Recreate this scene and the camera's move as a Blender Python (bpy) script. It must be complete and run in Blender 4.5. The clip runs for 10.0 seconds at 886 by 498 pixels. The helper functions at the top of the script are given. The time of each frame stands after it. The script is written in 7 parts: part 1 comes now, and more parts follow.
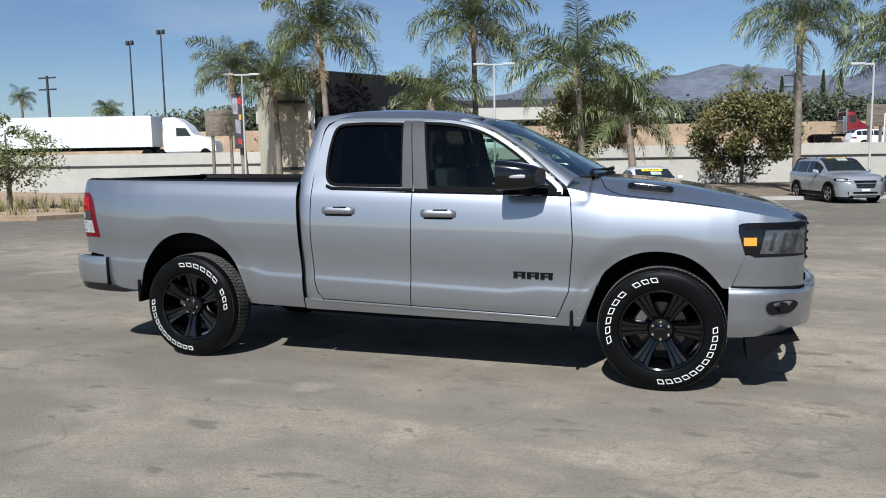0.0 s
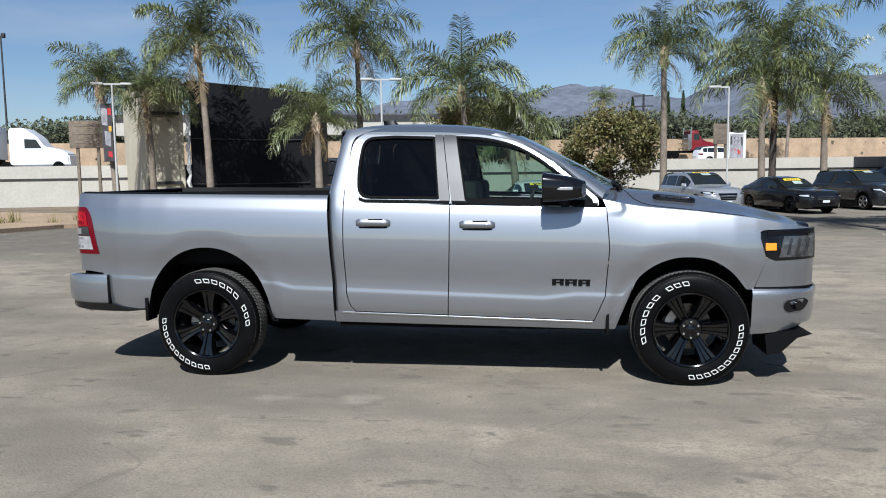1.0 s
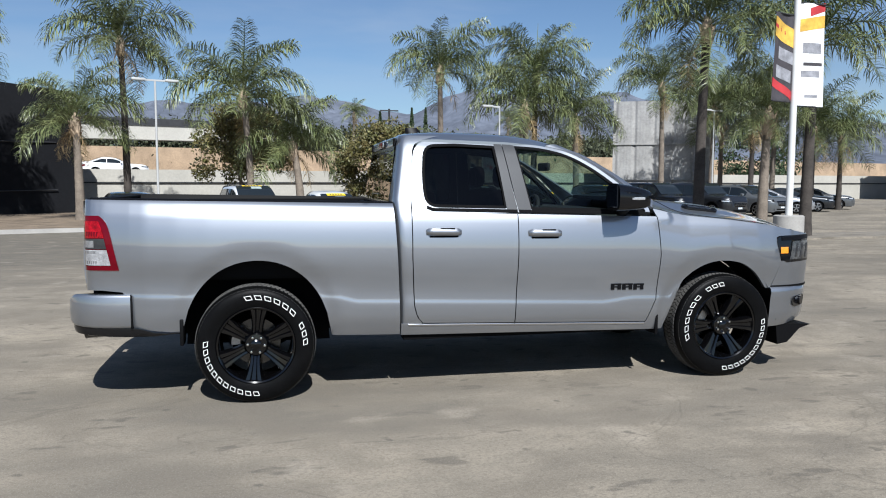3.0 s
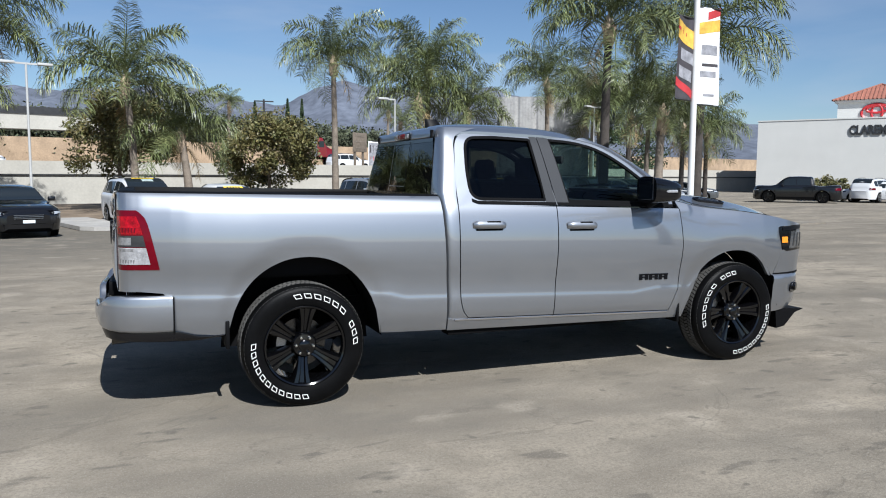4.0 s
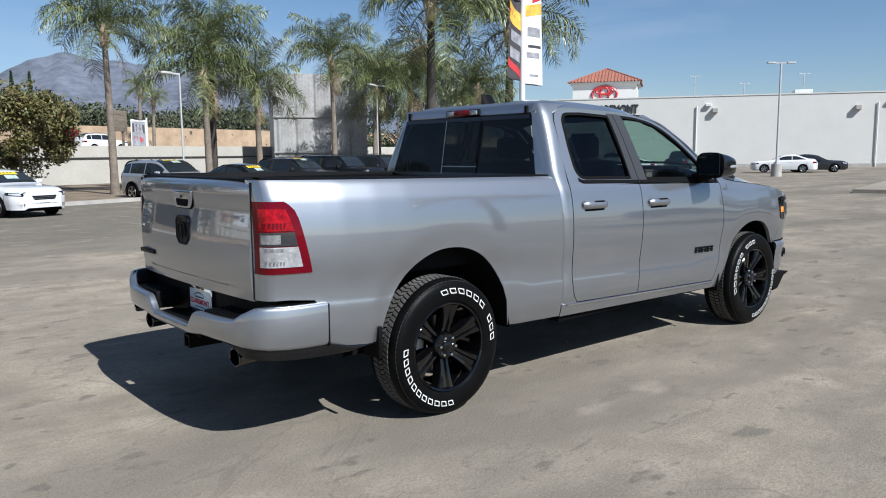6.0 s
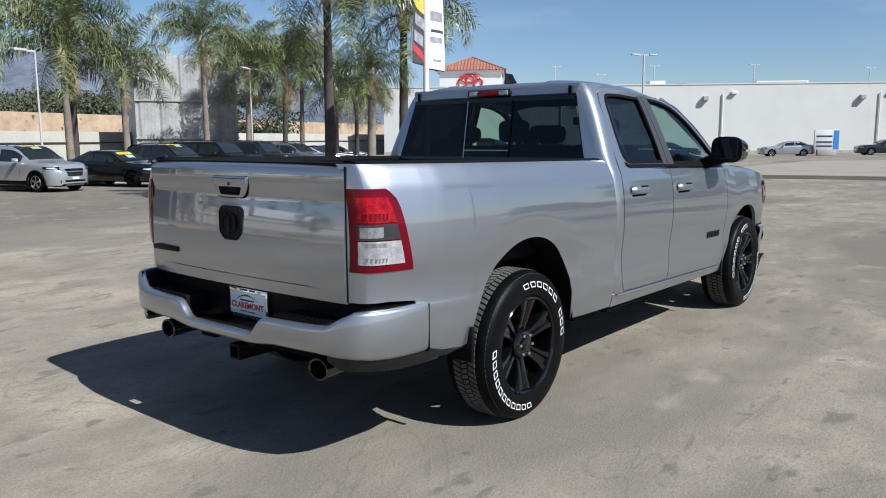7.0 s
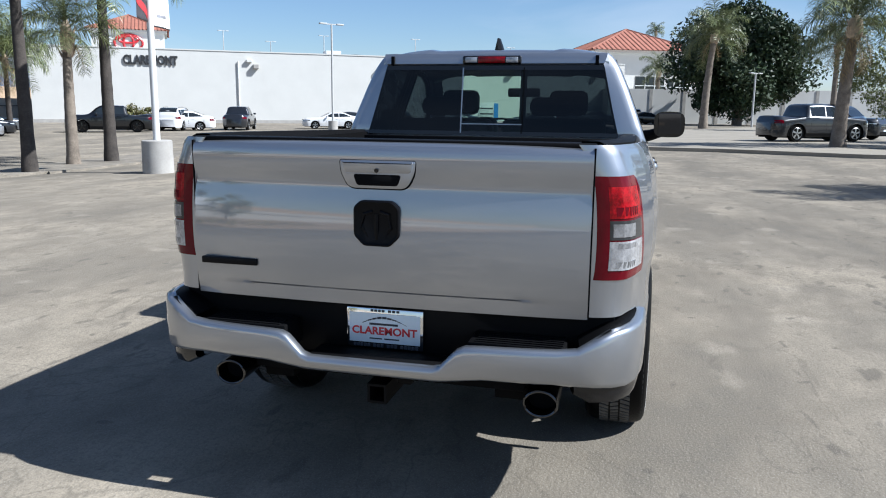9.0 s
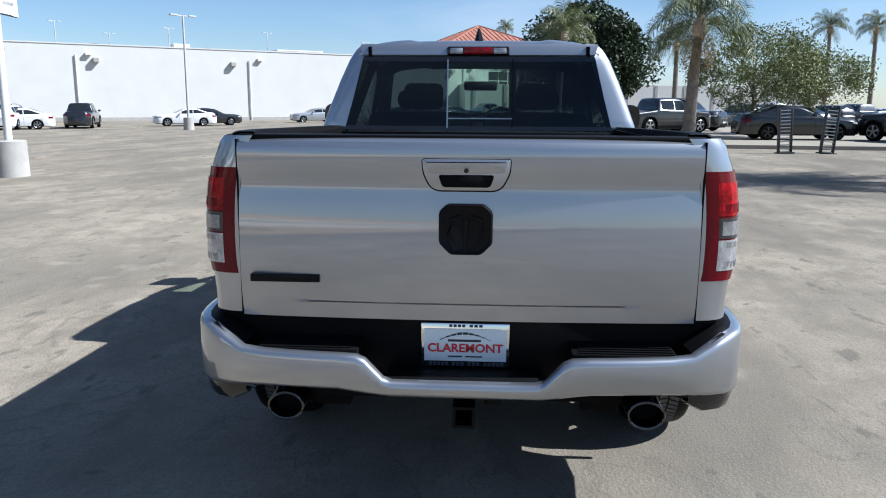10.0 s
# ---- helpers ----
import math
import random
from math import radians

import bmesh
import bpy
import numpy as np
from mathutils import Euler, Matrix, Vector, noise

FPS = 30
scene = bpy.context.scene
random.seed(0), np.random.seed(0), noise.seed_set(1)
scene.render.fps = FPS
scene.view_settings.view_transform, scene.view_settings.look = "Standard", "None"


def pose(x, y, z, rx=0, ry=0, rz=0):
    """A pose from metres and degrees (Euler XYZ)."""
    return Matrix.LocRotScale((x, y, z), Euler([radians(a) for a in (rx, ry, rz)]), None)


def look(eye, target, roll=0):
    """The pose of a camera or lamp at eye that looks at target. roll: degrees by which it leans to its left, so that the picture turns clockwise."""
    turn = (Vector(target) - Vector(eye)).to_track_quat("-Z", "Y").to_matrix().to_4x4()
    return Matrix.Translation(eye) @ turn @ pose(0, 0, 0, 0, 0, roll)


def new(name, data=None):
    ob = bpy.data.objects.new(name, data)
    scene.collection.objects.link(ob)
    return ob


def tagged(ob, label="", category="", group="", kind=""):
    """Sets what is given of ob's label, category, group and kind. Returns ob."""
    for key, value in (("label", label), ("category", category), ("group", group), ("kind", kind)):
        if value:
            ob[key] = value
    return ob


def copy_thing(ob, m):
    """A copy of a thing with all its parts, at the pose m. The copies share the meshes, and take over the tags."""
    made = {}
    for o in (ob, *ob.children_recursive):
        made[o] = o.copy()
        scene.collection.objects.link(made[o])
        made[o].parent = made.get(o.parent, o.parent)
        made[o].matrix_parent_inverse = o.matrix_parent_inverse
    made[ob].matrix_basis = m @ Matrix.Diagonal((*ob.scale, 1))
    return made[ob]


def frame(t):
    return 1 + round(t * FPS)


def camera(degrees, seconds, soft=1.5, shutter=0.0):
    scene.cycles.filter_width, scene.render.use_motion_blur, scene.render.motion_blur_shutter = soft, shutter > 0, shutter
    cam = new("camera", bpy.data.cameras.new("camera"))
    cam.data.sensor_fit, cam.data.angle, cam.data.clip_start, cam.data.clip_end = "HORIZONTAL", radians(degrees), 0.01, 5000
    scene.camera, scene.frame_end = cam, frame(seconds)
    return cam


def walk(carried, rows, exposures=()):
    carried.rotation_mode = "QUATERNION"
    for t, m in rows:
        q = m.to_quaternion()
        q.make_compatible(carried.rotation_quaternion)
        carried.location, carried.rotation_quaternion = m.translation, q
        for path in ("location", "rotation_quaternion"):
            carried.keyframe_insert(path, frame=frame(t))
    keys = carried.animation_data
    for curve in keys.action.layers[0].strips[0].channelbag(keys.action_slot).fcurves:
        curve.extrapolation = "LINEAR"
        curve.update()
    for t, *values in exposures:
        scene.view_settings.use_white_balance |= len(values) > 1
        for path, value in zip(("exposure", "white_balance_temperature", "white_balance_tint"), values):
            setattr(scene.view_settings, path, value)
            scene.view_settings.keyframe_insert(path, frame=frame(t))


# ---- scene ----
cam = camera(60.5, 10.0, soft=1.05)
PATH = [
    (0, (3.728, -5.986, 1.524), (3.114, -4.097, 1.29), -0.9),
    (0.5, (3.138, -6.21, 1.538), (2.698, -4.271, 1.321), -1.0),
    (1, (2.547, -6.406, 1.532), (2.284, -4.434, 1.33), -0.8),
    (1.5, (1.937, -6.505, 1.521), (1.847, -4.516, 1.331), -0.7),
    (2, (1.329, -6.548, 1.53), (1.413, -4.558, 1.35), -0.4),
    (2.5, (0.744, -6.445, 1.531), (0.999, -4.47, 1.355), -0.1),
    (4, (-0.989, -5.841, 1.52), (-0.245, -3.994, 1.326), 0.3),
    (4.5, (-1.524, -5.547, 1.53), (-0.634, -3.769, 1.323), 0.2),
    (5, (-1.994, -5.177, 1.531), (-0.97, -3.473, 1.312), -0.0),
    (5.5, (-2.464, -4.758, 1.536), (-1.306, -3.144, 1.302), -0.3),
    (7, (-3.377, -3.156, 1.505), (-1.843, -1.905, 1.22), -0.3),
    (7.5, (-3.595, -2.578, 1.509), (-1.946, -1.488, 1.203), 0.1),
    (8, (-3.706, -1.994, 1.501), (-1.954, -1.087, 1.172), 0.4),
    (8.5, (-3.753, -1.428, 1.513), (-1.912, -0.727, 1.164), 0.5),
    (9, (-3.754, -0.907, 1.518), (-1.847, -0.424, 1.156), 0.6),
    (9.5, (-3.66, -0.434, 1.516), (-1.715, -0.154, 1.145), 0.3),
    (10, (-3.613, -0.071, 1.504), (-1.651, 0.045, 1.133), 0.3),
]
walk(cam, [(t, look(eye, target, roll)) for t, eye, target, roll in PATH], exposures=[(0.0, 0.47, 5720, 10), (4.5, 0.56, 5720, 10), (7.5, 0.72, 5660, 10), (10.0, 1.05, 5520, 10)])

# ---- light: clear late-morning sky, one sun high over the near side of the truck ----
SUN_ELEVATION = 43.5
world = bpy.data.worlds.new("sky")
scene.world = world
world.use_nodes = True
wn, wl = world.node_tree.nodes, world.node_tree.links
sky = wn.new("ShaderNodeTexSky")
sky.sky_type, sky.sun_disc = "NISHITA", False
sky.sun_elevation, sky.sun_rotation = radians(SUN_ELEVATION), radians(180)
sky.altitude, sky.air_density, sky.dust_density, sky.ozone_density = 300, 1.0, 0.3, 2.7
# thin high cloud streaks laid over the blue
wc = wn.new("ShaderNodeTexCoord")
wm = wn.new("ShaderNodeMapping")
wm.inputs["Scale"].default_value = (1.2, 2.0, 7.0)
wm.inputs["Rotation"].default_value = (0.12, 0.1, 0.4)
wz = wn.new("ShaderNodeTexNoise")
wz.inputs["Scale"].default_value, wz.inputs["Detail"].default_value, wz.inputs["Distortion"].default_value = 1.6, 7.0, 0.5
wr = wn.new("ShaderNodeMapRange")
wr.inputs["From Min"].default_value, wr.inputs["From Max"].default_value = 0.45, 0.78
wr.inputs["To Max"].default_value = 0.45
wx = wn.new("ShaderNodeMix")
wx.data_type = "RGBA"
wx.inputs[7].default_value = (6.5, 7.0, 7.6, 1)
wl.new(wc.outputs["Generated"], wm.inputs["Vector"])
wl.new(wm.outputs["Vector"], wz.inputs["Vector"])
wl.new(wz.outputs["Fac"], wr.inputs["Value"])
wl.new(wr.outputs["Result"], wx.inputs[0])
wl.new(sky.outputs["Color"], wx.inputs[6])
wl.new(wx.outputs[2], wn["Background"].inputs["Color"])
wn["Background"].inputs["Strength"].default_value = 0.058

sun = new("sun", bpy.data.lights.new("sun", "SUN"))
sun.data.energy, sun.data.angle, sun.data.color = 5.0, radians(0.53), (1.0, 0.945, 0.84)
sun.matrix_world = look((1.5, -50, 48), (0, 0, 0))


# ---- materials ----
def material(name, color, rough=0.5, metal=0.0, coat=0.0, vary=0.0, scale=3.0, fine=0.0, fine_scale=60.0, bump=0.0,
             bump_scale=80.0, tint=None, trans=0.0, ior=1.45, emit=0.0, island=0.0, spec=0.5):
    """A Principled material whose colour varies at two scales, with a fine relief."""
    m = bpy.data.materials.new(name)
    m.use_nodes = True
    n, l = m.node_tree.nodes, m.node_tree.links
    b = n["Principled BSDF"]
    b.inputs["Base Color"].default_value = (*color, 1)
    b.inputs["Roughness"].default_value, b.inputs["Metallic"].default_value = rough, metal
    b.inputs["Coat Weight"].default_value, b.inputs["Coat Roughness"].default_value = coat, 0.04
    b.inputs["Transmission Weight"].default_value, b.inputs["IOR"].default_value = trans, ior
    b.inputs["Specular IOR Level"].default_value = spec
    if emit:
        b.inputs["Emission Color"].default_value, b.inputs["Emission Strength"].default_value = (*color, 1), emit
    tc = n.new("ShaderNodeTexCoord")
    last = None
    for amount, size, other in ((vary, scale, tint), (fine, fine_scale, None)):
        if not amount:
            continue
        t = n.new("ShaderNodeTexNoise")
        t.inputs["Scale"].default_value, t.inputs["Detail"].default_value, t.inputs["Roughness"].default_value = size, 5.0, 0.62
        l.new(tc.outputs["Object"], t.inputs["Vector"])
        r = n.new("ShaderNodeMapRange")
        r.inputs["From Min"].default_value, r.inputs["From Max"].default_value = 0.32, 0.68
        r.inputs["To Min"].default_value, r.inputs["To Max"].default_value = (0.0, 1.0) if other else (1 - amount, 1 + amount)
        l.new(t.outputs["Fac"], r.inputs["Value"])
        x = n.new("ShaderNodeMix")
        x.data_type = "RGBA"
        if other:
            x.inputs[7].default_value = (*other, 1)
            l.new(r.outputs["Result"], x.inputs[0])
        else:
            x.blend_type = "MULTIPLY"
            x.inputs[0].default_value = 1.0
            l.new(r.outputs["Result"], x.inputs[7])
        if last:
            l.new(last, x.inputs[6])
        else:
            x.inputs[6].default_value = (*color, 1)
        last = x.outputs[2]
    if island:
        g = n.new("ShaderNodeNewGeometry")
        r = n.new("ShaderNodeMapRange")
        r.inputs["To Min"].default_value, r.inputs["To Max"].default_value = 1 - island, 1 + island
        l.new(g.outputs["Random Per Island"], r.inputs["Value"])
        x = n.new("ShaderNodeMix")
        x.data_type, x.blend_type = "RGBA", "MULTIPLY"
        x.inputs[0].default_value = 1.0
        l.new(r.outputs["Result"], x.inputs[7])
        if last:
            l.new(last, x.inputs[6])
        else:
            x.inputs[6].default_value = (*color, 1)
        last = x.outputs[2]
    if last:
        l.new(last, b.inputs["Base Color"])
    if bump:
        t = n.new("ShaderNodeTexNoise")
        t.inputs["Scale"].default_value, t.inputs["Detail"].default_value = bump_scale, 4.0
        l.new(tc.outputs["Object"], t.inputs["Vector"])
        u = n.new("ShaderNodeBump")
        u.inputs["Strength"].default_value, u.inputs["Distance"].default_value = bump, 0.01
        l.new(t.outputs["Fac"], u.inputs["Height"])
        l.new(u.outputs["Normal"], b.inputs["Normal"])
    return m


SILVER = material("silver_metallic_paint", (0.270, 0.283, 0.308), 0.45, 0.86, 1.0, fine=0.04, fine_scale=900)
SILVER.node_tree.nodes["Principled BSDF"].inputs["Coat IOR"].default_value = 2.35
GLOSS_BLACK = material("gloss_black_paint", (0.004, 0.004, 0.005), 0.12, 0, 0.2)
WHEEL_BLACK = material("gloss_black_alloy", (0.002, 0.002, 0.0024), 0.10, 0.0, 0.5, spec=0.4)
PLASTIC = material("black_textured_plastic", (0.0045, 0.0045, 0.005), 0.55, spec=0.1, fine=0.15, fine_scale=200, bump=0.1, bump_scale=400)
DARK = material("dark_underbody", (0.003, 0.003, 0.0035), 0.85, spec=0.15, vary=0.3, scale=6)
RUBBER = material("tyre_rubber", (0.0035, 0.0035, 0.0037), 0.42, spec=0.09, vary=0.25, scale=9, fine=0.2, fine_scale=120, bump=0.15, bump_scale=150)
TREAD = material("dusty_tread_rubber", (0.085, 0.082, 0.077), 0.85, vary=0.35, scale=14, bump=0.3, bump_scale=90)
WHITE_RUBBER = material("white_sidewall_rubber", (0.72, 0.72, 0.7), 0.6, vary=0.08, scale=30)
CHROME = material("chrome", (0.75, 0.76, 0.78), 0.08, 1.0)
DARK_MIRROR = material("dark_mirror_glass", (0.006, 0.008, 0.012), 0.03, spec=0.8)
SEAL = material("black_window_rubber", (0.004, 0.004, 0.0045), 0.8, spec=0.12, fine=0.15, fine_scale=150)
TIP_METAL = material("dark_exhaust_steel", (0.11, 0.107, 0.104), 0.25, 1.0, fine=0.2, fine_scale=90)
STEEL = material("brushed_steel", (0.4, 0.4, 0.4), 0.35, 1.0, fine=0.2, fine_scale=90)
RED_LENS = material("red_lens", (0.105, 0.0004, 0.006), 0.14, 0, 0.35, spec=0.1, vary=0.15, scale=14)
RED_BRIGHT = material("bright_red_lens", (0.26, 0.0015, 0.006), 0.2, 0, 0.4, spec=0.1, vary=0.55, scale=22, fine=0.3, fine_scale=130, bump=0.2, bump_scale=60)
CLEAR_LENS = material("clear_lens", (0.40, 0.40, 0.41), 0.22, 0.35, 0.6, vary=0.35, scale=16, fine=0.2, fine_scale=90, bump=0.1, bump_scale=50)
SMOKE_LENS = material("smoked_lens", (0.030, 0.031, 0.034), 0.14, 0.1, 0.5, vary=0.3, scale=14)
LENS_GREY = material("grey_lens", (0.24, 0.24, 0.245), 0.2, 0.35, 0.6, vary=0.4, scale=18, fine=0.2, fine_scale=90)
LAMP_CLEAR = material("clear_headlamp_lens", (0.085, 0.088, 0.092), 0.16, 0.5, 0.8, vary=0.6, scale=9, fine=0.3, fine_scale=40)
AMBER = material("amber_lens", (0.85, 0.28, 0.02), 0.15, 0, 1.0, fine=0.2, fine_scale=150)
TRIM_GREY = material("grey_pillar_trim", (0.05, 0.051, 0.054), 0.38, 0.2, spec=0.3, fine=0.08, fine_scale=200)
SEAT = material("black_seat_cloth", (0.008, 0.008, 0.009), 0.8, fine=0.2, fine_scale=300)
INNER = material("black_cabin_trim", (0.006, 0.006, 0.0065), 0.7, fine=0.2, fine_scale=90)
PLATE_WHITE = material("white_plate", (0.72, 0.8, 0.86), 0.3, 0.1, 0.3, vary=0.06, scale=8)
PRINT_RED = material("red_print", (0.55, 0.03, 0.04), 0.45)
PRINT_DARK = material("dark_print", (0.03, 0.035, 0.05), 0.45)
YELLOW = material("yellow_sticker", (0.85, 0.58, 0.02), 0.5)
BADGE = material("matte_black_badge", (0.004, 0.004, 0.005), 0.4, spec=0.15, fine=0.2, fine_scale=150)


def tinted_glass(name, tint, clear):
    """Glass that passes some light and reflects as glass does."""
    m = bpy.data.materials.new(name)
    m.use_nodes = True
    n, l = m.node_tree.nodes, m.node_tree.links
    n.remove(n["Principled BSDF"])
    t = n.new("ShaderNodeBsdfTransparent")
    t.inputs["Color"].default_value = (*tint, 1)
    g = n.new("ShaderNodeBsdfGlossy")
    g.inputs["Roughness"].default_value, g.inputs["Color"].default_value = 0.004, (1, 1, 1, 1)
    f = n.new("ShaderNodeLayerWeight")
    p = n.new("ShaderNodeMath")
    p.operation = "POWER"
    p.inputs[1].default_value = 5.0
    r = n.new("ShaderNodeMapRange")
    r.inputs["To Min"].default_value, r.inputs["To Max"].default_value = 0.022, 0.9
    l.new(f.outputs["Facing"], p.inputs[0])
    l.new(p.outputs["Value"], r.inputs["Value"])
    x = n.new("ShaderNodeMixShader")
    l.new(r.outputs["Result"], x.inputs[0])
    l.new(t.outputs["BSDF"], x.inputs[1])
    l.new(g.outputs["BSDF"], x.inputs[2])
    l.new(x.outputs["Shader"], n["Material Output"].inputs["Surface"])
    return m


GLASS = tinted_glass("green_window_glass", (0.55, 0.68, 0.62), 1)
GLASS_REAR = tinted_glass("tinted_rear_glass", (0.055, 0.066, 0.078), 1)
GLASS_SLIDE = tinted_glass("sliding_rear_glass", (0.50, 0.61, 0.55), 1)
GLASS_PRIV = tinted_glass("privacy_side_glass", (0.045, 0.055, 0.06), 1)


# ---- mesh helpers ----
def part(name, bm, mat, parent=None, label="", smooth=True, sharp=35, kind=""):
    """Links a bmesh as one mesh object under a thing or a part."""
    me = bpy.data.meshes.new(name)
    bm.normal_update()
    if smooth:
        for f in bm.faces:
            f.smooth = True
        lim = radians(sharp)
        for e in bm.edges:
            if len(e.link_faces) == 2 and e.calc_face_angle(0) > lim:
                e.smooth = False
    bm.to_mesh(me)
    bm.free()
    me.materials.append(mat)
    ob = new(name, me)
    if parent is not None:
        ob.parent = parent
    if label:
        tagged(ob, label)
    if kind:
        tagged(ob, kind=kind)
    return ob


def thing(name, m, label, category, group="", kind=""):
    ob = new(name)
    ob.matrix_world = m
    return tagged(ob, label, category, group, kind)


def add_box(bm, x0, x1, y0, y1, z0, z1, bevel=0.0):
    vs = [bm.verts.new((x, y, z)) for x in (x0, x1) for y in (y0, y1) for z in (z0, z1)]
    quads = [(0, 1, 3, 2), (4, 6, 7, 5), (0, 4, 5, 1), (2, 3, 7, 6), (0, 2, 6, 4), (1, 5, 7, 3)]
    fs = [bm.faces.new([vs[i] for i in q]) for q in quads]
    if bevel:
        es = list({e for f in fs for e in f.edges})
        bmesh.ops.bevel(bm, geom=es, offset=bevel, segments=2, profile=0.5, affect="EDGES")
    return vs


def box(x0, x1, y0, y1, z0, z1, bevel=0.0):
    bm = bmesh.new()
    add_box(bm, x0, x1, y0, y1, z0, z1, bevel)
    return bm


def add_tube(bm, pts, radii, n=10, cap=True):
    """A tube of n sides along pts."""
    rings = []
    pts = [Vector(p) for p in pts]
    for i, p in enumerate(pts):
        d = (pts[min(i + 1, len(pts) - 1)] - pts[max(i - 1, 0)]).normalized()
        side = d.cross(Vector((0, 0, 1)) if abs(d.z) < 0.9 else Vector((1, 0, 0))).normalized()
        up = side.cross(d)
        r = radii[i] if isinstance(radii, (list, tuple)) else radii
        rings.append([bm.verts.new(p + r * (math.cos(a) * side + math.sin(a) * up)) for a in [2 * math.pi * k / n for k in range(n)]])
    for a, b in zip(rings, rings[1:]):
        for k in range(n):
            bm.faces.new((a[k], a[(k + 1) % n], b[(k + 1) % n], b[k]))
    if cap:
        bm.faces.new(rings[0][::-1])
        bm.faces.new(rings[-1])
    return rings


def tube(pts, radii, n=10, cap=True):
    bm = bmesh.new()
    add_tube(bm, pts, radii, n, cap)
    bmesh.ops.recalc_face_normals(bm, faces=bm.faces)
    return bm


def add_grid(bm, rows):
    """Faces between rows of points of one length; points that fall together are left out later."""
    vs = [[bm.verts.new(p) for p in row] for row in rows]
    for a, b in zip(vs, vs[1:]):
        for k in range(len(a) - 1):
            bm.faces.new((a[k], a[k + 1], b[k + 1], b[k]))
    return vs


def lerp(table, x):
    """Straight interpolation in a short table of (x, y)."""
    if x <= table[0][0]:
        return table[0][1]
    for (a, p), (b, q) in zip(table, table[1:]):
        if x <= b:
            return p + (q - p) * (x - a) / (b - a)
    return table[-1][1]


def soft(table, x):
    """Smooth interpolation in a short table (Hermite)."""
    if x <= table[0][0]:
        return table[0][1]
    if x >= table[-1][0]:
        return table[-1][1]
    n = len(table)
    for i in range(n - 1):
        (a, p), (b, q) = table[i], table[i + 1]
        if x <= b:
            def slope(j):
                lo, hi = max(j - 1, 0), min(j + 1, n - 1)
                return (table[hi][1] - table[lo][1]) / (table[hi][0] - table[lo][0])
            h = b - a
            t = (x - a) / h
            m0, m1 = slope(i) * h, slope(i + 1) * h
            return (2 * t**3 - 3 * t**2 + 1) * p + (t**3 - 2 * t**2 + t) * m0 + (-2 * t**3 + 3 * t**2) * q + (t**3 - t**2) * m1


def thicken(bm, offset, boundary_only=True):
    """Gives an open sheet a rim: its open edges are drawn out by the vector offset."""
    es = [e for e in bm.edges if e.is_boundary]
    if not es:
        return
    r = bmesh.ops.extrude_edge_only(bm, edges=es)
    for v in [g for g in r["geom"] if isinstance(g, bmesh.types.BMVert)]:
        v.co += Vector(offset)


def revolve(profile, n, axis="y"):
    """Turns (radius, offset) pairs about the y axis."""
    bm = bmesh.new()
    rings = [[bm.verts.new((r * math.cos(a), o, r * math.sin(a))) for a in [2 * math.pi * k / n for k in range(n)]] for r, o in profile]
    for a, b in zip(rings, rings[1:]):
        for k in range(n):
            bm.faces.new((a[k], a[(k + 1) % n], b[(k + 1) % n], b[k]))
    return bm


# ---- the silver pickup truck: x forward from the rear axle, y to its left, z up ----
truck = thing("pickup_truck", pose(0, 0, 0), "silver metallic four-door pickup truck with black wheels, parked on asphalt", "pickup truck")

RAKE = 0.022
HW = [(0.36, 0.93), (0.42, 0.955), (0.47, 0.972), (0.58, 0.99), (0.70, 0.9945), (0.722, 0.9935), (0.736, 0.9905), (0.78, 0.989), (0.85, 0.992),
      (0.92, 1.0055), (0.97, 1.0085), (1.02, 1.009), (1.07, 1.0075), (1.12, 1.004), (1.17, 0.9985), (1.22, 0.9905), (1.265, 0.981), (1.30, 0.966), (1.34, 0.948), (1.365, 0.925), (1.385, 0.89)]
CAB_HW = [(1.265, 0.981), (1.30, 0.970), (1.335, 0.953), (1.5, 0.893), (1.65, 0.834), (1.78, 0.775), (1.84, 0.735), (1.88, 0.69), (1.91, 0.62)]
LEDGE = [(-1.2, 0.735), (-0.45, 0.728), (0.46, 0.725), (0.58, 0.718), (0.69, 0.690), (1.0, 0.687), (2.55, 0.667), (2.78, 0.702), (3.2, 0.702), (4.4, 0.702)]
PLAN = [(-1.125, 0.0), (-1.12, 0.5), (-1.112, 0.768), (-1.105, 0.82), (-1.088, 0.86), (-1.062, 0.884), (-1.03, 0.898), (-0.97, 0.917), (-0.875, 0.938), (-0.8, 0.955),
        (-0.7, 0.974), (-0.5, 0.992), (-0.3, 1.0), (3.6, 1.0), (3.85, 0.992), (4.0, 0.977), (4.17, 0.95), (4.285, 0.91), (4.376, 0.86), (4.456, 0.77)]
WHEELS = ((0.015, 0.50, 0.585), (3.545, 0.49, 0.515))
HUB = 0.405


def flare(x, z):
    """How far the arches swell out of the side."""
    out = 0.0
    for cx, a, b in WHEELS:
        if z < HUB - 0.1:
            continue
        r = ((abs(x - cx) / a) ** 2.2 + (max(z - HUB, 0) / b) ** 2.2) ** (1 / 2.2)
        if r < 1.19:
            t = min(max((1.19 - r) / 0.17, 0), 1)
            out = min(out, -0.011 * t * t * (3 - 2 * t))
    return out


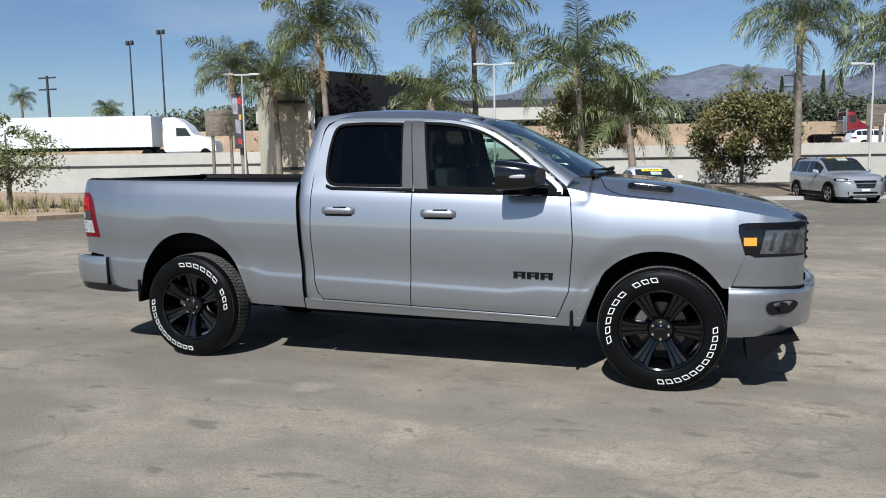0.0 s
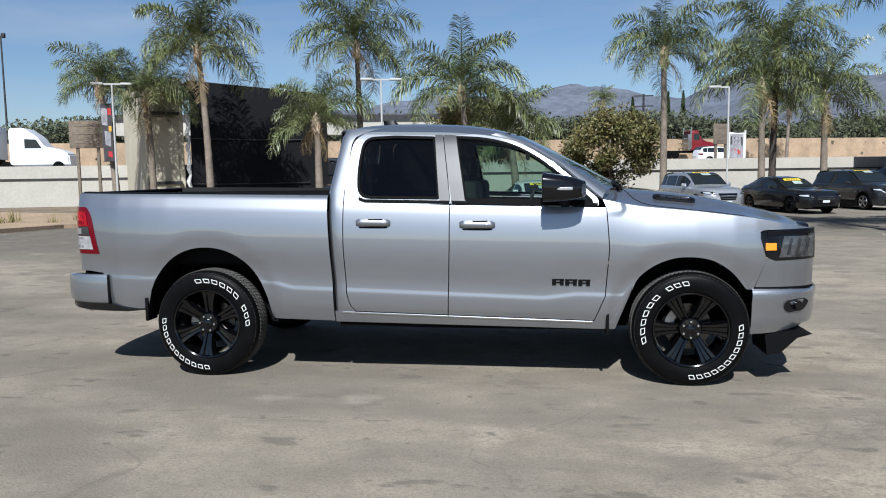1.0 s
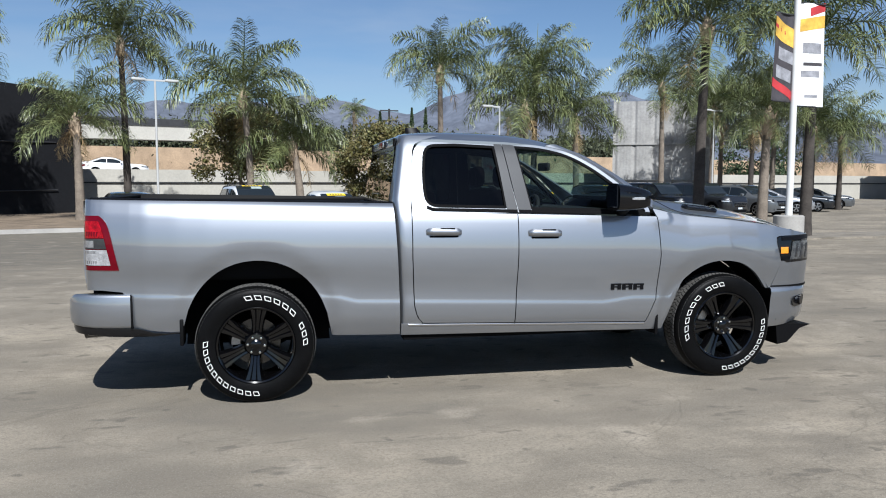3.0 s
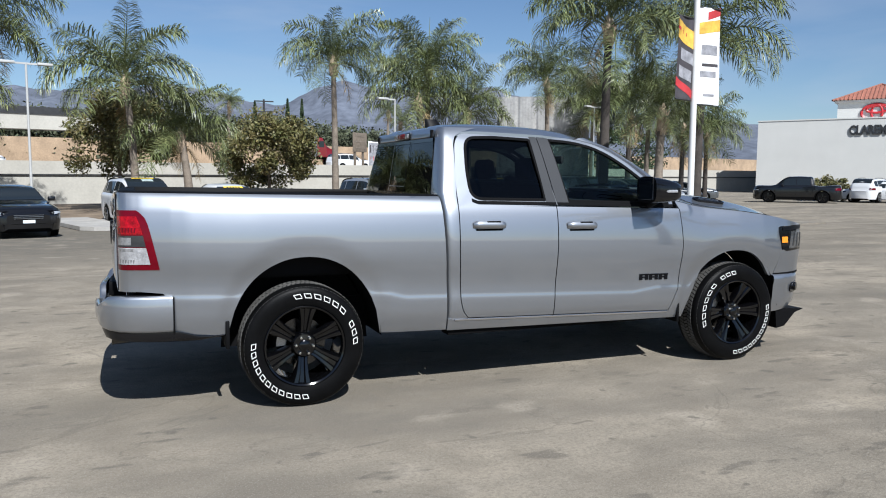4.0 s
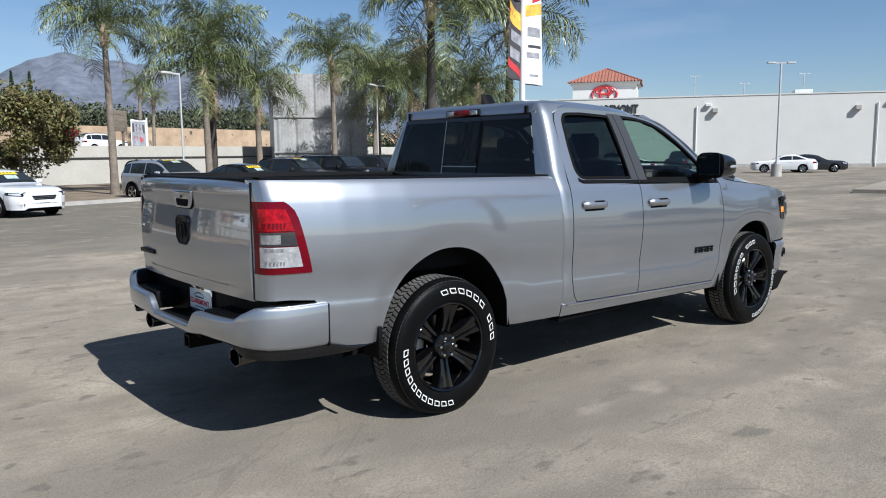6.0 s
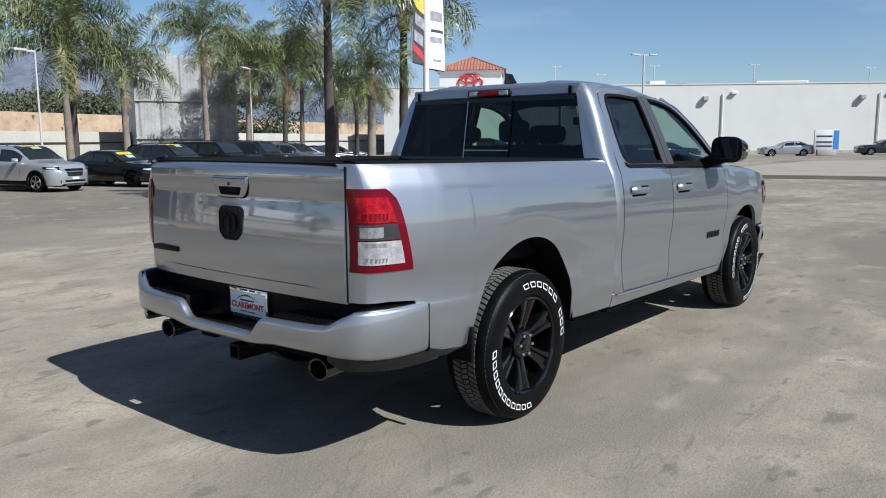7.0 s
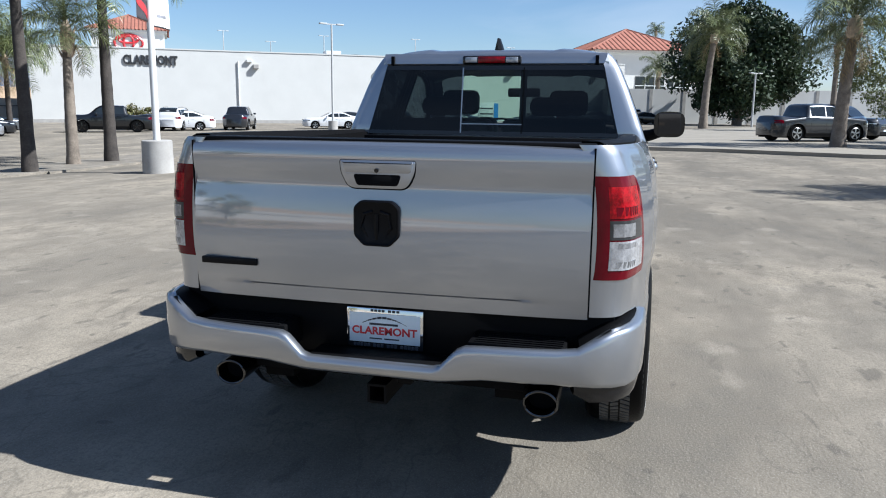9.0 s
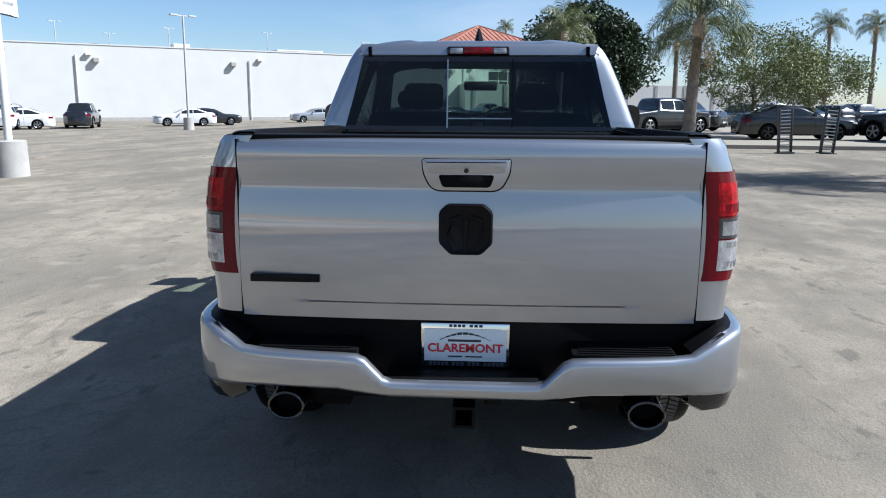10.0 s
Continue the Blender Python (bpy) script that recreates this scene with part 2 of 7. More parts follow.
def side_y(x, z, plan=None):
    zz = z + RAKE * (x - 1.0)
    shift = 0.735 - lerp(LEDGE, x)
    w = min(max(1 - abs(zz - 0.72) / 0.22, 0), 1)
    zz += shift * min(1.0, w * 1.6)
    if zz > 1.265 and 1.0 < x < 3.1:
        y = lerp(CAB_HW, zz)
    else:
        y = lerp(HW, zz)
        if x > 2.95 and zz > 1.03:                      # the front wings lean in more
            y -= 0.014 * min(1.0, (x - 2.95) / 0.3) * ((zz - 1.03) / 0.22) ** 1.5
    return (y + flare(x, z)) * (lerp(PLAN, x) if plan is None else plan)


def arch(x):
    """Height of the wheel openings' edge over x, or nothing outside them."""
    for cx, a, b in WHEELS:
        d = abs(x - cx) / a
        if d < 1:
            return HUB + b * (1 - d**2.1) ** (1 / 2.1)
    return -1.0


LATTICE = [0.36, 0.40, 0.44, 0.48, 0.53, 0.58, 0.63, 0.67, 0.70, 0.718, 0.728, 0.738, 0.75, 0.78, 0.82, 0.87, 0.92, 0.97, 1.02, 1.07, 1.12, 1.17,
           1.21, 1.24, 1.262, 1.28, 1.30, 1.32, 1.34, 1.355, 1.37, 1.385]


def skin(xl, xr, zb, zt, nx, sgn, out=0.0, arches=True, plan=None, extra=(), depth=0.03):
    """A body panel between the curves xl(z), xr(z), zb(x), zt(x), on the truck's side."""
    us = sorted(set([i / nx for i in range(nx + 1)] + list(extra)))
    rows = []
    for L in LATTICE:
        row = []
        for u in us:
            x = xl(L) + (xr(L) - xl(L)) * u
            for _ in range(2):
                shift = lerp(LEDGE, x) - 0.735
                w = min(1.0, 1.6 * min(max(1 - abs(L - 0.72) / 0.22, 0), 1))
                z = L + shift * w - RAKE * (x - 1.0)
                lo = max(zb(x), arch(x) if arches else -1)
                z = min(max(z, lo), max(zt(x), lo))
                x = xl(z) + (xr(z) - xl(z)) * u
            row.append(Vector((x, sgn * (side_y(x, z) + out), z)))
        rows.append(row)
    bm = bmesh.new()
    add_grid(bm, rows)
    bmesh.ops.remove_doubles(bm, verts=bm.verts, dist=0.0008)
    bmesh.ops.dissolve_degenerate(bm, dist=0.0005, edges=bm.edges)
    bmesh.ops.recalc_face_normals(bm, faces=bm.faces)
    if sum(f.normal.y * f.calc_area() for f in bm.faces) * sgn < 0:
        bmesh.ops.reverse_faces(bm, faces=bm.faces)
    thicken(bm, (0, -sgn * depth, 0))
    return bm


def strip(outer, inner, sgn, out=0.0, depth=0.02):
    """A band between two closed outlines of (x, z) on the cab's side."""
    bm = bmesh.new()
    a = [bm.verts.new((x, sgn * (side_y(x, z) + out), z)) for x, z in outer]
    b = [bm.verts.new((x, sgn * (side_y(x, z) + out), z)) for x, z in inner]
    n = len(a)
    for i in range(n):
        j = (i + 1) % n
        q = (a[i], a[j], b[j], b[i])
        bm.faces.new(q)
    bmesh.ops.recalc_face_normals(bm, faces=bm.faces)
    if sum(f.normal.y * f.calc_area() for f in bm.faces) * sgn < 0:
        bmesh.ops.reverse_faces(bm, faces=bm.faces)
    thicken(bm, (0, -sgn * depth, 0))
    return bm


def pane(loop, sgn, out=0.0):
    """A window pane that fills an outline on the cab's side."""
    bm = bmesh.new()
    vs = [bm.verts.new((x, sgn * (side_y(x, z) + out), z)) for x, z in loop]
    bm.faces.new(vs)
    bmesh.ops.triangulate(bm, faces=bm.faces)
    bmesh.ops.recalc_face_normals(bm, faces=bm.faces)
    return bm


def rounded(pts, r=0.05, n=5):
    """A closed outline with its corners rounded; each corner (x, z) or (x, z, radius)."""
    out = []
    m = len(pts)
    for i, p in enumerate(pts):
        rr = p[2] if len(p) > 2 else r
        p0, p1, p2 = Vector(pts[i - 1][:2]), Vector(p[:2]), Vector(pts[(i + 1) % m][:2])
        d0, d2 = (p0 - p1), (p2 - p1)
        a, b = p1 + d0.normalized() * min(rr, d0.length * 0.45), p1 + d2.normalized() * min(rr, d2.length * 0.45)
        for k in range(n + 1):
            t = k / n
            out.append(tuple((1 - t) ** 2 * a + 2 * t * (1 - t) * p1 + t * t * b))
    return out


def shrink(loop, d):
    """The outline drawn in by d."""
    n = len(loop)
    area = sum(loop[i][0] * loop[(i + 1) % n][1] - loop[(i + 1) % n][0] * loop[i][1] for i in range(n))
    s = 1 if area > 0 else -1
    out = []
    for i in range(n):
        t = Vector(loop[(i + 1) % n]) - Vector(loop[i - 1])
        if t.length < 1e-6:
            t = Vector((1, 0))
        t.normalize()
        out.append((loop[i][0] - s * t.y * d, loop[i][1] + s * t.x * d))
    return out


def sill_top(x):
    return 0.512 - 0.029 * (x - 1.16)


def sill_bottom(x):
    return 0.430 - 0.016 * (x - 1.05)


def belt(x):
    return 1.335 - 0.024 * (x - 1.2)


def bed_top(x):
    return 1.402 - 0.015 * (x + 1.0)


def bed_bottom(x):
    return lerp([(-1.13, 0.80), (-0.985, 0.80), (-0.83, 0.785), (-0.80, 0.535), (-0.47, 0.505), (0.5, 0.45), (1.0, 0.437)], x)


GAP_BED = [(0.36, 1.005), (0.7, 1.0), (1.0, 0.985), (1.385, 0.962)]
R_DOOR_L = [(0.40, 1.21), (0.515, 1.165), (0.56, 1.125), (0.64, 1.103), (0.99, 1.088), (1.4, 1.088)]
SPLIT = [(0.4, 1.852), (0.50, 1.855), (1.0, 1.872), (1.4, 1.875)]
F_DOOR_F = [(0.4, 2.87), (0.47, 2.905), (0.64, 2.978), (0.98, 3.005), (1.26, 2.985), (1.4, 2.92)]
G = 0.0035

for sgn in (-1, 1):
    # bed side: rear corner to the cab
    bs = part("bedside", skin(lambda z: -1.112, lambda z: lerp(GAP_BED, z) - G, bed_bottom, bed_top, 66, sgn, depth=0.004,
                              extra=[0.002, 0.004, 0.008, 0.013, 0.019, 0.027, 0.037, 0.05, 0.065, 0.143, 0.15, 0.155]), SILVER, truck)
    # black cap along the rail
    bm = bmesh.new()
    rows = []
    for i in range(24):
        x = -1.07 + 2.03 * i / 23
        z, w = bed_top(x), min(lerp(PLAN, x), 0.99) * 0.9
        rows.append([(x, sgn * (w + 0.004), z - 0.018), (x, sgn * (w + 0.004), z + 0.004), (x, sgn * (w - 0.012), z + 0.012), (x, sgn * (w - 0.07), z + 0.012), (x, sgn * (w - 0.085), z - 0.03)])
    add_grid(bm, rows)
    bmesh.ops.recalc_face_normals(bm, faces=bm.faces)
    part("rail_cap", bm, PLASTIC, truck, "black plastic cap along the bed rail")

    # cab corner behind the rear door, wrapping round to the rear window
    rows = []
    for i in range(46):
        z = 0.46 + (1.865 - 0.46) * i / 45
        ys = side_y(1.06, z)
        xd = lerp(R_DOOR_L, min(z, 1.38)) - G if z < 1.36 else lerp([(1.36, 1.084), (1.75, 1.118), (1.80, 1.14), (1.83, 1.2), (1.87, 1.35)], z)
        lean = lerp([(0.4, 0.0), (1.33, -0.03), (1.82, 0.055), (1.87, 0.08)], z)
        iy = lerp([(0.4, 0.86), (1.3, 0.83), (1.36, 0.775), (1.79, 0.672), (1.87, 0.63)], z)
        x0 = max(lerp(GAP_BED, min(z, 1.38)) + 0.006, 0.985 + lean) if z < 1.38 else 0.985 + lean
        row = [(xd, ys, z), (xd - 0.02, ys + 0.0005, z), (x0 + 0.06, ys - 0.001, z), (x0 + 0.03, ys - 0.004, z), (x0 + 0.012, ys - 0.014, z), (x0, ys - 0.035, z), (x0 - 0.008, ys - 0.065, z)]
        row.append((x0 - 0.014, min(ys - 0.075, iy + 0.012), z))
        row.append((x0 - 0.004, min(ys - 0.08, iy), z))
        rows.append([(x, sgn * y, zz) for x, y, zz in row])
    bm = bmesh.new()
    add_grid(bm, rows)
    bmesh.ops.recalc_face_normals(bm, faces=bm.faces)
    if sum(f.normal.y for f in bm.faces) * sgn < 0:
        bmesh.ops.reverse_faces(bm, faces=bm.faces)
    part("cab_corner", bm, SILVER, truck)
    # black seam between bed and cab
    part("bed_gap", box(0.955, 1.0, min(sgn * 0.80, sgn * 0.955), max(sgn * 0.80, sgn * 0.955), 0.46, 1.26), DARK, truck)

    # doors: skin below the belt, frame, seal and glass above
    for name, xl, xr, outer, win, glass in (
        ("rear_door", R_DOOR_L, SPLIT,
         [(1.092, 1.30, 0.01), (1.875, 1.30, 0.01), (1.872, 1.32, 0.01), (1.80, 1.822, 0.015), (1.30, 1.838, 0.05), (1.135, 1.80, 0.09), (1.092, 1.5, 0.2)],
         [(1.19, 1.345, 0.10), (1.80, 1.332, 0.02), (1.792, 1.45, 0.02), (1.75, 1.795, 0.02), (1.45, 1.808, 0.05), (1.205, 1.80, 0.09), (1.175, 1.55, 0.10)], GLASS_PRIV),
        ("front_door", SPLIT, F_DOOR_F,
         [(1.882, 1.30, 0.01), (2.93, 1.275, 0.02), (2.93, 1.33, 0.03), (2.60, 1.605, 0.15), (2.36, 1.745, 0.12), (2.12, 1.80, 0.12), (1.808, 1.82, 0.015)],
         [(1.975, 1.322, 0.03), (2.905, 1.30, 0.03), (2.87, 1.343, 0.03), (2.575, 1.590, 0.15), (2.345, 1.727, 0.12), (2.12, 1.783, 0.12), (1.895, 1.797, 0.02)], GLASS)):
        d = part(name, skin(lambda z: lerp(xl, z) + G, lambda z: lerp(xr, z) - G, lambda x: sill_top(x) + G, lambda x: belt(x) - 0.026, 26, sgn, arches=False,
                            extra=[0.01, 0.03, 0.97, 0.99]), SILVER, truck)
        o, w = rounded(outer), rounded(win)
        part("window_frame", strip(o, w, sgn), SILVER, d)
        part("window_seal", strip(w, shrink(w, 0.020), sgn, 0.003, 0.03), SEAL, d, "black rubber seal round the window")
        g = part("window_glass", pane(shrink(w, 0.012), sgn, -0.012), glass, d, "tinted window glass", smooth=False)
        # black applique on the pillar between the windows
        if name == "rear_door":
            ap = [(1.796, 1.325), (1.875, 1.318), (1.803, 1.819), (1.746, 1.806)]
        else:
            ap = [(1.8825, 1.318), (1.984, 1.318), (1.903, 1.798), (1.8085, 1.818)]
        bm = bmesh.new()
        rows = []
        for i in range(13):
            t = i / 12
            (xa, za), (xb, zb), (xc, zc), (xd, zd) = ap
            p, q = (xa + (xd - xa) * t, za + (zd - za) * t), (xb + (xc - xb) * t, zb + (zc - zb) * t)
            rows.append([(x, sgn * (side_y(x, z) + 0.004), z) for x, z in (p, ((p[0] + q[0]) / 2, (p[1] + q[1]) / 2), q)])
        add_grid(bm, rows)
        bmesh.ops.recalc_face_normals(bm, faces=bm.faces)
        if sum(f.normal.y for f in bm.faces) * sgn < 0:
            bmesh.ops.reverse_faces(bm, faces=bm.faces)
        thicken(bm, (0, -sgn * 0.008, 0))
        part("pillar_trim", bm, TRIM_GREY, d, "satin grey pillar trim")
        # black strip along the belt under the glass
        bm = bmesh.new()
        rows = []
        x0, x1 = (1.20, 1.872) if name == "rear_door" else (1.886, 2.925)
        for i in range(16):
            x = x0 + (x1 - x0) * i / 15
            z = belt(x) - 0.006 + (0.016 if name == "rear_door" and i == 0 else 0)
            rows.append([(x, sgn * (side_y(x, z + e) + o), z + e) for e, o in ((0.013, 0.001), (0.010, 0.008), (-0.008, 0.009), (-0.011, 0.001))])
        add_grid(bm, rows)
        bmesh.ops.recalc_face_normals(bm, faces=bm.faces)
        part("belt_strip", bm, SEAL, d, "black rubber strip along the belt line")
        # handle: a cup with a bar across it
        hx, hz = (1.315, 1.172) if name == "rear_door" else (2.075, 1.155)
        y = side_y(hx, hz)
        bm = bmesh.new()
        rows = []
        for i in range(13):
            t = -1 + 2 * i / 12
            c = max(0.0, 1 - abs(t) ** 5)
            rows.append([(hx + 0.128 * t, sgn * (y + 0.003 + d * (0.25 + 0.75 * c ** 0.4)), hz - RAKE * 0.128 * t + dz * (0.5 + 0.5 * c ** 0.35)) for d, dz in ((0.008, 0.029), (0.024, 0.024), (0.034, 0.010), (0.036, -0.004), (0.030, -0.018), (0.020, -0.026))]
                        + [(hx + 0.128 * t, sgn * (y + 0.004 + 0.010 * c), hz - 0.024), (hx + 0.128 * t, sgn * (y + 0.002), hz + 0.0)])
        add_grid(bm, rows)
        bmesh.ops.recalc_face_normals(bm, faces=bm.faces)
        hd = part("handle", bm, SILVER, d, "silver painted pull handle")
        ys = sorted((sgn * (y + 0.012), sgn * (y + 0.032)))
        part("handle_slot", box(hx - 0.03, hx + 0.075, ys[0], ys[1], hz + 0.016, hz + 0.027, 0.002), DARK, hd, "dark slot over the grip")
        # near-black strip below the grip, in place of the shade there
        ys = sorted((sgn * (y - 0.01), sgn * (y + 0.006)))
        part("grip_shade_strip", box(hx - 0.105, hx + 0.105, ys[0], ys[1], hz - 0.042, hz - 0.027, 0.002), DARK, hd, "dark strip standing in for the shade under the grip")
        bm = bmesh.new()
        loop = rounded([(hx - 0.10, hz - 0.030), (hx + 0.10, hz - 0.034), (hx + 0.10, hz + 0.026), (hx - 0.10, hz + 0.030)], 0.018)
        bm.faces.new([bm.verts.new((x, sgn * (side_y(x, z) + 0.002), z)) for x, z in loop])
        bmesh.ops.recalc_face_normals(bm, faces=bm.faces)
        part("handle_cup", bm, SILVER, d, "shallow recess behind the handle")
        if name == "front_door":
            front = d
    # three plain dark letter blocks low on the front door
    for k in range(3):
        x0 = 2.605 + 0.092 * k
        bm = bmesh.new()
        zc = 0.735 - RAKE * (x0 - 2.7)
        for (a, b, c, e) in ((0, 0.085, 0.016, 0.027), (0, 0.028, -0.02, 0.016), (0.055, 0.082, -0.02, 0.016), (0.02, 0.06, -0.004, 0.006)):
            ys = [sgn * (side_y(x0 + a, zc + c) + 0.001), sgn * (side_y(x0 + a, zc + c) + 0.007)]
            add_box(bm, x0 + a, x0 + b, min(ys), max(ys), zc + c, zc + e)
        part("badge_block", bm, BADGE, front, "black raised badge block")
    # door mirror on its arm
    mm = bmesh.new()
    rows = []
    for i in range(15):
        t = i / 14
        r = math.sin(0.5 * math.pi * max(t, 0.03)) ** 0.13
        x = 2.68 + 0.138 * (1 - 2 * t)
        rows.append([(x - 0.02 * math.cos(a) * (1 - t), sgn * (1.135 + 0.118 * r * math.copysign(abs(math.cos(a)) ** 0.55, math.cos(a))), 1.418 - 0.014 * (1 - t) + (0.100 - 0.018 * (1 - t)) * r * math.copysign(abs(math.sin(a)) ** 0.6, math.sin(a))) for a in [2 * math.pi * k / 24 for k in range(25)]])
    add_grid(mm, rows)
    bmesh.ops.remove_doubles(mm, verts=mm.verts, dist=0.0005)
    bmesh.ops.holes_fill(mm, edges=mm.edges, sides=0)
    bmesh.ops.recalc_face_normals(mm, faces=mm.faces)
    mir = part("mirror", mm, GLOSS_BLACK, front, "gloss black door mirror")
    bm = bmesh.new()
    yy = sorted((sgn * 1.05, sgn * 1.22))
    add_box(bm, 2.534, 2.542, yy[0], yy[1], 1.345, 1.505, 0.003)
    part("mirror_glass", bm, DARK_MIRROR, front, "dark mirror glass", smooth=False)
    part("mirror_arm", tube([(2.70, sgn * 0.93, 1.315), (2.69, sgn * 1.0, 1.33), (2.68, sgn * 1.09, 1.36)], [0.05, 0.045, 0.04], 12), PLASTIC, front)
    bm = bmesh.new()
    yy = sorted((sgn * 1.04, sgn * 1.19))
    add_box(bm, 2.58, 2.74, min(sgn * 1.22, sgn * 1.25), max(sgn * 1.22, sgn * 1.25), 1.398, 1.420, 0.006)
    part("turn_lamp", bm, CLEAR_LENS, front, "clear turn lamp strip in the mirror")

    # rocker under the doors with a bright strip
    rk = part("rocker", skin(lambda z: lerp(GAP_BED, z) + 0.006, lambda z: 3.05 + 0.05 * (z - 0.4), sill_bottom, lambda x: sill_top(x) - G, 30, sgn, arches=False), SILVER, truck)
    bm = bmesh.new()
    rows = []
    for i in range(20):
        x = 1.06 + 1.83 * i / 19
        z = sill_top(x) - 0.011
        rows.append([(x, sgn * (side_y(x, z) + e), z + dz) for e, dz in ((0.002, 0.008), (0.007, 0.004), (0.007, -0.004), (0.002, -0.008))])
    add_grid(bm, rows)
    bmesh.ops.recalc_face_normals(bm, faces=bm.faces)
    part("sill_strip", bm, CHROME, rk, "bright strip along the sill")
    part("rocker_underside", box(1.03, 3.0, min(sgn * 0.80, sgn * 0.93), max(sgn * 0.80, sgn * 0.93), 0.385, 0.45, 0.01), DARK, rk)

    # front fender
    def fender_top(x):
        return lerp([(2.9, 1.335), (3.0, 1.315), (3.1, 1.292), (3.25, 1.268), (3.6, 1.235), (4.0, 1.185), (4.2, 1.145), (4.4, 1.11)], x)
    part("fender", skin(lambda z: lerp(F_DOOR_F, z) + G, lambda z: lerp([(0.4, 3.97), (0.69, 3.985), (0.90, 4.065), (1.088, 4.02), (1.2, 4.02)], z),
                        lambda x: lerp([(2.9, 0.42), (3.06, 0.40), (3.9, 0.69), (4.4, 0.69)], x), fender_top, 56, sgn), SILVER, truck)
    part("fender_tip", skin(lambda z: 4.02, lambda z: 4.40, lambda x: lerp([(4.02, 1.09), (4.05, 1.104), (4.4, 1.110)], x), fender_top, 16, sgn, arches=False), SILVER, truck)
    # nose corner below the lamp, down to the bumper
    part("nose_corner", skin(lambda z: lerp([(0.69, 3.99), (0.9, 4.065)], z), lambda z: 4.42, lambda x: 0.70, lambda x: 0.905, 14, sgn, arches=False), SILVER, truck)
    # head lamp, dark lens with an amber block
    hl = part("headlamp", skin(lambda z: lerp([(0.895, 4.085), (0.93, 4.058), (1.07, 4.018), (1.10, 4.035)], z), lambda z: 4.43, lambda x: lerp([(4.0, 1.0), (4.06, 0.925), (4.12, 0.893), (4.4, 0.90)], x), lambda x: lerp([(4.0, 1.07), (4.05, 1.097), (4.4, 1.112)], x), 18, sgn, 0.005, False), GLOSS_BLACK, truck, "smoked dark headlamp")
    part("turn_lamp", skin(lambda z: 4.055 + 0.02 * (1.0 - z), lambda z: 4.13, lambda x: 0.965, lambda x: 1.015, 5, sgn, 0.008, False), AMBER, hl, "amber side marker")
    part("lamp_lens", skin(lambda z: 4.15 + 0.22 * (z - 0.92), lambda z: 4.415, lambda x: 0.915, lambda x: 1.060, 10, sgn, 0.008, False), LAMP_CLEAR, hl, "clear lens over the lamp units")
    for xa, xb, za, zb in ((4.20, 4.222, 0.935, 1.045), (4.262, 4.285, 0.93, 1.045), (4.33, 4.352, 0.925, 1.04)):
        part("lamp_fin", skin(lambda z: xa + 0.25 * (z - za), lambda z: xb + 0.25 * (z - za), lambda x: za, lambda x: zb, 5, sgn, 0.011, False, depth=0.01), SMOKE_LENS, hl)
    part("lamp_brow", skin(lambda z: 4.07, lambda z: 4.42, lambda x: 1.066 + 0.03 * (x - 4.07), lambda x: 1.094 + 0.04 * (x - 4.07), 8, sgn, 0.010, False), BADGE, hl, "dark upper brow of the lamp")
    part("bumper_gap", skin(lambda z: 3.99, lambda z: 4.43, lambda x: 0.693, lambda x: 0.708, 12, sgn, 0.003, False), DARK, truck, "dark gap over the bumper")
    # tail lamp round the rear corner
    def tl(z0, z1, xa, xb, out, mat, label, parent):
        return part("tail_lamp" if parent is truck else "lens", skin(lambda z: xa, xb, lambda x: z0, lambda x: z1, 16, sgn, out, False, extra=[0.02, 0.05, 0.09, 0.14, 0.2, 0.3], depth=0.02), mat, parent, label)
    edge = [(0.93, -0.872), (1.0, -0.886), (1.15, -0.918), (1.23, -0.938), (1.27, -0.958), (1.3, -1.0)]
    lamp = tl(0.935, 1.298, -1.1105, lambda z: lerp(edge, z), 0.005, RED_LENS, "red tail lamp with clear lower lens", truck)
    tl(1.153, 1.262, -1.1040, lambda z: lerp(edge, z) - 0.045, 0.009, RED_BRIGHT, "bright red stop lens", lamp)
    for k in range(6):
        xr = -1.098 + 0.017 * k
        tl(1.162, 1.192, xr, lambda z, xr=xr: xr + 0.006 + 0.2 * (z - 1.162), 0.0105, RED_LENS, "red reflector rib", lamp)
    tl(1.078, 1.145, -1.1040, lambda z: lerp(edge, z) - 0.045, 0.009, SMOKE_LENS, "smoked grey lens", lamp)
    tl(1.088, 1.134, -1.1025, lambda z: -1.03, 0.0105, LENS_GREY, "grey reflector in the smoked lens", lamp)
    tl(0.970, 1.072, -1.1040, lambda z: lerp(edge, z) - 0.045, 0.009, CLEAR_LENS, "clear reverse lens", lamp)
    tl(1.048, 1.066, -1.095, lambda z: -1.02, 0.0105, LENS_GREY, "grey reflector", lamp)
    for k in range(6):
        xr = -1.097 + 0.015 * k
        tl(0.978, 1.000, xr, lambda z, xr=xr: xr + 0.005 + 0.25 * (z - 0.978), 0.0105, LENS_GREY, "small reflector rib", lamp)
    # arch liners and mud flaps
    for k, (cx, a, b) in enumerate(WHEELS):
        bm = bmesh.new()
        rows = []
        for i in range(25):
            t = math.pi * (0.015 + 0.97 * i / 24)
            x, z = cx + (a + 0.012) * math.cos(t), HUB + (b + 0.012) * math.sin(t)
            rows.append([(x, sgn * 0.965, z), (x, sgn * 0.60, z)])
        add_grid(bm, rows)
        bm.faces.new([bm.verts.new((cx + (a + 0.01) * math.cos(math.pi * i / 16), sgn * 0.61, HUB - 0.05 + (b + 0.06) * math.sin(math.pi * i / 16))) for i in range(17)])
        part("arch_liner", bm, DARK, truck)
        fx = (-0.485, 2.995)[k]
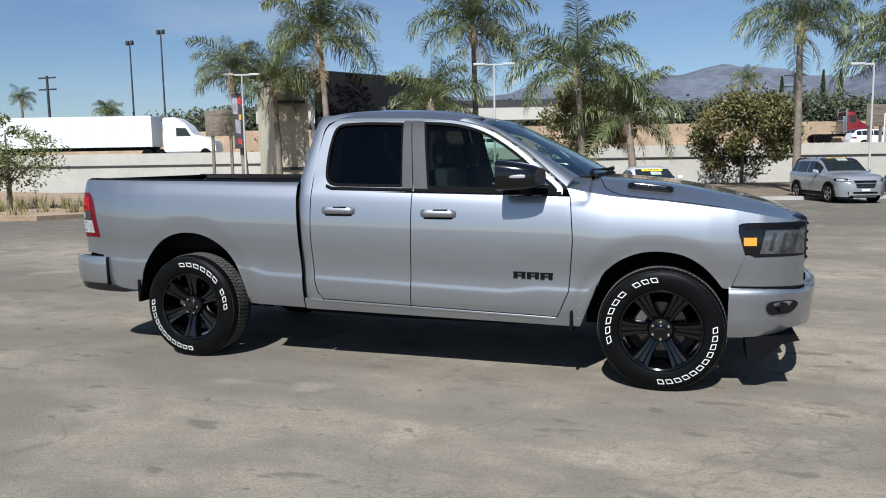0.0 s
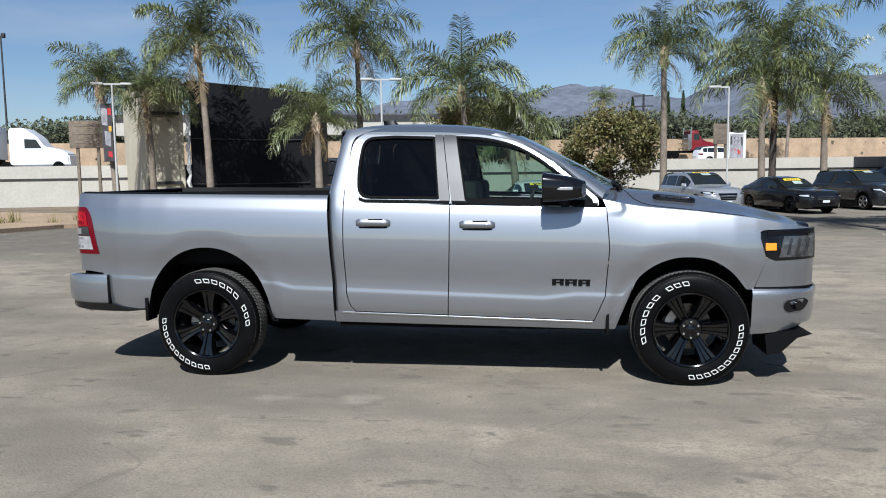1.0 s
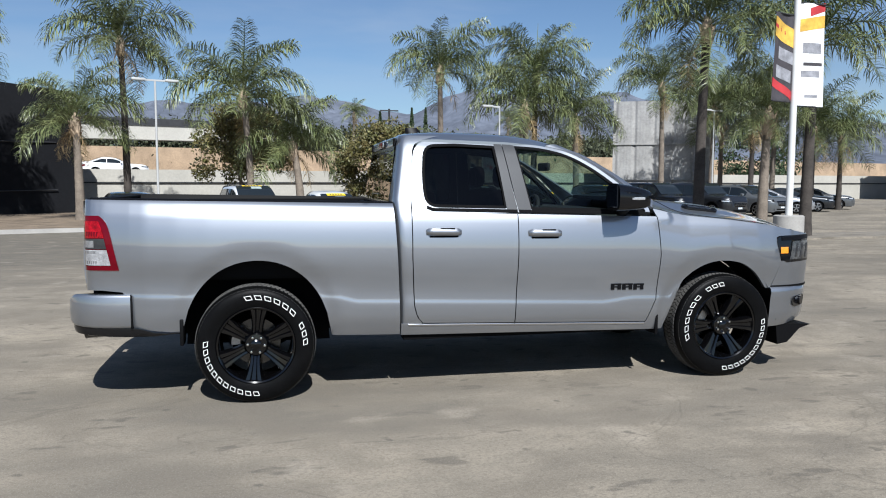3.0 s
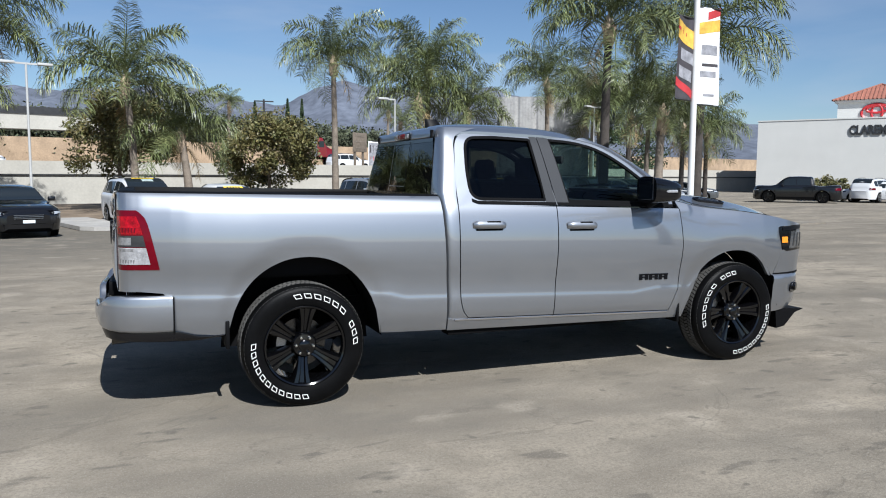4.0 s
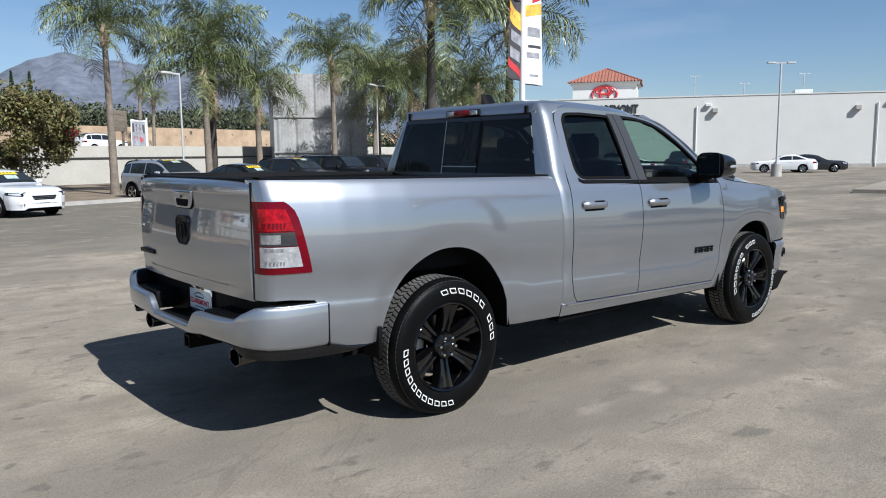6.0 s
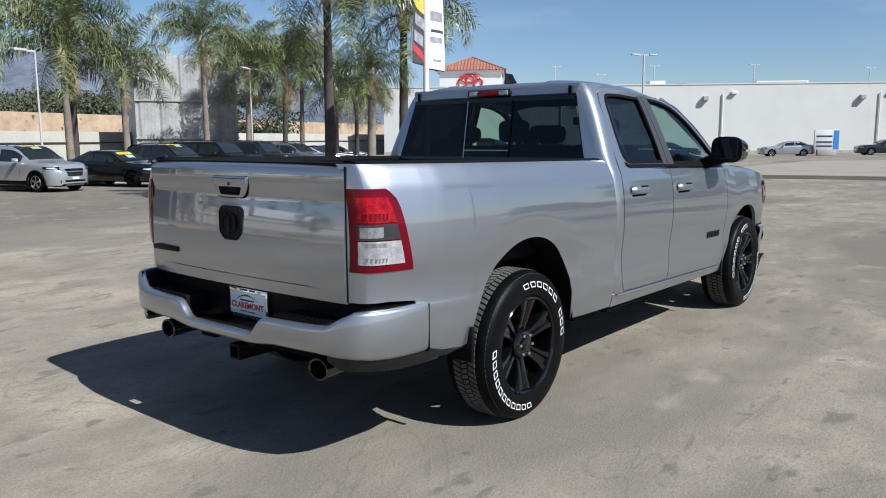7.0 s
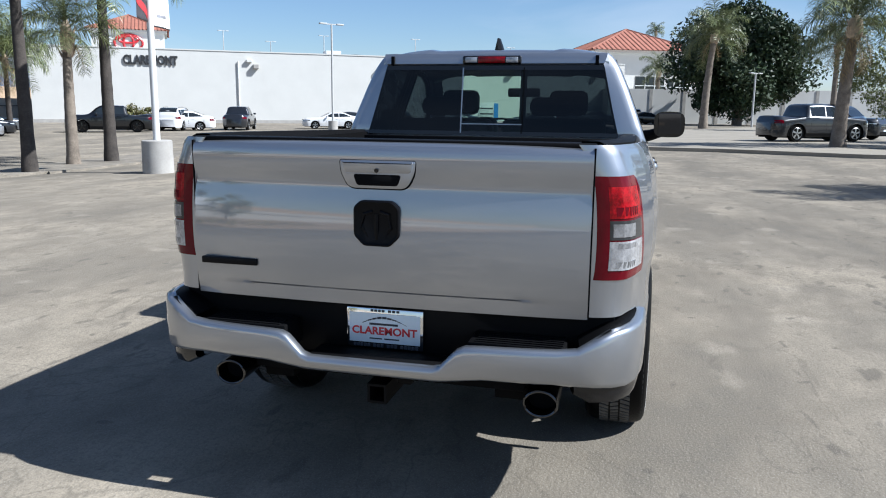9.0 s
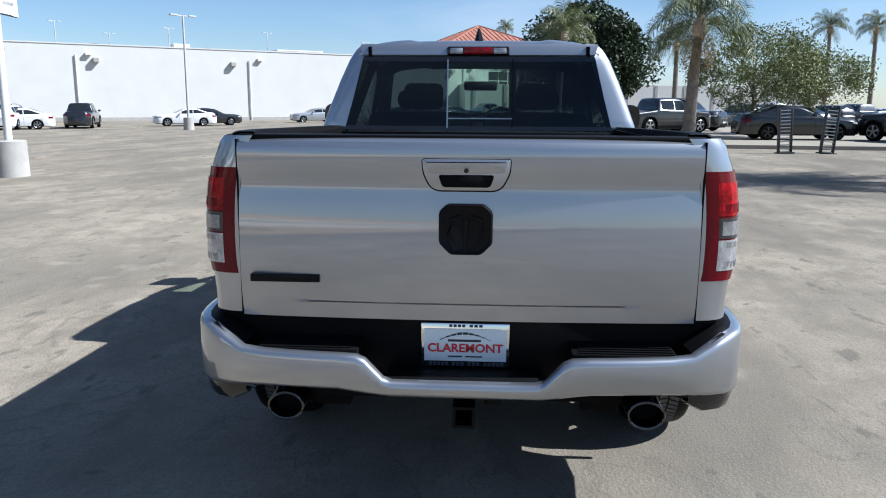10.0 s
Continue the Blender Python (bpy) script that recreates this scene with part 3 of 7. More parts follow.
        part("mud_flap", box(fx - 0.012, fx + 0.012, min(sgn * (0.84, 0.78)[k], sgn * 0.985), max(sgn * (0.84, 0.78)[k], sgn * 0.985), (0.42, 0.36)[k], (0.60, 0.56)[k], 0.006), PLASTIC, truck)
    part("frame_beam", box(-1.0, 4.2, min(sgn * 0.42, sgn * 0.55), max(sgn * 0.42, sgn * 0.55), 0.42, 0.60, 0.01), DARK, truck)
    # seats
    for sx, w, nm in ((2.0, 0.27, "front_seat"), (1.28, 0.33, "rear_seat")):
        bm = bmesh.new()
        c = sgn * (0.40 if nm == "front_seat" else 0.36)
        add_box(bm, sx, sx + 0.5, c - w, c + w, 0.85, 1.02, 0.05)
        add_box(bm, sx - 0.12, sx + 0.05, c - w, c + w, 0.9, 1.46, 0.05)
        st = part(nm, bm, SEAT, truck, "black cloth seat")
        part("headrest", box(sx - 0.13, sx - 0.03, c - 0.14, c + 0.14, 1.48, 1.66 if nm == "front_seat" else 1.60, 0.045), SEAT, st)

# roof, with raised side ribs at its rear edge
ROOF = [(1.03, 1.845), (1.06, 1.872), (1.15, 1.892), (1.4, 1.905), (1.75, 1.898), (2.0, 1.88), (2.2, 1.845), (2.32, 1.81)]
rows = []
for i in range(28):
    x = 1.03 + (2.34 - 1.03) * i / 27
    zc = soft(ROOF, x)
    s = lerp([(1.03, 0.665), (1.2, 0.70), (1.9, 0.705), (2.2, 0.69), (2.34, 0.68)], x)
    row = []
    for k in range(29):
        v = -1 + k / 14
        ez = lerp([(1.0, 1.80), (1.1, 1.825), (1.3, 1.838), (1.85, 1.822), (2.12, 1.80), (2.36, 1.745)], x)
        yy = v * (s + 0.045)
        z = zc - (zc - 0.012 - ez) * abs(v) ** 5 - 0.012 * v * v
        z += 0.012 * (1 if 0.5 < abs(v) < 0.86 else 0)
        row.append((x, yy, z))
    rows.append(row)
bm = bmesh.new()
add_grid(bm, rows)
bmesh.ops.recalc_face_normals(bm, faces=bm.faces)
if sum(f.normal.z for f in bm.faces) < 0:
    bmesh.ops.reverse_faces(bm, faces=bm.faces)
thicken(bm, (0, 0, -0.03))
roof = part("roof", bm, SILVER, truck, sharp=40)
# rear edge panel over the window
rows = [[(xx, v * hw, z) for v in [-1 + k / 10 for k in range(21)]] for xx, hw, z in ((1.035, 0.70, 1.862), (1.02, 0.70, 1.845), (1.012, 0.685, 1.80), (1.02, 0.675, 1.785))]
bm = bmesh.new()
add_grid(bm, rows)
part("roof_rear_edge", bm, SILVER, truck)
for sgn in (-1, 1):
    part("roof_seam", box(1.003, 1.03, min(sgn * 0.632, sgn * 0.652), max(sgn * 0.632, sgn * 0.652), 1.79, 1.846), DARK, roof)
sl = part("stop_lamp", box(1.0, 1.03, -0.185, 0.185, 1.793, 1.848, 0.012), GLOSS_BLACK, truck, "high stop lamp, red between clear ends")
part("lens", box(0.994, 1.002, -0.085, 0.085, 1.802, 1.840, 0.003), RED_BRIGHT, sl)
for s in (-1, 1):
    part("lens", box(0.994, 1.002, min(s * 0.09, s * 0.165), max(s * 0.09, s * 0.165), 1.804, 1.838, 0.003), CLEAR_LENS, sl)
bm = bmesh.new()
rows = [[(1.22 - 0.13 * t + 0.15 * t * u, w * (1 - 0.75 * t) * (1 - abs(2 * u - 1) ** 2) ** 0.5 * s, 1.90 + 0.07 * t) for u in [k / 8 for k in range(9)]] for t in (0, 0.4, 0.8, 1.0) for s, w in ((1, 0.03),)]
bm2 = [[(x + 0.0, -y, z) for x, y, z in r] for r in rows]
add_grid(bm, [[(1.36 - 0.16 * (1 - u) - 0.06 * t * u + 0.0, y, z) for u, (_, y, z) in zip([k / 8 for k in range(9)], r)] for t, r in zip((0, 0.4, 0.8, 1.0), rows)])
add_grid(bm, [[(1.36 - 0.16 * (1 - u) - 0.06 * t * u + 0.0, y, z) for u, (_, y, z) in zip([k / 8 for k in range(9)], r)] for t, r in zip((0, 0.4, 0.8, 1.0), bm2)])
part("antenna_fin", bm, BADGE, truck, "black shark-fin antenna")

# rear window: three panes behind one dark frame
WIN = [(1.365, 0.945, 0.79), (1.785, 1.012, 0.678)]


def rear_pane(y0, y1, z0, z1, out=0.0):
    bm = bmesh.new()
    pts = []
    for z in (z0, z1):
        x = lerp([(a, b) for a, b, c in WIN], z) - out
        w = lerp([(a, c) for a, b, c in WIN], z)
        pts.append([(x, max(-w, min(w, y)), z) for y in (y0, y1)])
    add_grid(bm, pts)
    return bm


rw = part("rear_window", rear_pane(-0.79, -0.205, 1.365, 1.785), GLASS_REAR, truck, "dark tinted rear window with sliding centre pane", smooth=False)
part("fixed_pane", rear_pane(0.178, 0.79, 1.365, 1.785), GLASS_REAR, rw, "dark tinted glass", smooth=False)
part("sliding_pane", rear_pane(-0.205, 0.178, 1.365, 1.785), GLASS_SLIDE, rw, "lighter tinted sliding glass", smooth=False)
for y in (0.178, -0.205):
    part("slider_frame", rear_pane(y - 0.004, y + 0.004, 1.375, 1.775, 0.006), STEEL if y > 0 else PLASTIC, rw)
part("slider_frame", rear_pane(-0.205, 0.178, 1.427, 1.433, 0.006), STEEL, rw)
part("slider_frame", rear_pane(-0.225, -0.185, 1.375, 1.78, -0.01), INNER, rw)
# black print round the glass
for y0, y1, z0, z1 in ((-0.79, 0.79, 1.362, 1.385), (-0.69, 0.69, 1.76, 1.787)):
    part("window_border", rear_pane(y0, y1, z0, z1, 0.004), GLOSS_BLACK, rw)
part("cab_back", box(0.99, 1.03, -0.86, 0.86, 0.55, 1.362), SILVER, truck)
# windscreen, pillars, cowl
rows = []
for i in range(9):
    t = i / 8
    x, z, w = 3.02 - 0.70 * t, 1.395 + 0.425 * t - 0.03 * t * t, 0.80 - 0.13 * t
    rows.append([(x + 0.13 * (1 - v * v) * (1 - 0.45 * t), w * v, z + 0.02 * (1 - v * v)) for v in [-1 + k / 6 for k in range(13)]])
bm = bmesh.new()
add_grid(bm, rows)
bmesh.ops.recalc_face_normals(bm, faces=bm.faces)
ws = part("windscreen", bm, GLASS, truck, "tinted windscreen")
ws.visible_shadow = False
for sgn in (-1, 1):
    rows = []
    for i in range(13):
        t = i / 12
        # the door's front upper edge, to the windscreen's edge
        x0 = lerp([(0, 2.955), (0.35, 2.66), (0.7, 2.40), (1, 2.16)], t)
        z0 = lerp([(0, 1.335), (0.35, 1.585), (0.7, 1.745), (1, 1.80)], t)
        y0 = side_y(x0, z0)
        x1, z1, y1 = 3.02 - 0.70 * t, 1.395 + 0.425 * t - 0.03 * t * t, 0.80 - 0.13 * t
        bow = 0.018
        row = []
        for k in range(6):
            u = k / 5
            row.append((x0 + (x1 - x0) * u, sgn * (y0 + (y1 - y0) * u + bow * math.sin(math.pi * u)), z0 + (z1 - z0) * u + bow * math.sin(math.pi * u)))
        rows.append(row)
    bm = bmesh.new()
    add_grid(bm, rows)
    bmesh.ops.recalc_face_normals(bm, faces=bm.faces)
    thicken(bm, (0, -sgn * 0.01, -0.015))
    part("windscreen_pillar", bm, SILVER, truck)
part("cowl", box(2.93, 3.13, -0.62, 0.62, 1.37, 1.405, 0.012), PLASTIC, truck)
part("wiper", tube([(3.10, -0.70, 1.405), (3.06, -0.45, 1.43), (3.16, 0.1, 1.435)], 0.011, 6), PLASTIC, truck)
part("wiper", tube([(3.16, -0.05, 1.405), (3.14, 0.3, 1.44), (3.05, 0.68, 1.42)], 0.011, 6), PLASTIC, truck)
part("dashboard", box(2.55, 2.98, -0.78, 0.78, 1.05, 1.30, 0.06), INNER, truck)
part("cabin_floor", box(1.03, 3.0, -0.86, 0.86, 0.52, 0.62), INNER, truck)
part("headliner", box(1.06, 2.30, -0.66, 0.66, 1.80, 1.815), INNER, truck)
bm = bmesh.new()
ring = [(2.42 + 0.05 * math.sin(a), 0.38 + 0.19 * math.cos(a), 1.22 + 0.18 * math.sin(a)) for a in [2 * math.pi * k / 24 for k in range(25)]]
add_tube(bm, ring, 0.016, 8, False)
add_tube(bm, [(2.42, 0.2, 1.22), (2.46, 0.38, 1.2), (2.42, 0.56, 1.22)], 0.02, 6)
part("steering_wheel", bm, INNER, truck)
part("rear_view_mirror", box(2.40, 2.43, -0.13, 0.13, 1.62, 1.69, 0.015), INNER, truck)
part("seat_console", box(1.85, 2.6, -0.15, 0.15, 0.62, 1.12, 0.03), INNER, truck)

# hood with raised middle
def hood_at(x, v):
    e = lerp([(2.9, 1.340), (3.0, 1.318), (3.1, 1.295), (3.25, 1.272), (3.6, 1.239), (4.0, 1.189), (4.2, 1.149), (4.4, 1.112)], x)
    top = soft([(3.0, 1.397), (3.3, 1.374), (3.6, 1.342), (3.9, 1.286), (4.15, 1.228), (4.36, 1.168), (4.50, 1.10)], x)
    ew = min(0.962 * lerp(PLAN, x), side_y(x, e) - 0.003) if x < 4.376 else 0.962 * lerp([(4.376, 0.86), (4.50, 0.80)], x)
    a = abs(v)
    s = soft([(0, 1.0), (0.48, 1.0), (0.60, 0.95), (0.68, 0.82), (0.76, 0.58), (0.84, 0.34), (0.92, 0.15), (1.0, 0.0)], a)
    return Vector((x - 0.10 * a * a * max(0, (x - 3.9) / 0.5), v * ew, e + (top - e) * s))


rows = []
for i in range(30):
    x = 2.97 + (4.50 - 2.97) * i / 29
    row = [hood_at(x, -1 + k / 24) for k in range(49)]
    rows.append(row)
bm = bmesh.new()
add_grid(bm, rows)
bmesh.ops.recalc_face_normals(bm, faces=bm.faces)
if sum(f.normal.z for f in bm.faces) < 0:
    bmesh.ops.reverse_faces(bm, faces=bm.faces)
thicken(bm, (0, 0, -0.02))
hood = part("hood", bm, SILVER, truck, sharp=50)
for sgn in (-1, 1):
    # shut line from the cowl round to the fender's top
    line = [hood_at(x, sgn * v) for x, v in ((3.135, 0.60), (3.15, 0.68), (3.17, 0.76), (3.195, 0.84), (3.235, 0.90), (3.29, 0.945), (3.36, 0.968), (3.5, 0.978), (3.7, 0.982), (3.9, 0.984), (4.1, 0.985), (4.25, 0.985))]
    part("shut_line", tube(line, 0.0035, 6), DARK, hood, "dark shut line of the hood")
    # hood vent on the slope of the bulge: a rounded frame with a dark grid
    lo, hi = hood_at(3.48, sgn * 0.86), hood_at(3.48, sgn * 0.66)
    up = (hi - lo).normalized()
    along = (hood_at(3.60, sgn * 0.76) - hood_at(3.36, sgn * 0.76)).normalized()
    out = along.cross(up) * (1 if along.cross(up).z > 0 else -1)
    mid = hood_at(3.48, sgn * 0.765) + out * 0.012
    def capsule(hl, hw, n=10):
        c = [(hl - hw + hw * math.cos(a), hw * math.sin(a)) for a in [-math.pi / 2 + math.pi * k / n for k in range(n + 1)]]
        return c + [(-u, -v) for u, v in c]
    bm = bmesh.new()
    rings = []
    for hl_, hw_, d in ((0.152, 0.046, -0.02), (0.150, 0.044, 0.004), (0.142, 0.036, 0.006), (0.134, 0.028, 0.0), (0.130, 0.024, -0.012)):
        rings.append([mid + along * u + up * v + out * d for u, v in capsule(hl_, hw_)])
    for r in rings:
        r.append(r[0])
    add_grid(bm, rings)
    bmesh.ops.remove_doubles(bm, verts=bm.verts, dist=0.0005)
    bmesh.ops.recalc_face_normals(bm, faces=bm.faces)
    ve = part("hood_vent", bm, GLOSS_BLACK, hood, "black rounded hood side vent")
    bm = bmesh.new()
    bm.faces.new([bm.verts.new(mid + along * u + up * v - out * 0.006) for u, v in capsule(0.136, 0.030)])
    bmesh.ops.recalc_face_normals(bm, faces=bm.faces)
    part("vent_grid", bm, DARK, ve)
    bm = bmesh.new()
    for k in range(4):
        for du, dv, a, b in ((0, 0.014, 0.019, 0.004), (0, -0.012, 0.019, 0.004), (-0.016, 0.001, 0.004, 0.014), (0.016, 0.001, 0.004, 0.014)):
            c = mid + along * (-0.075 + 0.050 * k + du) + up * (dv + 0.004)
            bmesh.ops.convex_hull(bm, input=[bm.verts.new(c + along * i * a + up * j * b + out * w) for i in (-1, 1) for j in (-1, 1) for w in (-0.006, 0.003)])
    part("vent_print", bm, STEEL, ve, "plain metal shapes on the vent", kind="stuff")
# grille and front bumper
part("grille", box(4.30, 4.46, -0.62, 0.62, 0.82, 1.13, 0.03), GLOSS_BLACK, truck, "black grille")
for k in range(5):
    part("grille_bar", box(4.455, 4.468, -0.6, 0.6, 0.85 + 0.055 * k, 0.868 + 0.055 * k, 0.004), PLASTIC, truck)


def bumper(path, prof, mat, name, parent, label=""):
    """A bumper: an upright section prof(t) of (out, z) carried along a plan path."""
    bm = bmesh.new()
    n = len(path)
    rows = []
    for i, (x, y) in enumerate(path):
        a, b = Vector(path[max(i - 1, 0)]), Vector(path[min(i + 1, n - 1)])
        t = (b - a).normalized()
        nrm = Vector((t.y, -t.x))
        rows.append([(x + nrm.x * o, y + nrm.y * o, z) for o, z in prof(i / (n - 1), x, y)])
    add_grid(bm, rows)
    bmesh.ops.recalc_face_normals(bm, faces=bm.faces)
    return part(name, bm, mat, parent, label, sharp=40)


half = [(-0.805, 0.985), (-0.86, 0.985), (-0.95, 0.978), (-1.04, 0.962), (-1.12, 0.932), (-1.18, 0.885), (-1.215, 0.82), (-1.232, 0.76), (-1.245, 0.68), (-1.255, 0.6), (-1.262, 0.5), (-1.265, 0.42), (-1.267, 0.36),
        (-1.268, 0.33), (-1.268, 0.30), (-1.268, 0.27), (-1.268, 0.24), (-1.27, 0.1), (-1.27, 0.0)]
half = [(x, y * 0.988) for x, y in half]
rpath = half + [(x, -y) for x, y in half[-2::-1]]


def rear_prof(t, x, y):
    a = abs(y)
    top = lerp([(0, 0.613), (0.24, 0.613), (0.27, 0.625), (0.30, 0.66), (0.33, 0.69), (0.36, 0.70), (0.68, 0.705), (0.76, 0.712), (0.82, 0.752), (0.885, 0.78), (0.985, 0.776)], a)
    bot = lerp([(0, 0.556), (0.25, 0.556), (0.42, 0.577), (0.68, 0.578), (0.88, 0.564), (0.985, 0.546)], a)
    d = top - bot
    depth = 0.045
    return [(-depth, top - 0.003), (-0.030, top), (-0.012, top - 0.002), (-0.005, top - 0.007), (-0.001, top - 0.018), (0.0, top - d * 0.5), (-0.004, bot + 0.022), (-0.009, bot + 0.009), (-0.018, bot + 0.002), (-0.06, bot)]


rb = bumper(rpath, rear_prof, SILVER, "rear_bumper", truck, "silver painted rear bumper with step")
for s in (-1, 1):
    part("step_pad", box(-1.205, -1.045, min(s * 0.355, s * 0.70), max(s * 0.355, s * 0.70), 0.60, 0.7035, 0.006), PLASTIC, rb, "black step pad")
    for k in range(6):
        part("step_rib", box(-1.198 + 0.024 * k, -1.187 + 0.024 * k, min(s * 0.38, s * 0.69), max(s * 0.38, s * 0.69), 0.7035, 0.7075), PLASTIC, rb)
    part("side_edge", box(-0.806, -0.794, min(s * 0.90, s * 0.9715), max(s * 0.90, s * 0.9715), 0.545, 0.768, 0.003), PLASTIC, rb)
    pad = bmesh.new()
    outer = [(x, y) for x, y in half if y > 0.73]
    rows = []
    for x, y in outer:
        z = lerp([(0.68, 0.706), (0.76, 0.713), (0.82, 0.753), (0.885, 0.781), (0.985, 0.777)], y) - 0.003
        k = min(1.0, max(0.0, (y - 0.74) / 0.2))
        xo, yo = x + 0.035 * (1 - k), y - 0.035 * k
        rows.append([(xo, s * yo, z), (-1.04 + 0.2 * k, s * (0.72 + 0.16 * k), z + 0.006), (-1.04 + 0.2 * k, s * (0.72 + 0.16 * k), 0.60)])
    add_grid(pad, rows)
    bmesh.ops.recalc_face_normals(pad, faces=pad.faces)
    part("corner_pad", pad, PLASTIC, rb, "black corner step pad")
# gloss black apron below the bumper's ends, round to the wheel arch
VAL = [(-0.50, 0.965), (-0.66, 0.97)] + [(x + (0.012 if x < -1.1 else 0.0), y - 0.012) for x, y in half if y > 0.72]


def valance_prof(t, x, y):
    a = abs(y)
    top = lerp([(0.42, 0.586), (0.68, 0.586), (0.88, 0.573), (0.96, 0.558), (0.985, 0.543)], a) if x < -0.8 else 0.52
    low = lerp([(-1.3, 0.518), (-1.18, 0.506), (-1.0, 0.492), (-0.7, 0.48), (-0.5, 0.50)], x) + 0.04 * max(0.0, (0.80 - a) / 0.08)
    return [(-0.012, top), (-0.006, (top + low) / 2), (-0.014, low + 0.006), (-0.03, low), (-0.12, low + 0.01)]


bumper(VAL, valance_prof, GLOSS_BLACK, "valance", rb, "gloss black lower apron")
bumper([(x, -y) for x, y in VAL[::-1]], valance_prof, GLOSS_BLACK, "valance", rb, "gloss black lower apron")
part("bumper_back", box(-1.055, -1.02, -0.86, 0.86, 0.56, 0.81, 0.01), PLASTIC, rb)
part("plate_shelf", box(-1.24, -1.06, -0.27, 0.27, 0.565, 0.60, 0.01), PLASTIC, rb)
# dealer plate: frame, panel and print
pf = part("plate", box(-1.152, -1.135, -0.155, 0.155, 0.622, 0.782, 0.006), CHROME, truck, "white dealer plate in a bright frame")
pf.location = (0.076, 0.0, -0.018)
part("plate_panel", box(-1.155, -1.15, -0.143, 0.143, 0.645, 0.762, 0.002), PLATE_WHITE, pf, "pale blue-white panel")


def words(text, size, m, mat, parent, name="sign_text", extrude=0.001, squash=1.0, bold=0.0):
    """Lettering in the built-in font, turned into a mesh."""
    cu = bpy.data.curves.new(name, "FONT")
    cu.body, cu.size, cu.extrude, cu.align_x, cu.align_y, cu.offset = text, size, extrude, "CENTER", "CENTER", bold
    cu.resolution_u = 3
    tmp = bpy.data.objects.new(name, cu)
    me = bpy.data.meshes.new_from_object(tmp)
    bpy.data.objects.remove(tmp)
    me.transform(m @ Matrix.Diagonal((squash, 1, 1, 1)))
    me.materials.clear()
    me.materials.append(mat)
    ob = new(name, me)
    ob.parent = parent
    return ob


words("CLAREMONT", 0.042, Matrix.LocRotScale((-1.1565, 0, 0.692), Euler((radians(90), 0, radians(-90))), None), PRINT_RED, pf, "plate_text", 0.0006, 1.05, 0.0012)
bm = bmesh.new()
for i in range(9):
    t0, t1 = -1 + 2 * i / 9, -1 + 2 * (i + 1) / 9 - 0.02
    for a, b in ((t0, t1),):
        za, zb2 = 0.742 - 0.022 * a * a, 0.742 - 0.022 * b * b
        h = 0.008 * (1.2 - abs(a))
        bm.faces.new([bm.verts.new(p) for p in ((-1.1562, 0.09 * a, za), (-1.1562, 0.09 * b, zb2), (-1.1562, 0.09 * b, zb2 + h), (-1.1562, 0.09 * a, za + h))])
for (y0, y1, z0, z1) in ((-0.055, 0.06, 0.716, 0.724), (-0.06, 0.0, 0.660, 0.665), (0.01, 0.06, 0.660, 0.665)):
    add_box(bm, -1.1565, -1.155, y0, y1, z0, z1)
part("plate_print", bm, PRINT_DARK, pf, kind="stuff")
bm = bmesh.new()
for z0, z1, ys in ((0.628, 0.639, (-0.135, -0.06, -0.05, -0.005, 0.005, 0.05, 0.06, 0.13)), (0.768, 0.777, (-0.06, -0.01, 0.0, 0.06))):
    for a, b in zip(ys[::2], ys[1::2]):
        n = max(1, int((b - a) / 0.014))
        for k in range(n):
            w = (b - a) / n
            add_box(bm, -1.1540, -1.152, a + w * k, a + w * k + w * 0.72, z0, z1)
part("plate_print", bm, PRINT_DARK, pf, kind="stuff")

# tailgate
TG = [(0.79, -1.142), (0.83, -1.149), (0.88, -1.156), (0.95, -1.160), (1.03, -1.160), (1.15, -1.152), (1.215, -1.144), (1.245, -1.141),
      (1.275, -1.145), (1.31, -1.1495), (1.345, -1.150), (1.375, -1.146), (1.390, -1.134), (1.399, -1.108)]


def tailgate_x(y, z):
    k = min(1.0, max(0.0, (0.66 - abs(y)) / 0.2))
    crease = 0.008 * k * lerp([(0.79, 0.5), (0.836, 0.9), (0.845, 1.0), (0.853, 0.0)], z) if z < 0.9 else 0.0
    return soft(TG, z) + 0.033 * (abs(y) / 0.77) ** 2.4 + crease


rows = []
for z in [0.79, 0.80, 0.82, 0.836, 0.845, 0.853, 0.87, 0.90, 0.95, 1.0, 1.05, 1.1, 1.15, 1.19, 1.215, 1.23, 1.243, 1.256, 1.28, 1.31, 1.34, 1.36, 1.375, 1.387, 1.394, 1.399]:
    rows.append([(tailgate_x(y, z), y, z) for y in [0.766 * (-1 + k / 20) for k in range(41)]])
bm = bmesh.new()
add_grid(bm, rows)
bmesh.ops.recalc_face_normals(bm, faces=bm.faces)
if sum(f.normal.x for f in bm.faces) > 0:
    bmesh.ops.reverse_faces(bm, faces=bm.faces)
thicken(bm, (0.05, 0, 0))
tg = part("tailgate", bm, SILVER, truck, "silver tailgate", sharp=28)
for s in (-1, 1):
    part("side_gap", box(-1.1145, -1.06, min(s * 0.7655, s * 0.7715), max(s * 0.7655, s * 0.7715), 0.80, 1.392), DARK, tg, "dark gap beside the tailgate")
part("tailgate_cap", box(-1.104, -1.0, -0.772, 0.772, 1.388, 1.408, 0.006), PLASTIC, tg)


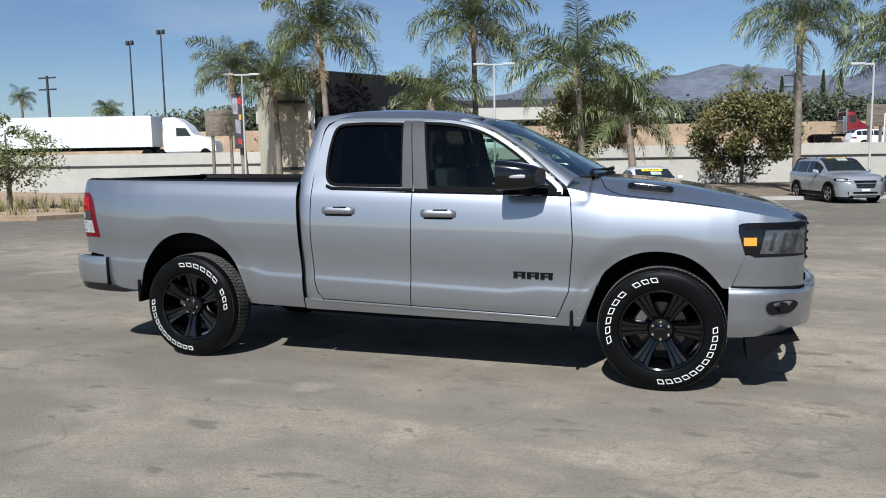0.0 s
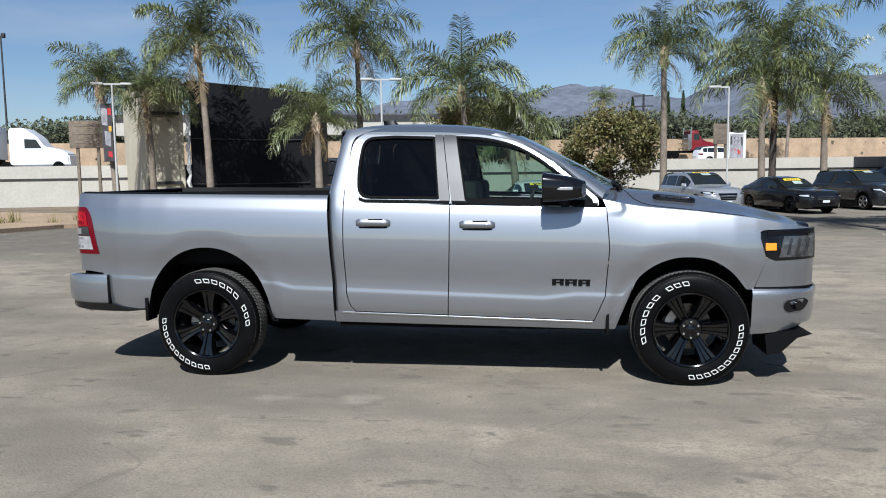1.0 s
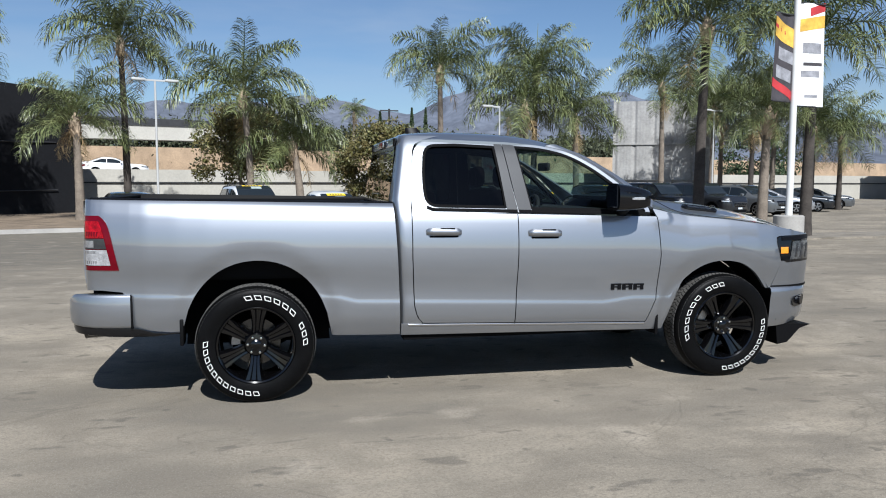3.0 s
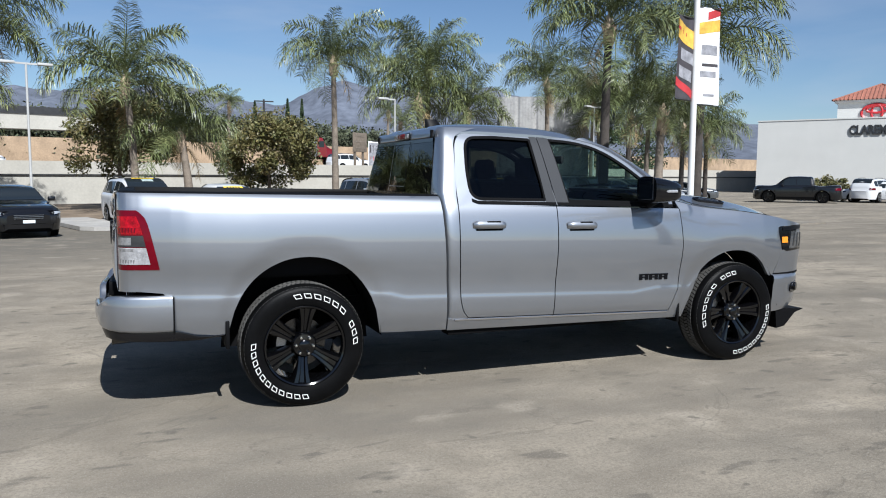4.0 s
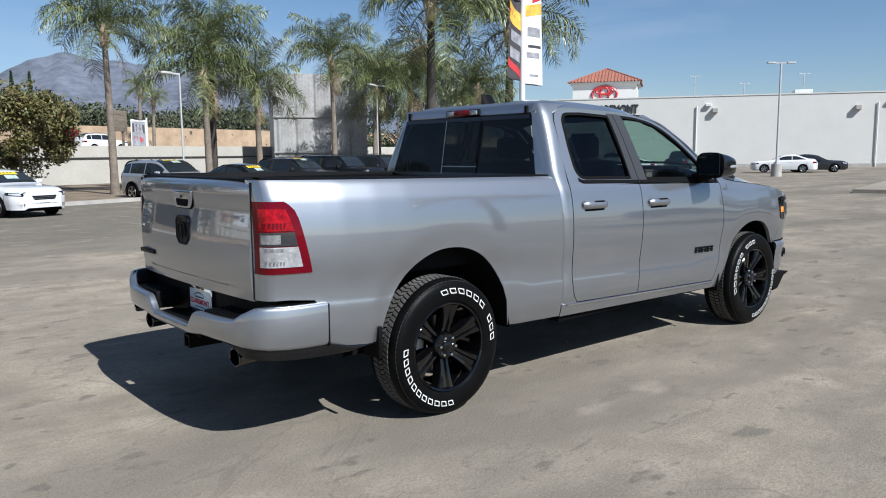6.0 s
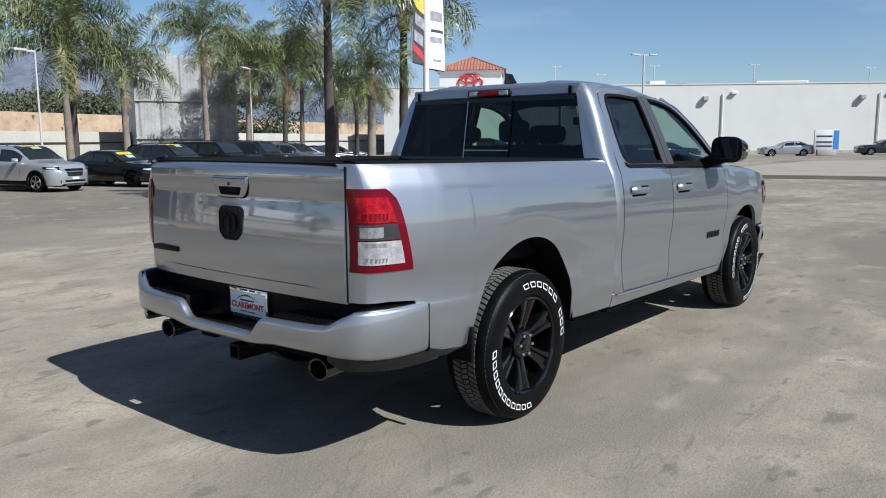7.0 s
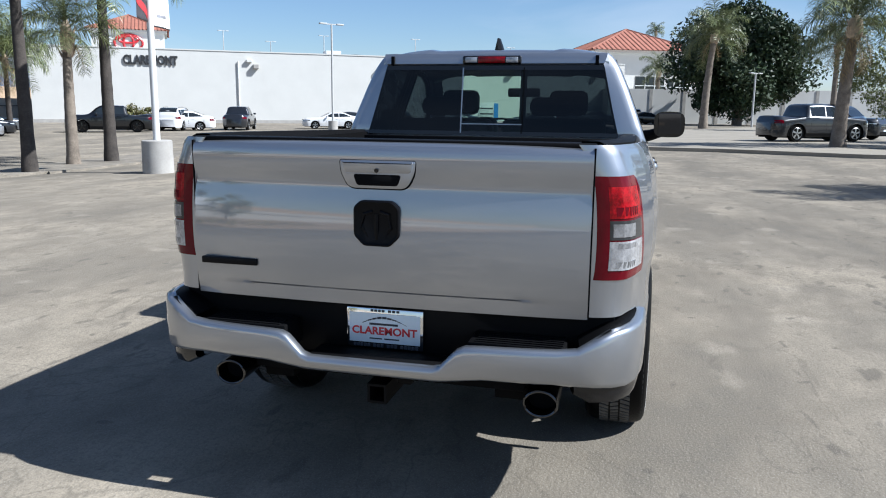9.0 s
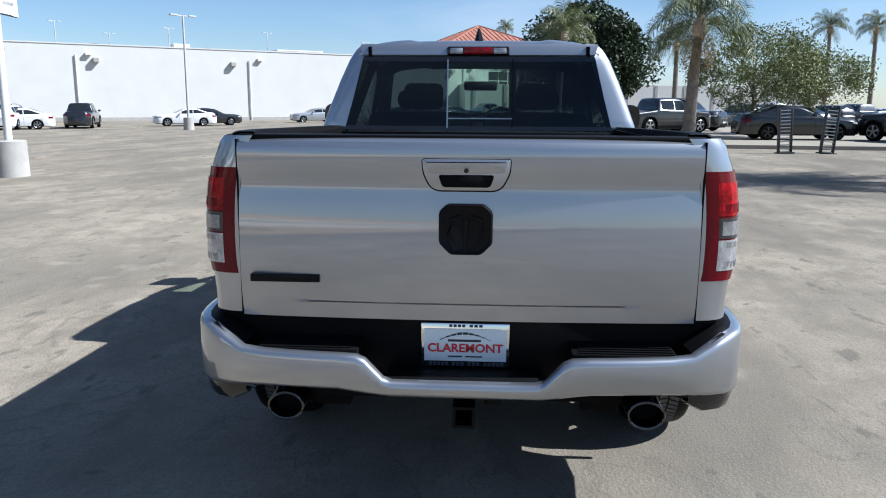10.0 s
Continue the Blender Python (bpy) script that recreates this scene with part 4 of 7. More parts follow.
def plaque(loop, x0, x1, edge=0.006):
    """A thin raised plate on the tailgate with rolled edges, its outline of (y, z)."""
    bm = bmesh.new()
    rings = [[bm.verts.new((x, y, z)) for y, z in lp] for x, lp in ((x0, loop), (x1 + edge, loop), (x1 + edge * 0.3, shrink(loop, edge * 0.3)), (x1, shrink(loop, edge)))]
    for p, q in zip(rings, rings[1:]):
        for k in range(len(p)):
            bm.faces.new((p[k], p[(k + 1) % len(p)], q[(k + 1) % len(q)], q[k]))
    bm.faces.new(rings[-1])
    bmesh.ops.recalc_face_normals(bm, faces=bm.faces)
    return bm


bez = rounded([(-0.146, 1.336, 0.012), (0.146, 1.336, 0.012), (0.142, 1.29, 0.02), (0.112, 1.231, 0.03), (-0.112, 1.231, 0.03), (-0.142, 1.29, 0.02)], 0.02)
part("handle_seam", plaque(shrink(bez, -0.003), -1.12, -1.1512), DARK, tg)
hb = part("handle_bezel", plaque(bez, -1.12, -1.1545, 0.008), SILVER, tg, "silver tailgate handle surround")
part("handle_pocket", plaque(rounded([(-0.092, 1.284), (0.092, 1.284), (0.078, 1.243), (-0.078, 1.243)], 0.012), -1.13, -1.1562, 0.002), DARK, hb, "dark hand pocket")
part("handle_bar", plaque(rounded([(-0.138, 1.333, 0.01), (0.138, 1.333, 0.01), (0.130, 1.288, 0.02), (-0.130, 1.288, 0.02)], 0.01), -1.13, -1.160, 0.010), SILVER, hb)
part("camera_lens", tube([(-1.164, 0.0, 1.298), (-1.155, 0, 1.298)], 0.008, 10), GLOSS_BLACK, hb)
loop = rounded([(-0.088, 1.06), (-0.05, 1.022), (0.05, 1.022), (0.088, 1.06), (0.088, 1.165), (0.06, 1.19), (-0.06, 1.19), (-0.088, 1.165)], 0.012, 3)
bm = bmesh.new()
rings = [[bm.verts.new((x, y * w, 1.106 + (z - 1.106) * w)) for y, z in loop] for x, w in ((-1.14, 1.0), (-1.164, 1.0), (-1.168, 0.94), (-1.164, 0.88), (-1.163, 0.86))]
for p, q in zip(rings, rings[1:]):
    for k in range(len(p)):
        bm.faces.new((p[k], p[(k + 1) % len(p)], q[(k + 1) % len(q)], q[k]))
bm.faces.new(rings[-1])
bmesh.ops.recalc_face_normals(bm, faces=bm.faces)
bg = part("badge", bm, BADGE, tg, "matte black eight-sided tailgate badge")
for y0 in (0.036, -0.036):
    part("badge_relief", tube([(-1.160, y0 * 0.4, 1.15), (-1.162, y0 * 1.3, 1.14), (-1.162, y0 * 1.5, 1.09), (-1.160, y0 * 0.9, 1.055)], [0.008, 0.008, 0.007, 0.004], 8), BADGE, bg)
part("badge_relief", tube([(-1.158, 0, 1.14), (-1.160, 0, 1.09), (-1.158, 0, 1.045)], [0.012, 0.011, 0.006], 8), BADGE, bg)
part("name_strip", box(-1.158, -1.13, 0.49, 0.725, 0.918, 0.944, 0.003), BADGE, tg, "plain dark name strip")
# exhaust tips, hitch, chassis
for s in (-1, 1):
    bm = bmesh.new()
    c = s * 0.617
    for r0, o in ((0.052, 0), (0.046, 0.0)):
        add_tube(bm, [(-1.16, c, 0.479), (-0.95, c, 0.489)], r0, 22, False)
    bmesh.ops.scale(bm, vec=(1, 1.22, 0.95), space=Matrix.Translation((0, -c, -0.48)), verts=bm.verts)
    bmesh.ops.holes_fill(bm, edges=[e for e in bm.edges if all(v.co.x > -1.0 for v in e.verts)], sides=0)
    ex = part("exhaust_tip", bm, TIP_METAL, truck, "dark metal oval exhaust tip")
    ring = bmesh.new()
    add_tube(ring, [(-1.16, c + 0.060 * math.cos(a), 0.479 + 0.047 * math.sin(a)) for a in [2 * math.pi * k / 24 for k in range(25)]], 0.005, 6, False)
    part("tip_rim", ring, TIP_METAL, ex)
    part("tip_bore", tube([(-1.10, c, 0.48), (-1.09, c, 0.48)], 0.05, 16), DARK, ex)
bm = bmesh.new()
for (a, b, c, d) in ((-0.038, 0.038, 0.484, 0.494), (-0.038, 0.038, 0.418, 0.428), (-0.038, -0.028, 0.428, 0.484), (0.028, 0.038, 0.428, 0.484)):
    add_box(bm, -1.17, -0.9, a, b, c, d)
hr = part("hitch_receiver", bm, PLASTIC, truck, "black square hitch receiver")
part("hitch_bar", box(-1.08, -0.98, -0.55, 0.55, 0.485, 0.55, 0.01), DARK, hr)
part("hitch_socket", box(-1.14, -1.06, -0.13, -0.07, 0.49, 0.55, 0.01), PLASTIC, hr)
part("underbody", box(-0.95, 4.15, -0.62, 0.62, 0.50, 0.66), DARK, truck)
part("rear_axle", tube([(0, -0.8, HUB), (0, 0.8, HUB)], 0.055, 12), DARK, truck)
part("axle_case", tube([(-0.15, 0, 0.40), (-0.08, 0, HUB), (0.1, 0, HUB), (0.2, 0, 0.42)], [0.06, 0.14, 0.14, 0.05], 14), DARK, truck)
part("front_axle", tube([(3.57, -0.8, HUB), (3.57, 0.8, HUB)], 0.05, 12), DARK, truck)
part("fuel_tank", box(0.9, 2.3, 0.1, 0.5, 0.36, 0.52, 0.03), DARK, truck)
# bed interior
bl = part("bed_floor", box(-1.05, 0.95, -0.80, 0.80, 0.84, 0.88), PLASTIC, truck, "black lined load bed")
for s in (-1, 1):
    part("bed_wall", box(-1.05, 0.95, min(s * 0.80, s * 0.84), max(s * 0.80, s * 0.84), 0.86, 1.37), PLASTIC, bl)
part("bed_wall", box(0.90, 0.95, -0.84, 0.84, 0.86, 1.352, 0.005), PLASTIC, bl)
# front bumper
fh = [(3.975, 0.982), (4.05, 0.975), (4.14, 0.955), (4.22, 0.922), (4.29, 0.875), (4.36, 0.80), (4.42, 0.68), (4.46, 0.5), (4.49, 0.25), (4.50, 0.0)]
fh = [(3.975 + (x - 3.975) * 1.13, y) for x, y in fh]
fpath = fh + [(x, -y) for x, y in fh[-2::-1]]


def front_prof(t, x, y):
    a = abs(y)
    bot = lerp([(0, 0.43), (0.8, 0.43), (0.922, 0.40), (0.982, 0.375)], a)
    return [(-0.05, 0.70), (-0.012, 0.696), (0.006, 0.682), (0.012, 0.655), (0.002, 0.60), (-0.004, 0.50), (-0.012, 0.44), (-0.035, bot), (-0.07, bot)]


fb = bumper(fpath[::-1], front_prof, SILVER, "front_bumper", truck, "silver front bumper")
for s in (-1, 1):
    bm = bmesh.new()
    loop = rounded([(4.195, 0.575), (4.215, 0.528), (4.35, 0.537), (4.405, 0.595), (4.35, 0.624), (4.21, 0.612)], 0.03, 3)
    bm.faces.new([bm.verts.new((x, s * (lerp([(4.06, 0.975), (4.16, 0.955), (4.25, 0.922), (4.33, 0.875), (4.41, 0.80)], x) + 0.012), z)) for x, z in loop])
    bmesh.ops.recalc_face_normals(bm, faces=bm.faces)
    if sum(f.normal.y for f in bm.faces) * s < 0:
        bmesh.ops.reverse_faces(bm, faces=bm.faces)
    thicken(bm, (0, -s * 0.03, 0))
    fg = part("fog_lamp", bm, GLOSS_BLACK, fb, "dark fog lamp pocket")
    part("fog_lens", tube([(4.29, s * 0.895, 0.575), (4.305, s * 0.918, 0.575)], 0.034, 14), GLOSS_BLACK, fg)
    bm = bmesh.new()
    prof = [(4.08, 0.395), (4.40, 0.375), (4.30, 0.345), (4.19, 0.235), (4.10, 0.22)]
    ends = [[bm.verts.new((x, s * y, z)) for x, z in prof] for y in (0.55, 0.92)]
    bm.faces.new(ends[0])
    bm.faces.new(ends[1][::-1])
    for k in range(5):
        bm.faces.new((ends[0][k], ends[1][k], ends[1][(k + 1) % 5], ends[0][(k + 1) % 5]))
    bmesh.ops.recalc_face_normals(bm, faces=bm.faces)
    part("air_dam", bm, PLASTIC, fb, "black air dam end", sharp=20)
part("air_dam", box(4.12, 4.34, -0.6, 0.6, 0.29, 0.42, 0.03), PLASTIC, fb)

# ---- wheels ----
TYRE = [(0.262, -0.118), (0.272, -0.132), (0.30, -0.140), (0.335, -0.141), (0.366, -0.137), (0.386, -0.127), (0.398, -0.110), (0.404, -0.085)]
bm = revolve(TYRE + [(0.405, -0.07)] + [(0.405, 0.07)] + [(r, -o) for r, o in TYRE[::-1]], 72)
bmesh.ops.recalc_face_normals(bm, faces=bm.faces)
tyre_me = part("tyre", bm, RUBBER)
bm = bmesh.new()
for k in range(84):
    a = 2 * math.pi * k / 84
    ca, sa = math.cos(a), math.sin(a)
    for row, (o0, o1, tilt) in enumerate(((-0.122, -0.078, 0.02), (-0.068, -0.026, -0.014), (-0.018, 0.018, 0.012), (0.026, 0.068, -0.014), (0.078, 0.122, 0.02))):
        w = 0.0105
        r0, r1 = (0.398, 0.4085) if abs(o0 + o1) < 0.18 else (0.388, 0.404)
        vs = []
        for r in (r0, r1):
            for o in (o0, o1):
                sh = tilt * (o - o0) / (o1 - o0)
                rr = r - (0.014 if abs(o) > 0.12 else 0)
                for d in (-w, w):
                    aa = a + (d + sh + 0.006 * row) / 0.405
                    vs.append(bm.verts.new((rr * math.cos(aa), o, rr * math.sin(aa))))
        for q in ((4, 5, 7, 6), (0, 4, 6, 2), (1, 3, 7, 5), (0, 1, 5, 4), (2, 6, 7, 3)):
            bm.faces.new([vs[i] for i in q])
bmesh.ops.recalc_face_normals(bm, faces=bm.faces)
tread_me = part("tread", bm, TREAD, smooth=False)
# white raised sidewall marks: two arcs of outlined blocks
bm = bmesh.new()


def mark(bm, a0, a1, r0, r1, wall):
    """One outlined block of the lettering."""
    def P(a, r):
        o = -(lerp([(0.30, 0.140), (0.335, 0.141), (0.366, 0.137), (0.386, 0.127)], r) + 0.0015)
        return bm.verts.new((r * math.cos(a), o, r * math.sin(a)))
    da = wall / 0.335
    s = 0.25 * (a1 - a0)
    out = [(a0, r0), (a1, r0), (a1 + s, r1), (a0 + s, r1)]
    inn = [(a0 + da, r0 + wall), (a1 - da, r0 + wall), (a1 + s * 0.9 - da, r1 - wall), (a0 + s * 0.9 + da, r1 - wall)]
    o, i = [P(*p) for p in out], [P(*p) for p in inn]
    for k in range(4):
        bm.faces.new((o[k], o[(k + 1) % 4], i[(k + 1) % 4], i[k]))


for start, step, count, blanks in ((188, -11.2, 6, ()), (113, -10.0, 3, ()), (0, -9.3, 11, ())):
    for k in range(count):
        a = radians(start + step * k)
        mark(bm, a, a + radians(abs(step) * 0.70), 0.318, 0.349, 0.0048)
mark_me = part("sidewall_lettering", bm, WHITE_RUBBER, smooth=False, kind="stuff")
# rim: barrel, lip and six spokes
bm = revolve([(0.262, -0.118), (0.268, -0.128), (0.262, -0.134), (0.252, -0.128), (0.246, -0.11), (0.242, -0.04), (0.236, 0.10)], 60)
bmesh.ops.recalc_face_normals(bm, faces=bm.faces)
barrel_me = part("barrel", bm, WHEEL_BLACK)
bm = bmesh.new()
rows = []
for i in range(9):
    t = i / 8
    r = 0.055 + 0.19 * t
    w = lerp([(0, 0.036), (0.3, 0.033), (0.7, 0.045), (1, 0.062)], t)
    o = lerp([(0, -0.070), (0.2, -0.082), (0.6, -0.102), (1.0, -0.118)], t)
    rows.append([(r, o + 0.055, -w * 1.15), (r, o + 0.006, -w), (r, o - 0.004, -w * 0.85), (r, o - 0.003, -w * 0.42), (r, o + 0.010, -w * 0.24), (r, o + 0.010, w * 0.24),
                 (r, o - 0.003, w * 0.42), (r, o - 0.004, w * 0.85), (r, o + 0.006, w), (r, o + 0.055, w * 1.15)])
add_grid(bm, rows)
bmesh.ops.recalc_face_normals(bm, faces=bm.faces)
if sum(f.normal.y for f in bm.faces) > 0:
    bmesh.ops.reverse_faces(bm, faces=bm.faces)
spoke_me = part("spoke", bm, WHEEL_BLACK, sharp=30)
bm = revolve([(0.078, -0.07), (0.080, -0.088), (0.072, -0.100), (0.038, -0.104), (0.036, -0.112), (0.028, -0.118), (0.0005, -0.119)], 32)
bmesh.ops.recalc_face_normals(bm, faces=bm.faces)
hub_me = part("hub", bm, WHEEL_BLACK)
nut_me = part("lug_nut", revolve([(0.011, -0.095), (0.011, -0.117), (0.008, -0.122), (0.0005, -0.123)], 10), CHROME)
bm = revolve([(0.02, 0.02), (0.165, 0.02), (0.165, 0.035), (0.02, 0.035)], 40)
bmesh.ops.recalc_face_normals(bm, faces=bm.faces)
disc_me = part("brake_disc", bm, TIP_METAL)
bm = bmesh.new()
rows = [[(r * math.cos(a), -0.02 + dz, r * math.sin(a)) for a in [radians(130 + 6 * k) for k in range(10)]] for r, dz in ((0.10, 0.02), (0.11, 0.0), (0.17, 0.0), (0.185, 0.03))]
add_grid(bm, rows)
bmesh.ops.recalc_face_normals(bm, faces=bm.faces)
cal_me = part("brake_caliper", bm, STEEL)
TEMPLATES = [tyre_me, tread_me, mark_me, barrel_me, spoke_me, hub_me, nut_me, disc_me, cal_me]


def add_wheel(x, sgn, turn):
    """One wheel on the shared meshes; its outer face looks to sgn."""
    w = new("wheel", hub_me.data)
    w.parent = truck
    w.matrix_local = Matrix.LocRotScale((x, sgn * 0.865, HUB), Euler((0, 0, math.pi if sgn > 0 else 0)), None) @ pose(0, 0, 0, 0, turn, 0)
    tagged(w, "black six-spoke wheel with white-lettered tyre")

    def put(name, src, m=None, label=""):
        o = new(name, src.data)
        o.parent = w
        if m is not None:
            o.matrix_local = m
        if label:
            tagged(o, label)
        if src is mark_me or src is tread_me:
            tagged(o, kind="stuff")
    put("tyre", tyre_me, None, "black tyre")
    put("tread", tread_me)
    put("sidewall_lettering", mark_me, None, "raised white outlined lettering")
    put("barrel", barrel_me)
    put("brake_disc", disc_me)
    put("brake_caliper", cal_me, pose(0, 0, 0, 0, -turn, 0))
    for k in range(6):
        put("spoke", spoke_me, pose(0, 0, 0, 0, 60 * k, 0))
        put("lug_nut", nut_me, pose(0, 0, 0, 0, 60 * k + 30, 0) @ pose(0.057, 0, 0))


for x, turn in ((0.0, 95), (3.57, 0)):
    for sgn in (-1, 1):
        add_wheel(x, sgn, turn)
for o in TEMPLATES:
    bpy.data.objects.remove(o)


# ---- ground ----
def asphalt():
    m = material("worn_asphalt", (0.232, 0.204, 0.162), 0.95, spec=0.08)
    m.node_tree.nodes["Principled BSDF"].inputs["Diffuse Roughness"].default_value = 0.18
    n, l = m.node_tree.nodes, m.node_tree.links
    b, tc = n["Principled BSDF"], n["Texture Coordinate"]
    last = None

    def noise_tex(scale, detail=6.0, stretch=None, rough=0.6, dist=0.0):
        t = n.new("ShaderNodeTexNoise")
        t.inputs["Scale"].default_value, t.inputs["Detail"].default_value = scale, detail
        t.inputs["Roughness"].default_value, t.inputs["Distortion"].default_value = rough, dist
        if stretch:
            mp = n.new("ShaderNodeMapping")
            mp.inputs["Scale"].default_value, mp.inputs["Rotation"].default_value = stretch, (0, 0, radians(12))
            l.new(tc.outputs["Object"], mp.inputs["Vector"])
            l.new(mp.outputs["Vector"], t.inputs["Vector"])
        else:
            l.new(tc.outputs["Object"], t.inputs["Vector"])
        return t.outputs["Fac"]

    def layer(fac, lo, hi, color, strength):
        nonlocal last
        r = n.new("ShaderNodeMapRange")
        r.inputs["From Min"].default_value, r.inputs["From Max"].default_value, r.inputs["To Max"].default_value = lo, hi, strength
        l.new(fac, r.inputs["Value"])
        x = n.new("ShaderNodeMix")
        x.data_type = "RGBA"
        x.inputs[7].default_value = (*color, 1)
        l.new(r.outputs["Result"], x.inputs[0])
        if last:
            l.new(last, x.inputs[6])
        else:
            x.inputs[6].default_value = (0.232, 0.204, 0.162, 1)
        last = x.outputs[2]

    layer(noise_tex(0.35, 4), 0.42, 0.62, (0.31, 0.268, 0.208), 1.0)       # broad pale wear
    layer(noise_tex(0.16, 5, (1, 2.6, 1)), 0.47, 0.62, (0.150, 0.134, 0.110), 1.0)  # dark lanes
    # a darker strip of asphalt along the parked row, with an uneven edge
    def math_node(op, a, b):
        k = n.new("ShaderNodeMath")
        k.operation = op
        for i, v in enumerate((a, b)):
            if isinstance(v, (int, float)):
                k.inputs[i].default_value = v
            else:
                l.new(v, k.inputs[i])
        return k.outputs["Value"]
    xyz = n.new("ShaderNodeSeparateXYZ")
    l.new(tc.outputs["Object"], xyz.inputs["Vector"])
    wob = math_node("MULTIPLY", noise_tex(0.25, 4), 6.0)
    deep = math_node("DIVIDE", math_node("SUBTRACT", math_node("ADD", math_node("SUBTRACT", xyz.outputs["Y"], math_node("MULTIPLY", xyz.outputs["X"], 0.3)), wob), 10.5), 5.0)
    along = math_node("DIVIDE", math_node("SUBTRACT", 20.0, xyz.outputs["X"]), 10.0)
    layer(math_node("MINIMUM", deep, along), 0.0, 1.0, (0.10, 0.093, 0.080), 0.85)
    layer(noise_tex(2.3, 6), 0.48, 0.68, (0.166, 0.144, 0.114), 0.75)         # patches
    layer(noise_tex(3.2, 3, (0.6, 1.5, 1), 0.5), 0.63, 0.68, (0.103, 0.092, 0.078), 0.7)  # drips and stains
    layer(noise_tex(1.7, 3, None, 0.4), 0.62, 0.70, (0.364, 0.320, 0.257), 0.4)  # pale scuffs
    layer(noise_tex(0.9, 5, (1, 1.9, 1)), 0.5, 0.66, (0.166, 0.146, 0.118), 0.85)      # soft dark patches
    ab = n.new("ShaderNodeMath")
    ab.operation = "SUBTRACT"
    ab.inputs[1].default_value = 0.5
    l.new(noise_tex(0.42, 5, (1, 1.6, 1), 0.55, 0.6), ab.inputs[0])
    ac = n.new("ShaderNodeMath")
    ac.operation = "ABSOLUTE"
    l.new(ab.outputs["Value"], ac.inputs[0])
    layer(ac.outputs["Value"], 0.006, 0.0, (0.108, 0.096, 0.079), 0.45)          # fine cracks
    layer(noise_tex(5.5, 2, None, 0.4), 0.70, 0.74, (0.099, 0.090, 0.076), 0.7)  # small dark spots
    layer(noise_tex(48, 3), 0.46, 0.68, (0.128, 0.112, 0.090), 0.5)          # stones
    layer(noise_tex(18, 5), 0.5, 0.7, (0.166, 0.144, 0.115), 0.55)
    layer(noise_tex(120, 2), 0.53, 0.7, (0.40, 0.37, 0.32), 0.32)            # pale grains
    l.new(last, b.inputs["Base Color"])
    u = n.new("ShaderNodeBump")
    u.inputs["Strength"].default_value, u.inputs["Distance"].default_value = 0.8, 0.008
    l.new(noise_tex(60, 5), u.inputs["Height"])
    l.new(u.outputs["Normal"], b.inputs["Normal"])
    return m


ASPHALT = asphalt()
CONCRETE = material("pale_concrete", (0.357, 0.34, 0.3145), 0.85, vary=0.14, scale=1.5, fine=0.1, fine_scale=40, bump=0.2, bump_scale=60)
WALL_CONC = material("freeway_wall_concrete", (0.408, 0.3867, 0.34), 0.85, vary=0.08, scale=0.5, fine=0.06, fine_scale=8)
DIRT = material("dry_mulch", (0.19, 0.145, 0.10), 0.95, vary=0.35, scale=1.2, fine=0.3, fine_scale=25, bump=0.6, bump_scale=20)
SANDY = material("sandy_soil", (0.34, 0.2465, 0.1615), 0.95, vary=0.2, scale=0.6, fine=0.2, fine_scale=9)
STUCCO = material("white_stucco", (0.565, 0.557, 0.527), 0.85, vary=0.035, scale=0.4, fine=0.03, fine_scale=12)
ROOF_TILE = material("terracotta_tile", (0.2635, 0.1062, 0.0723), 0.8, vary=0.15, scale=1.5, island=0.25)
WHITE_METAL = material("white_painted_steel", (0.6336, 0.6336, 0.616), 0.45, vary=0.05, scale=2)
DARK_METAL = material("dark_steel", (0.04, 0.04, 0.042), 0.5, 0.3, vary=0.2, scale=3)
POLE_GREY = material("pale_grey_pole_paint", (0.42, 0.42, 0.41), 0.5, vary=0.08, scale=2)
CORRUGATED = material("weathered_galvanised_sheet", (0.3444, 0.3362, 0.3239), 0.55, 0.35, vary=0.2, scale=0.9, fine=0.12, fine_scale=6)
BLACK_SHEET = material("black_screen_cloth", (0.010, 0.0105, 0.0125), 0.85, spec=0.15, vary=0.15, scale=0.5, fine=0.1, fine_scale=8)
CREAM = material("cream_plaster", (0.4675, 0.425, 0.323), 0.85, vary=0.12, scale=0.7, fine=0.05, fine_scale=9)
TRUNK = material("palm_trunk", (0.18, 0.1485, 0.117), 0.9, vary=0.3, scale=3, fine=0.25, fine_scale=30, bump=0.5, bump_scale=30)
TRUNK_DARK = material("dark_palm_trunk", (0.05, 0.042, 0.036), 0.9, vary=0.35, scale=3, fine=0.25, fine_scale=30, bump=0.5, bump_scale=30)
HUSK = material("dry_palm_husk", (0.36, 0.28, 0.20), 0.9, vary=0.3, scale=8, island=0.3)
FROND = material("palm_leaf", (0.092, 0.122, 0.045), 0.38, vary=0.3, scale=2.5, island=0.55, tint=(0.19, 0.205, 0.085))
DRY_FROND = material("dry_palm_leaf", (0.30, 0.22, 0.11), 0.75, vary=0.3, scale=3, island=0.3)
LEAF = material("tree_leaf", (0.095, 0.1092, 0.0333), 0.55, vary=0.3, scale=1.8, island=0.5, tint=(0.15, 0.115, 0.045))
LEAF_DARK = material("dark_tree_leaf", (0.03, 0.05, 0.018), 0.6, vary=0.3, scale=1.0, island=0.4)
LEAF_OLIVE = material("olive_tree_leaf", (0.15, 0.17, 0.06), 0.6, vary=0.3, scale=1.0, island=0.4)
BARK = material("bark", (0.16, 0.13, 0.10), 0.9, vary=0.3, scale=5, bump=0.4, bump_scale=40)
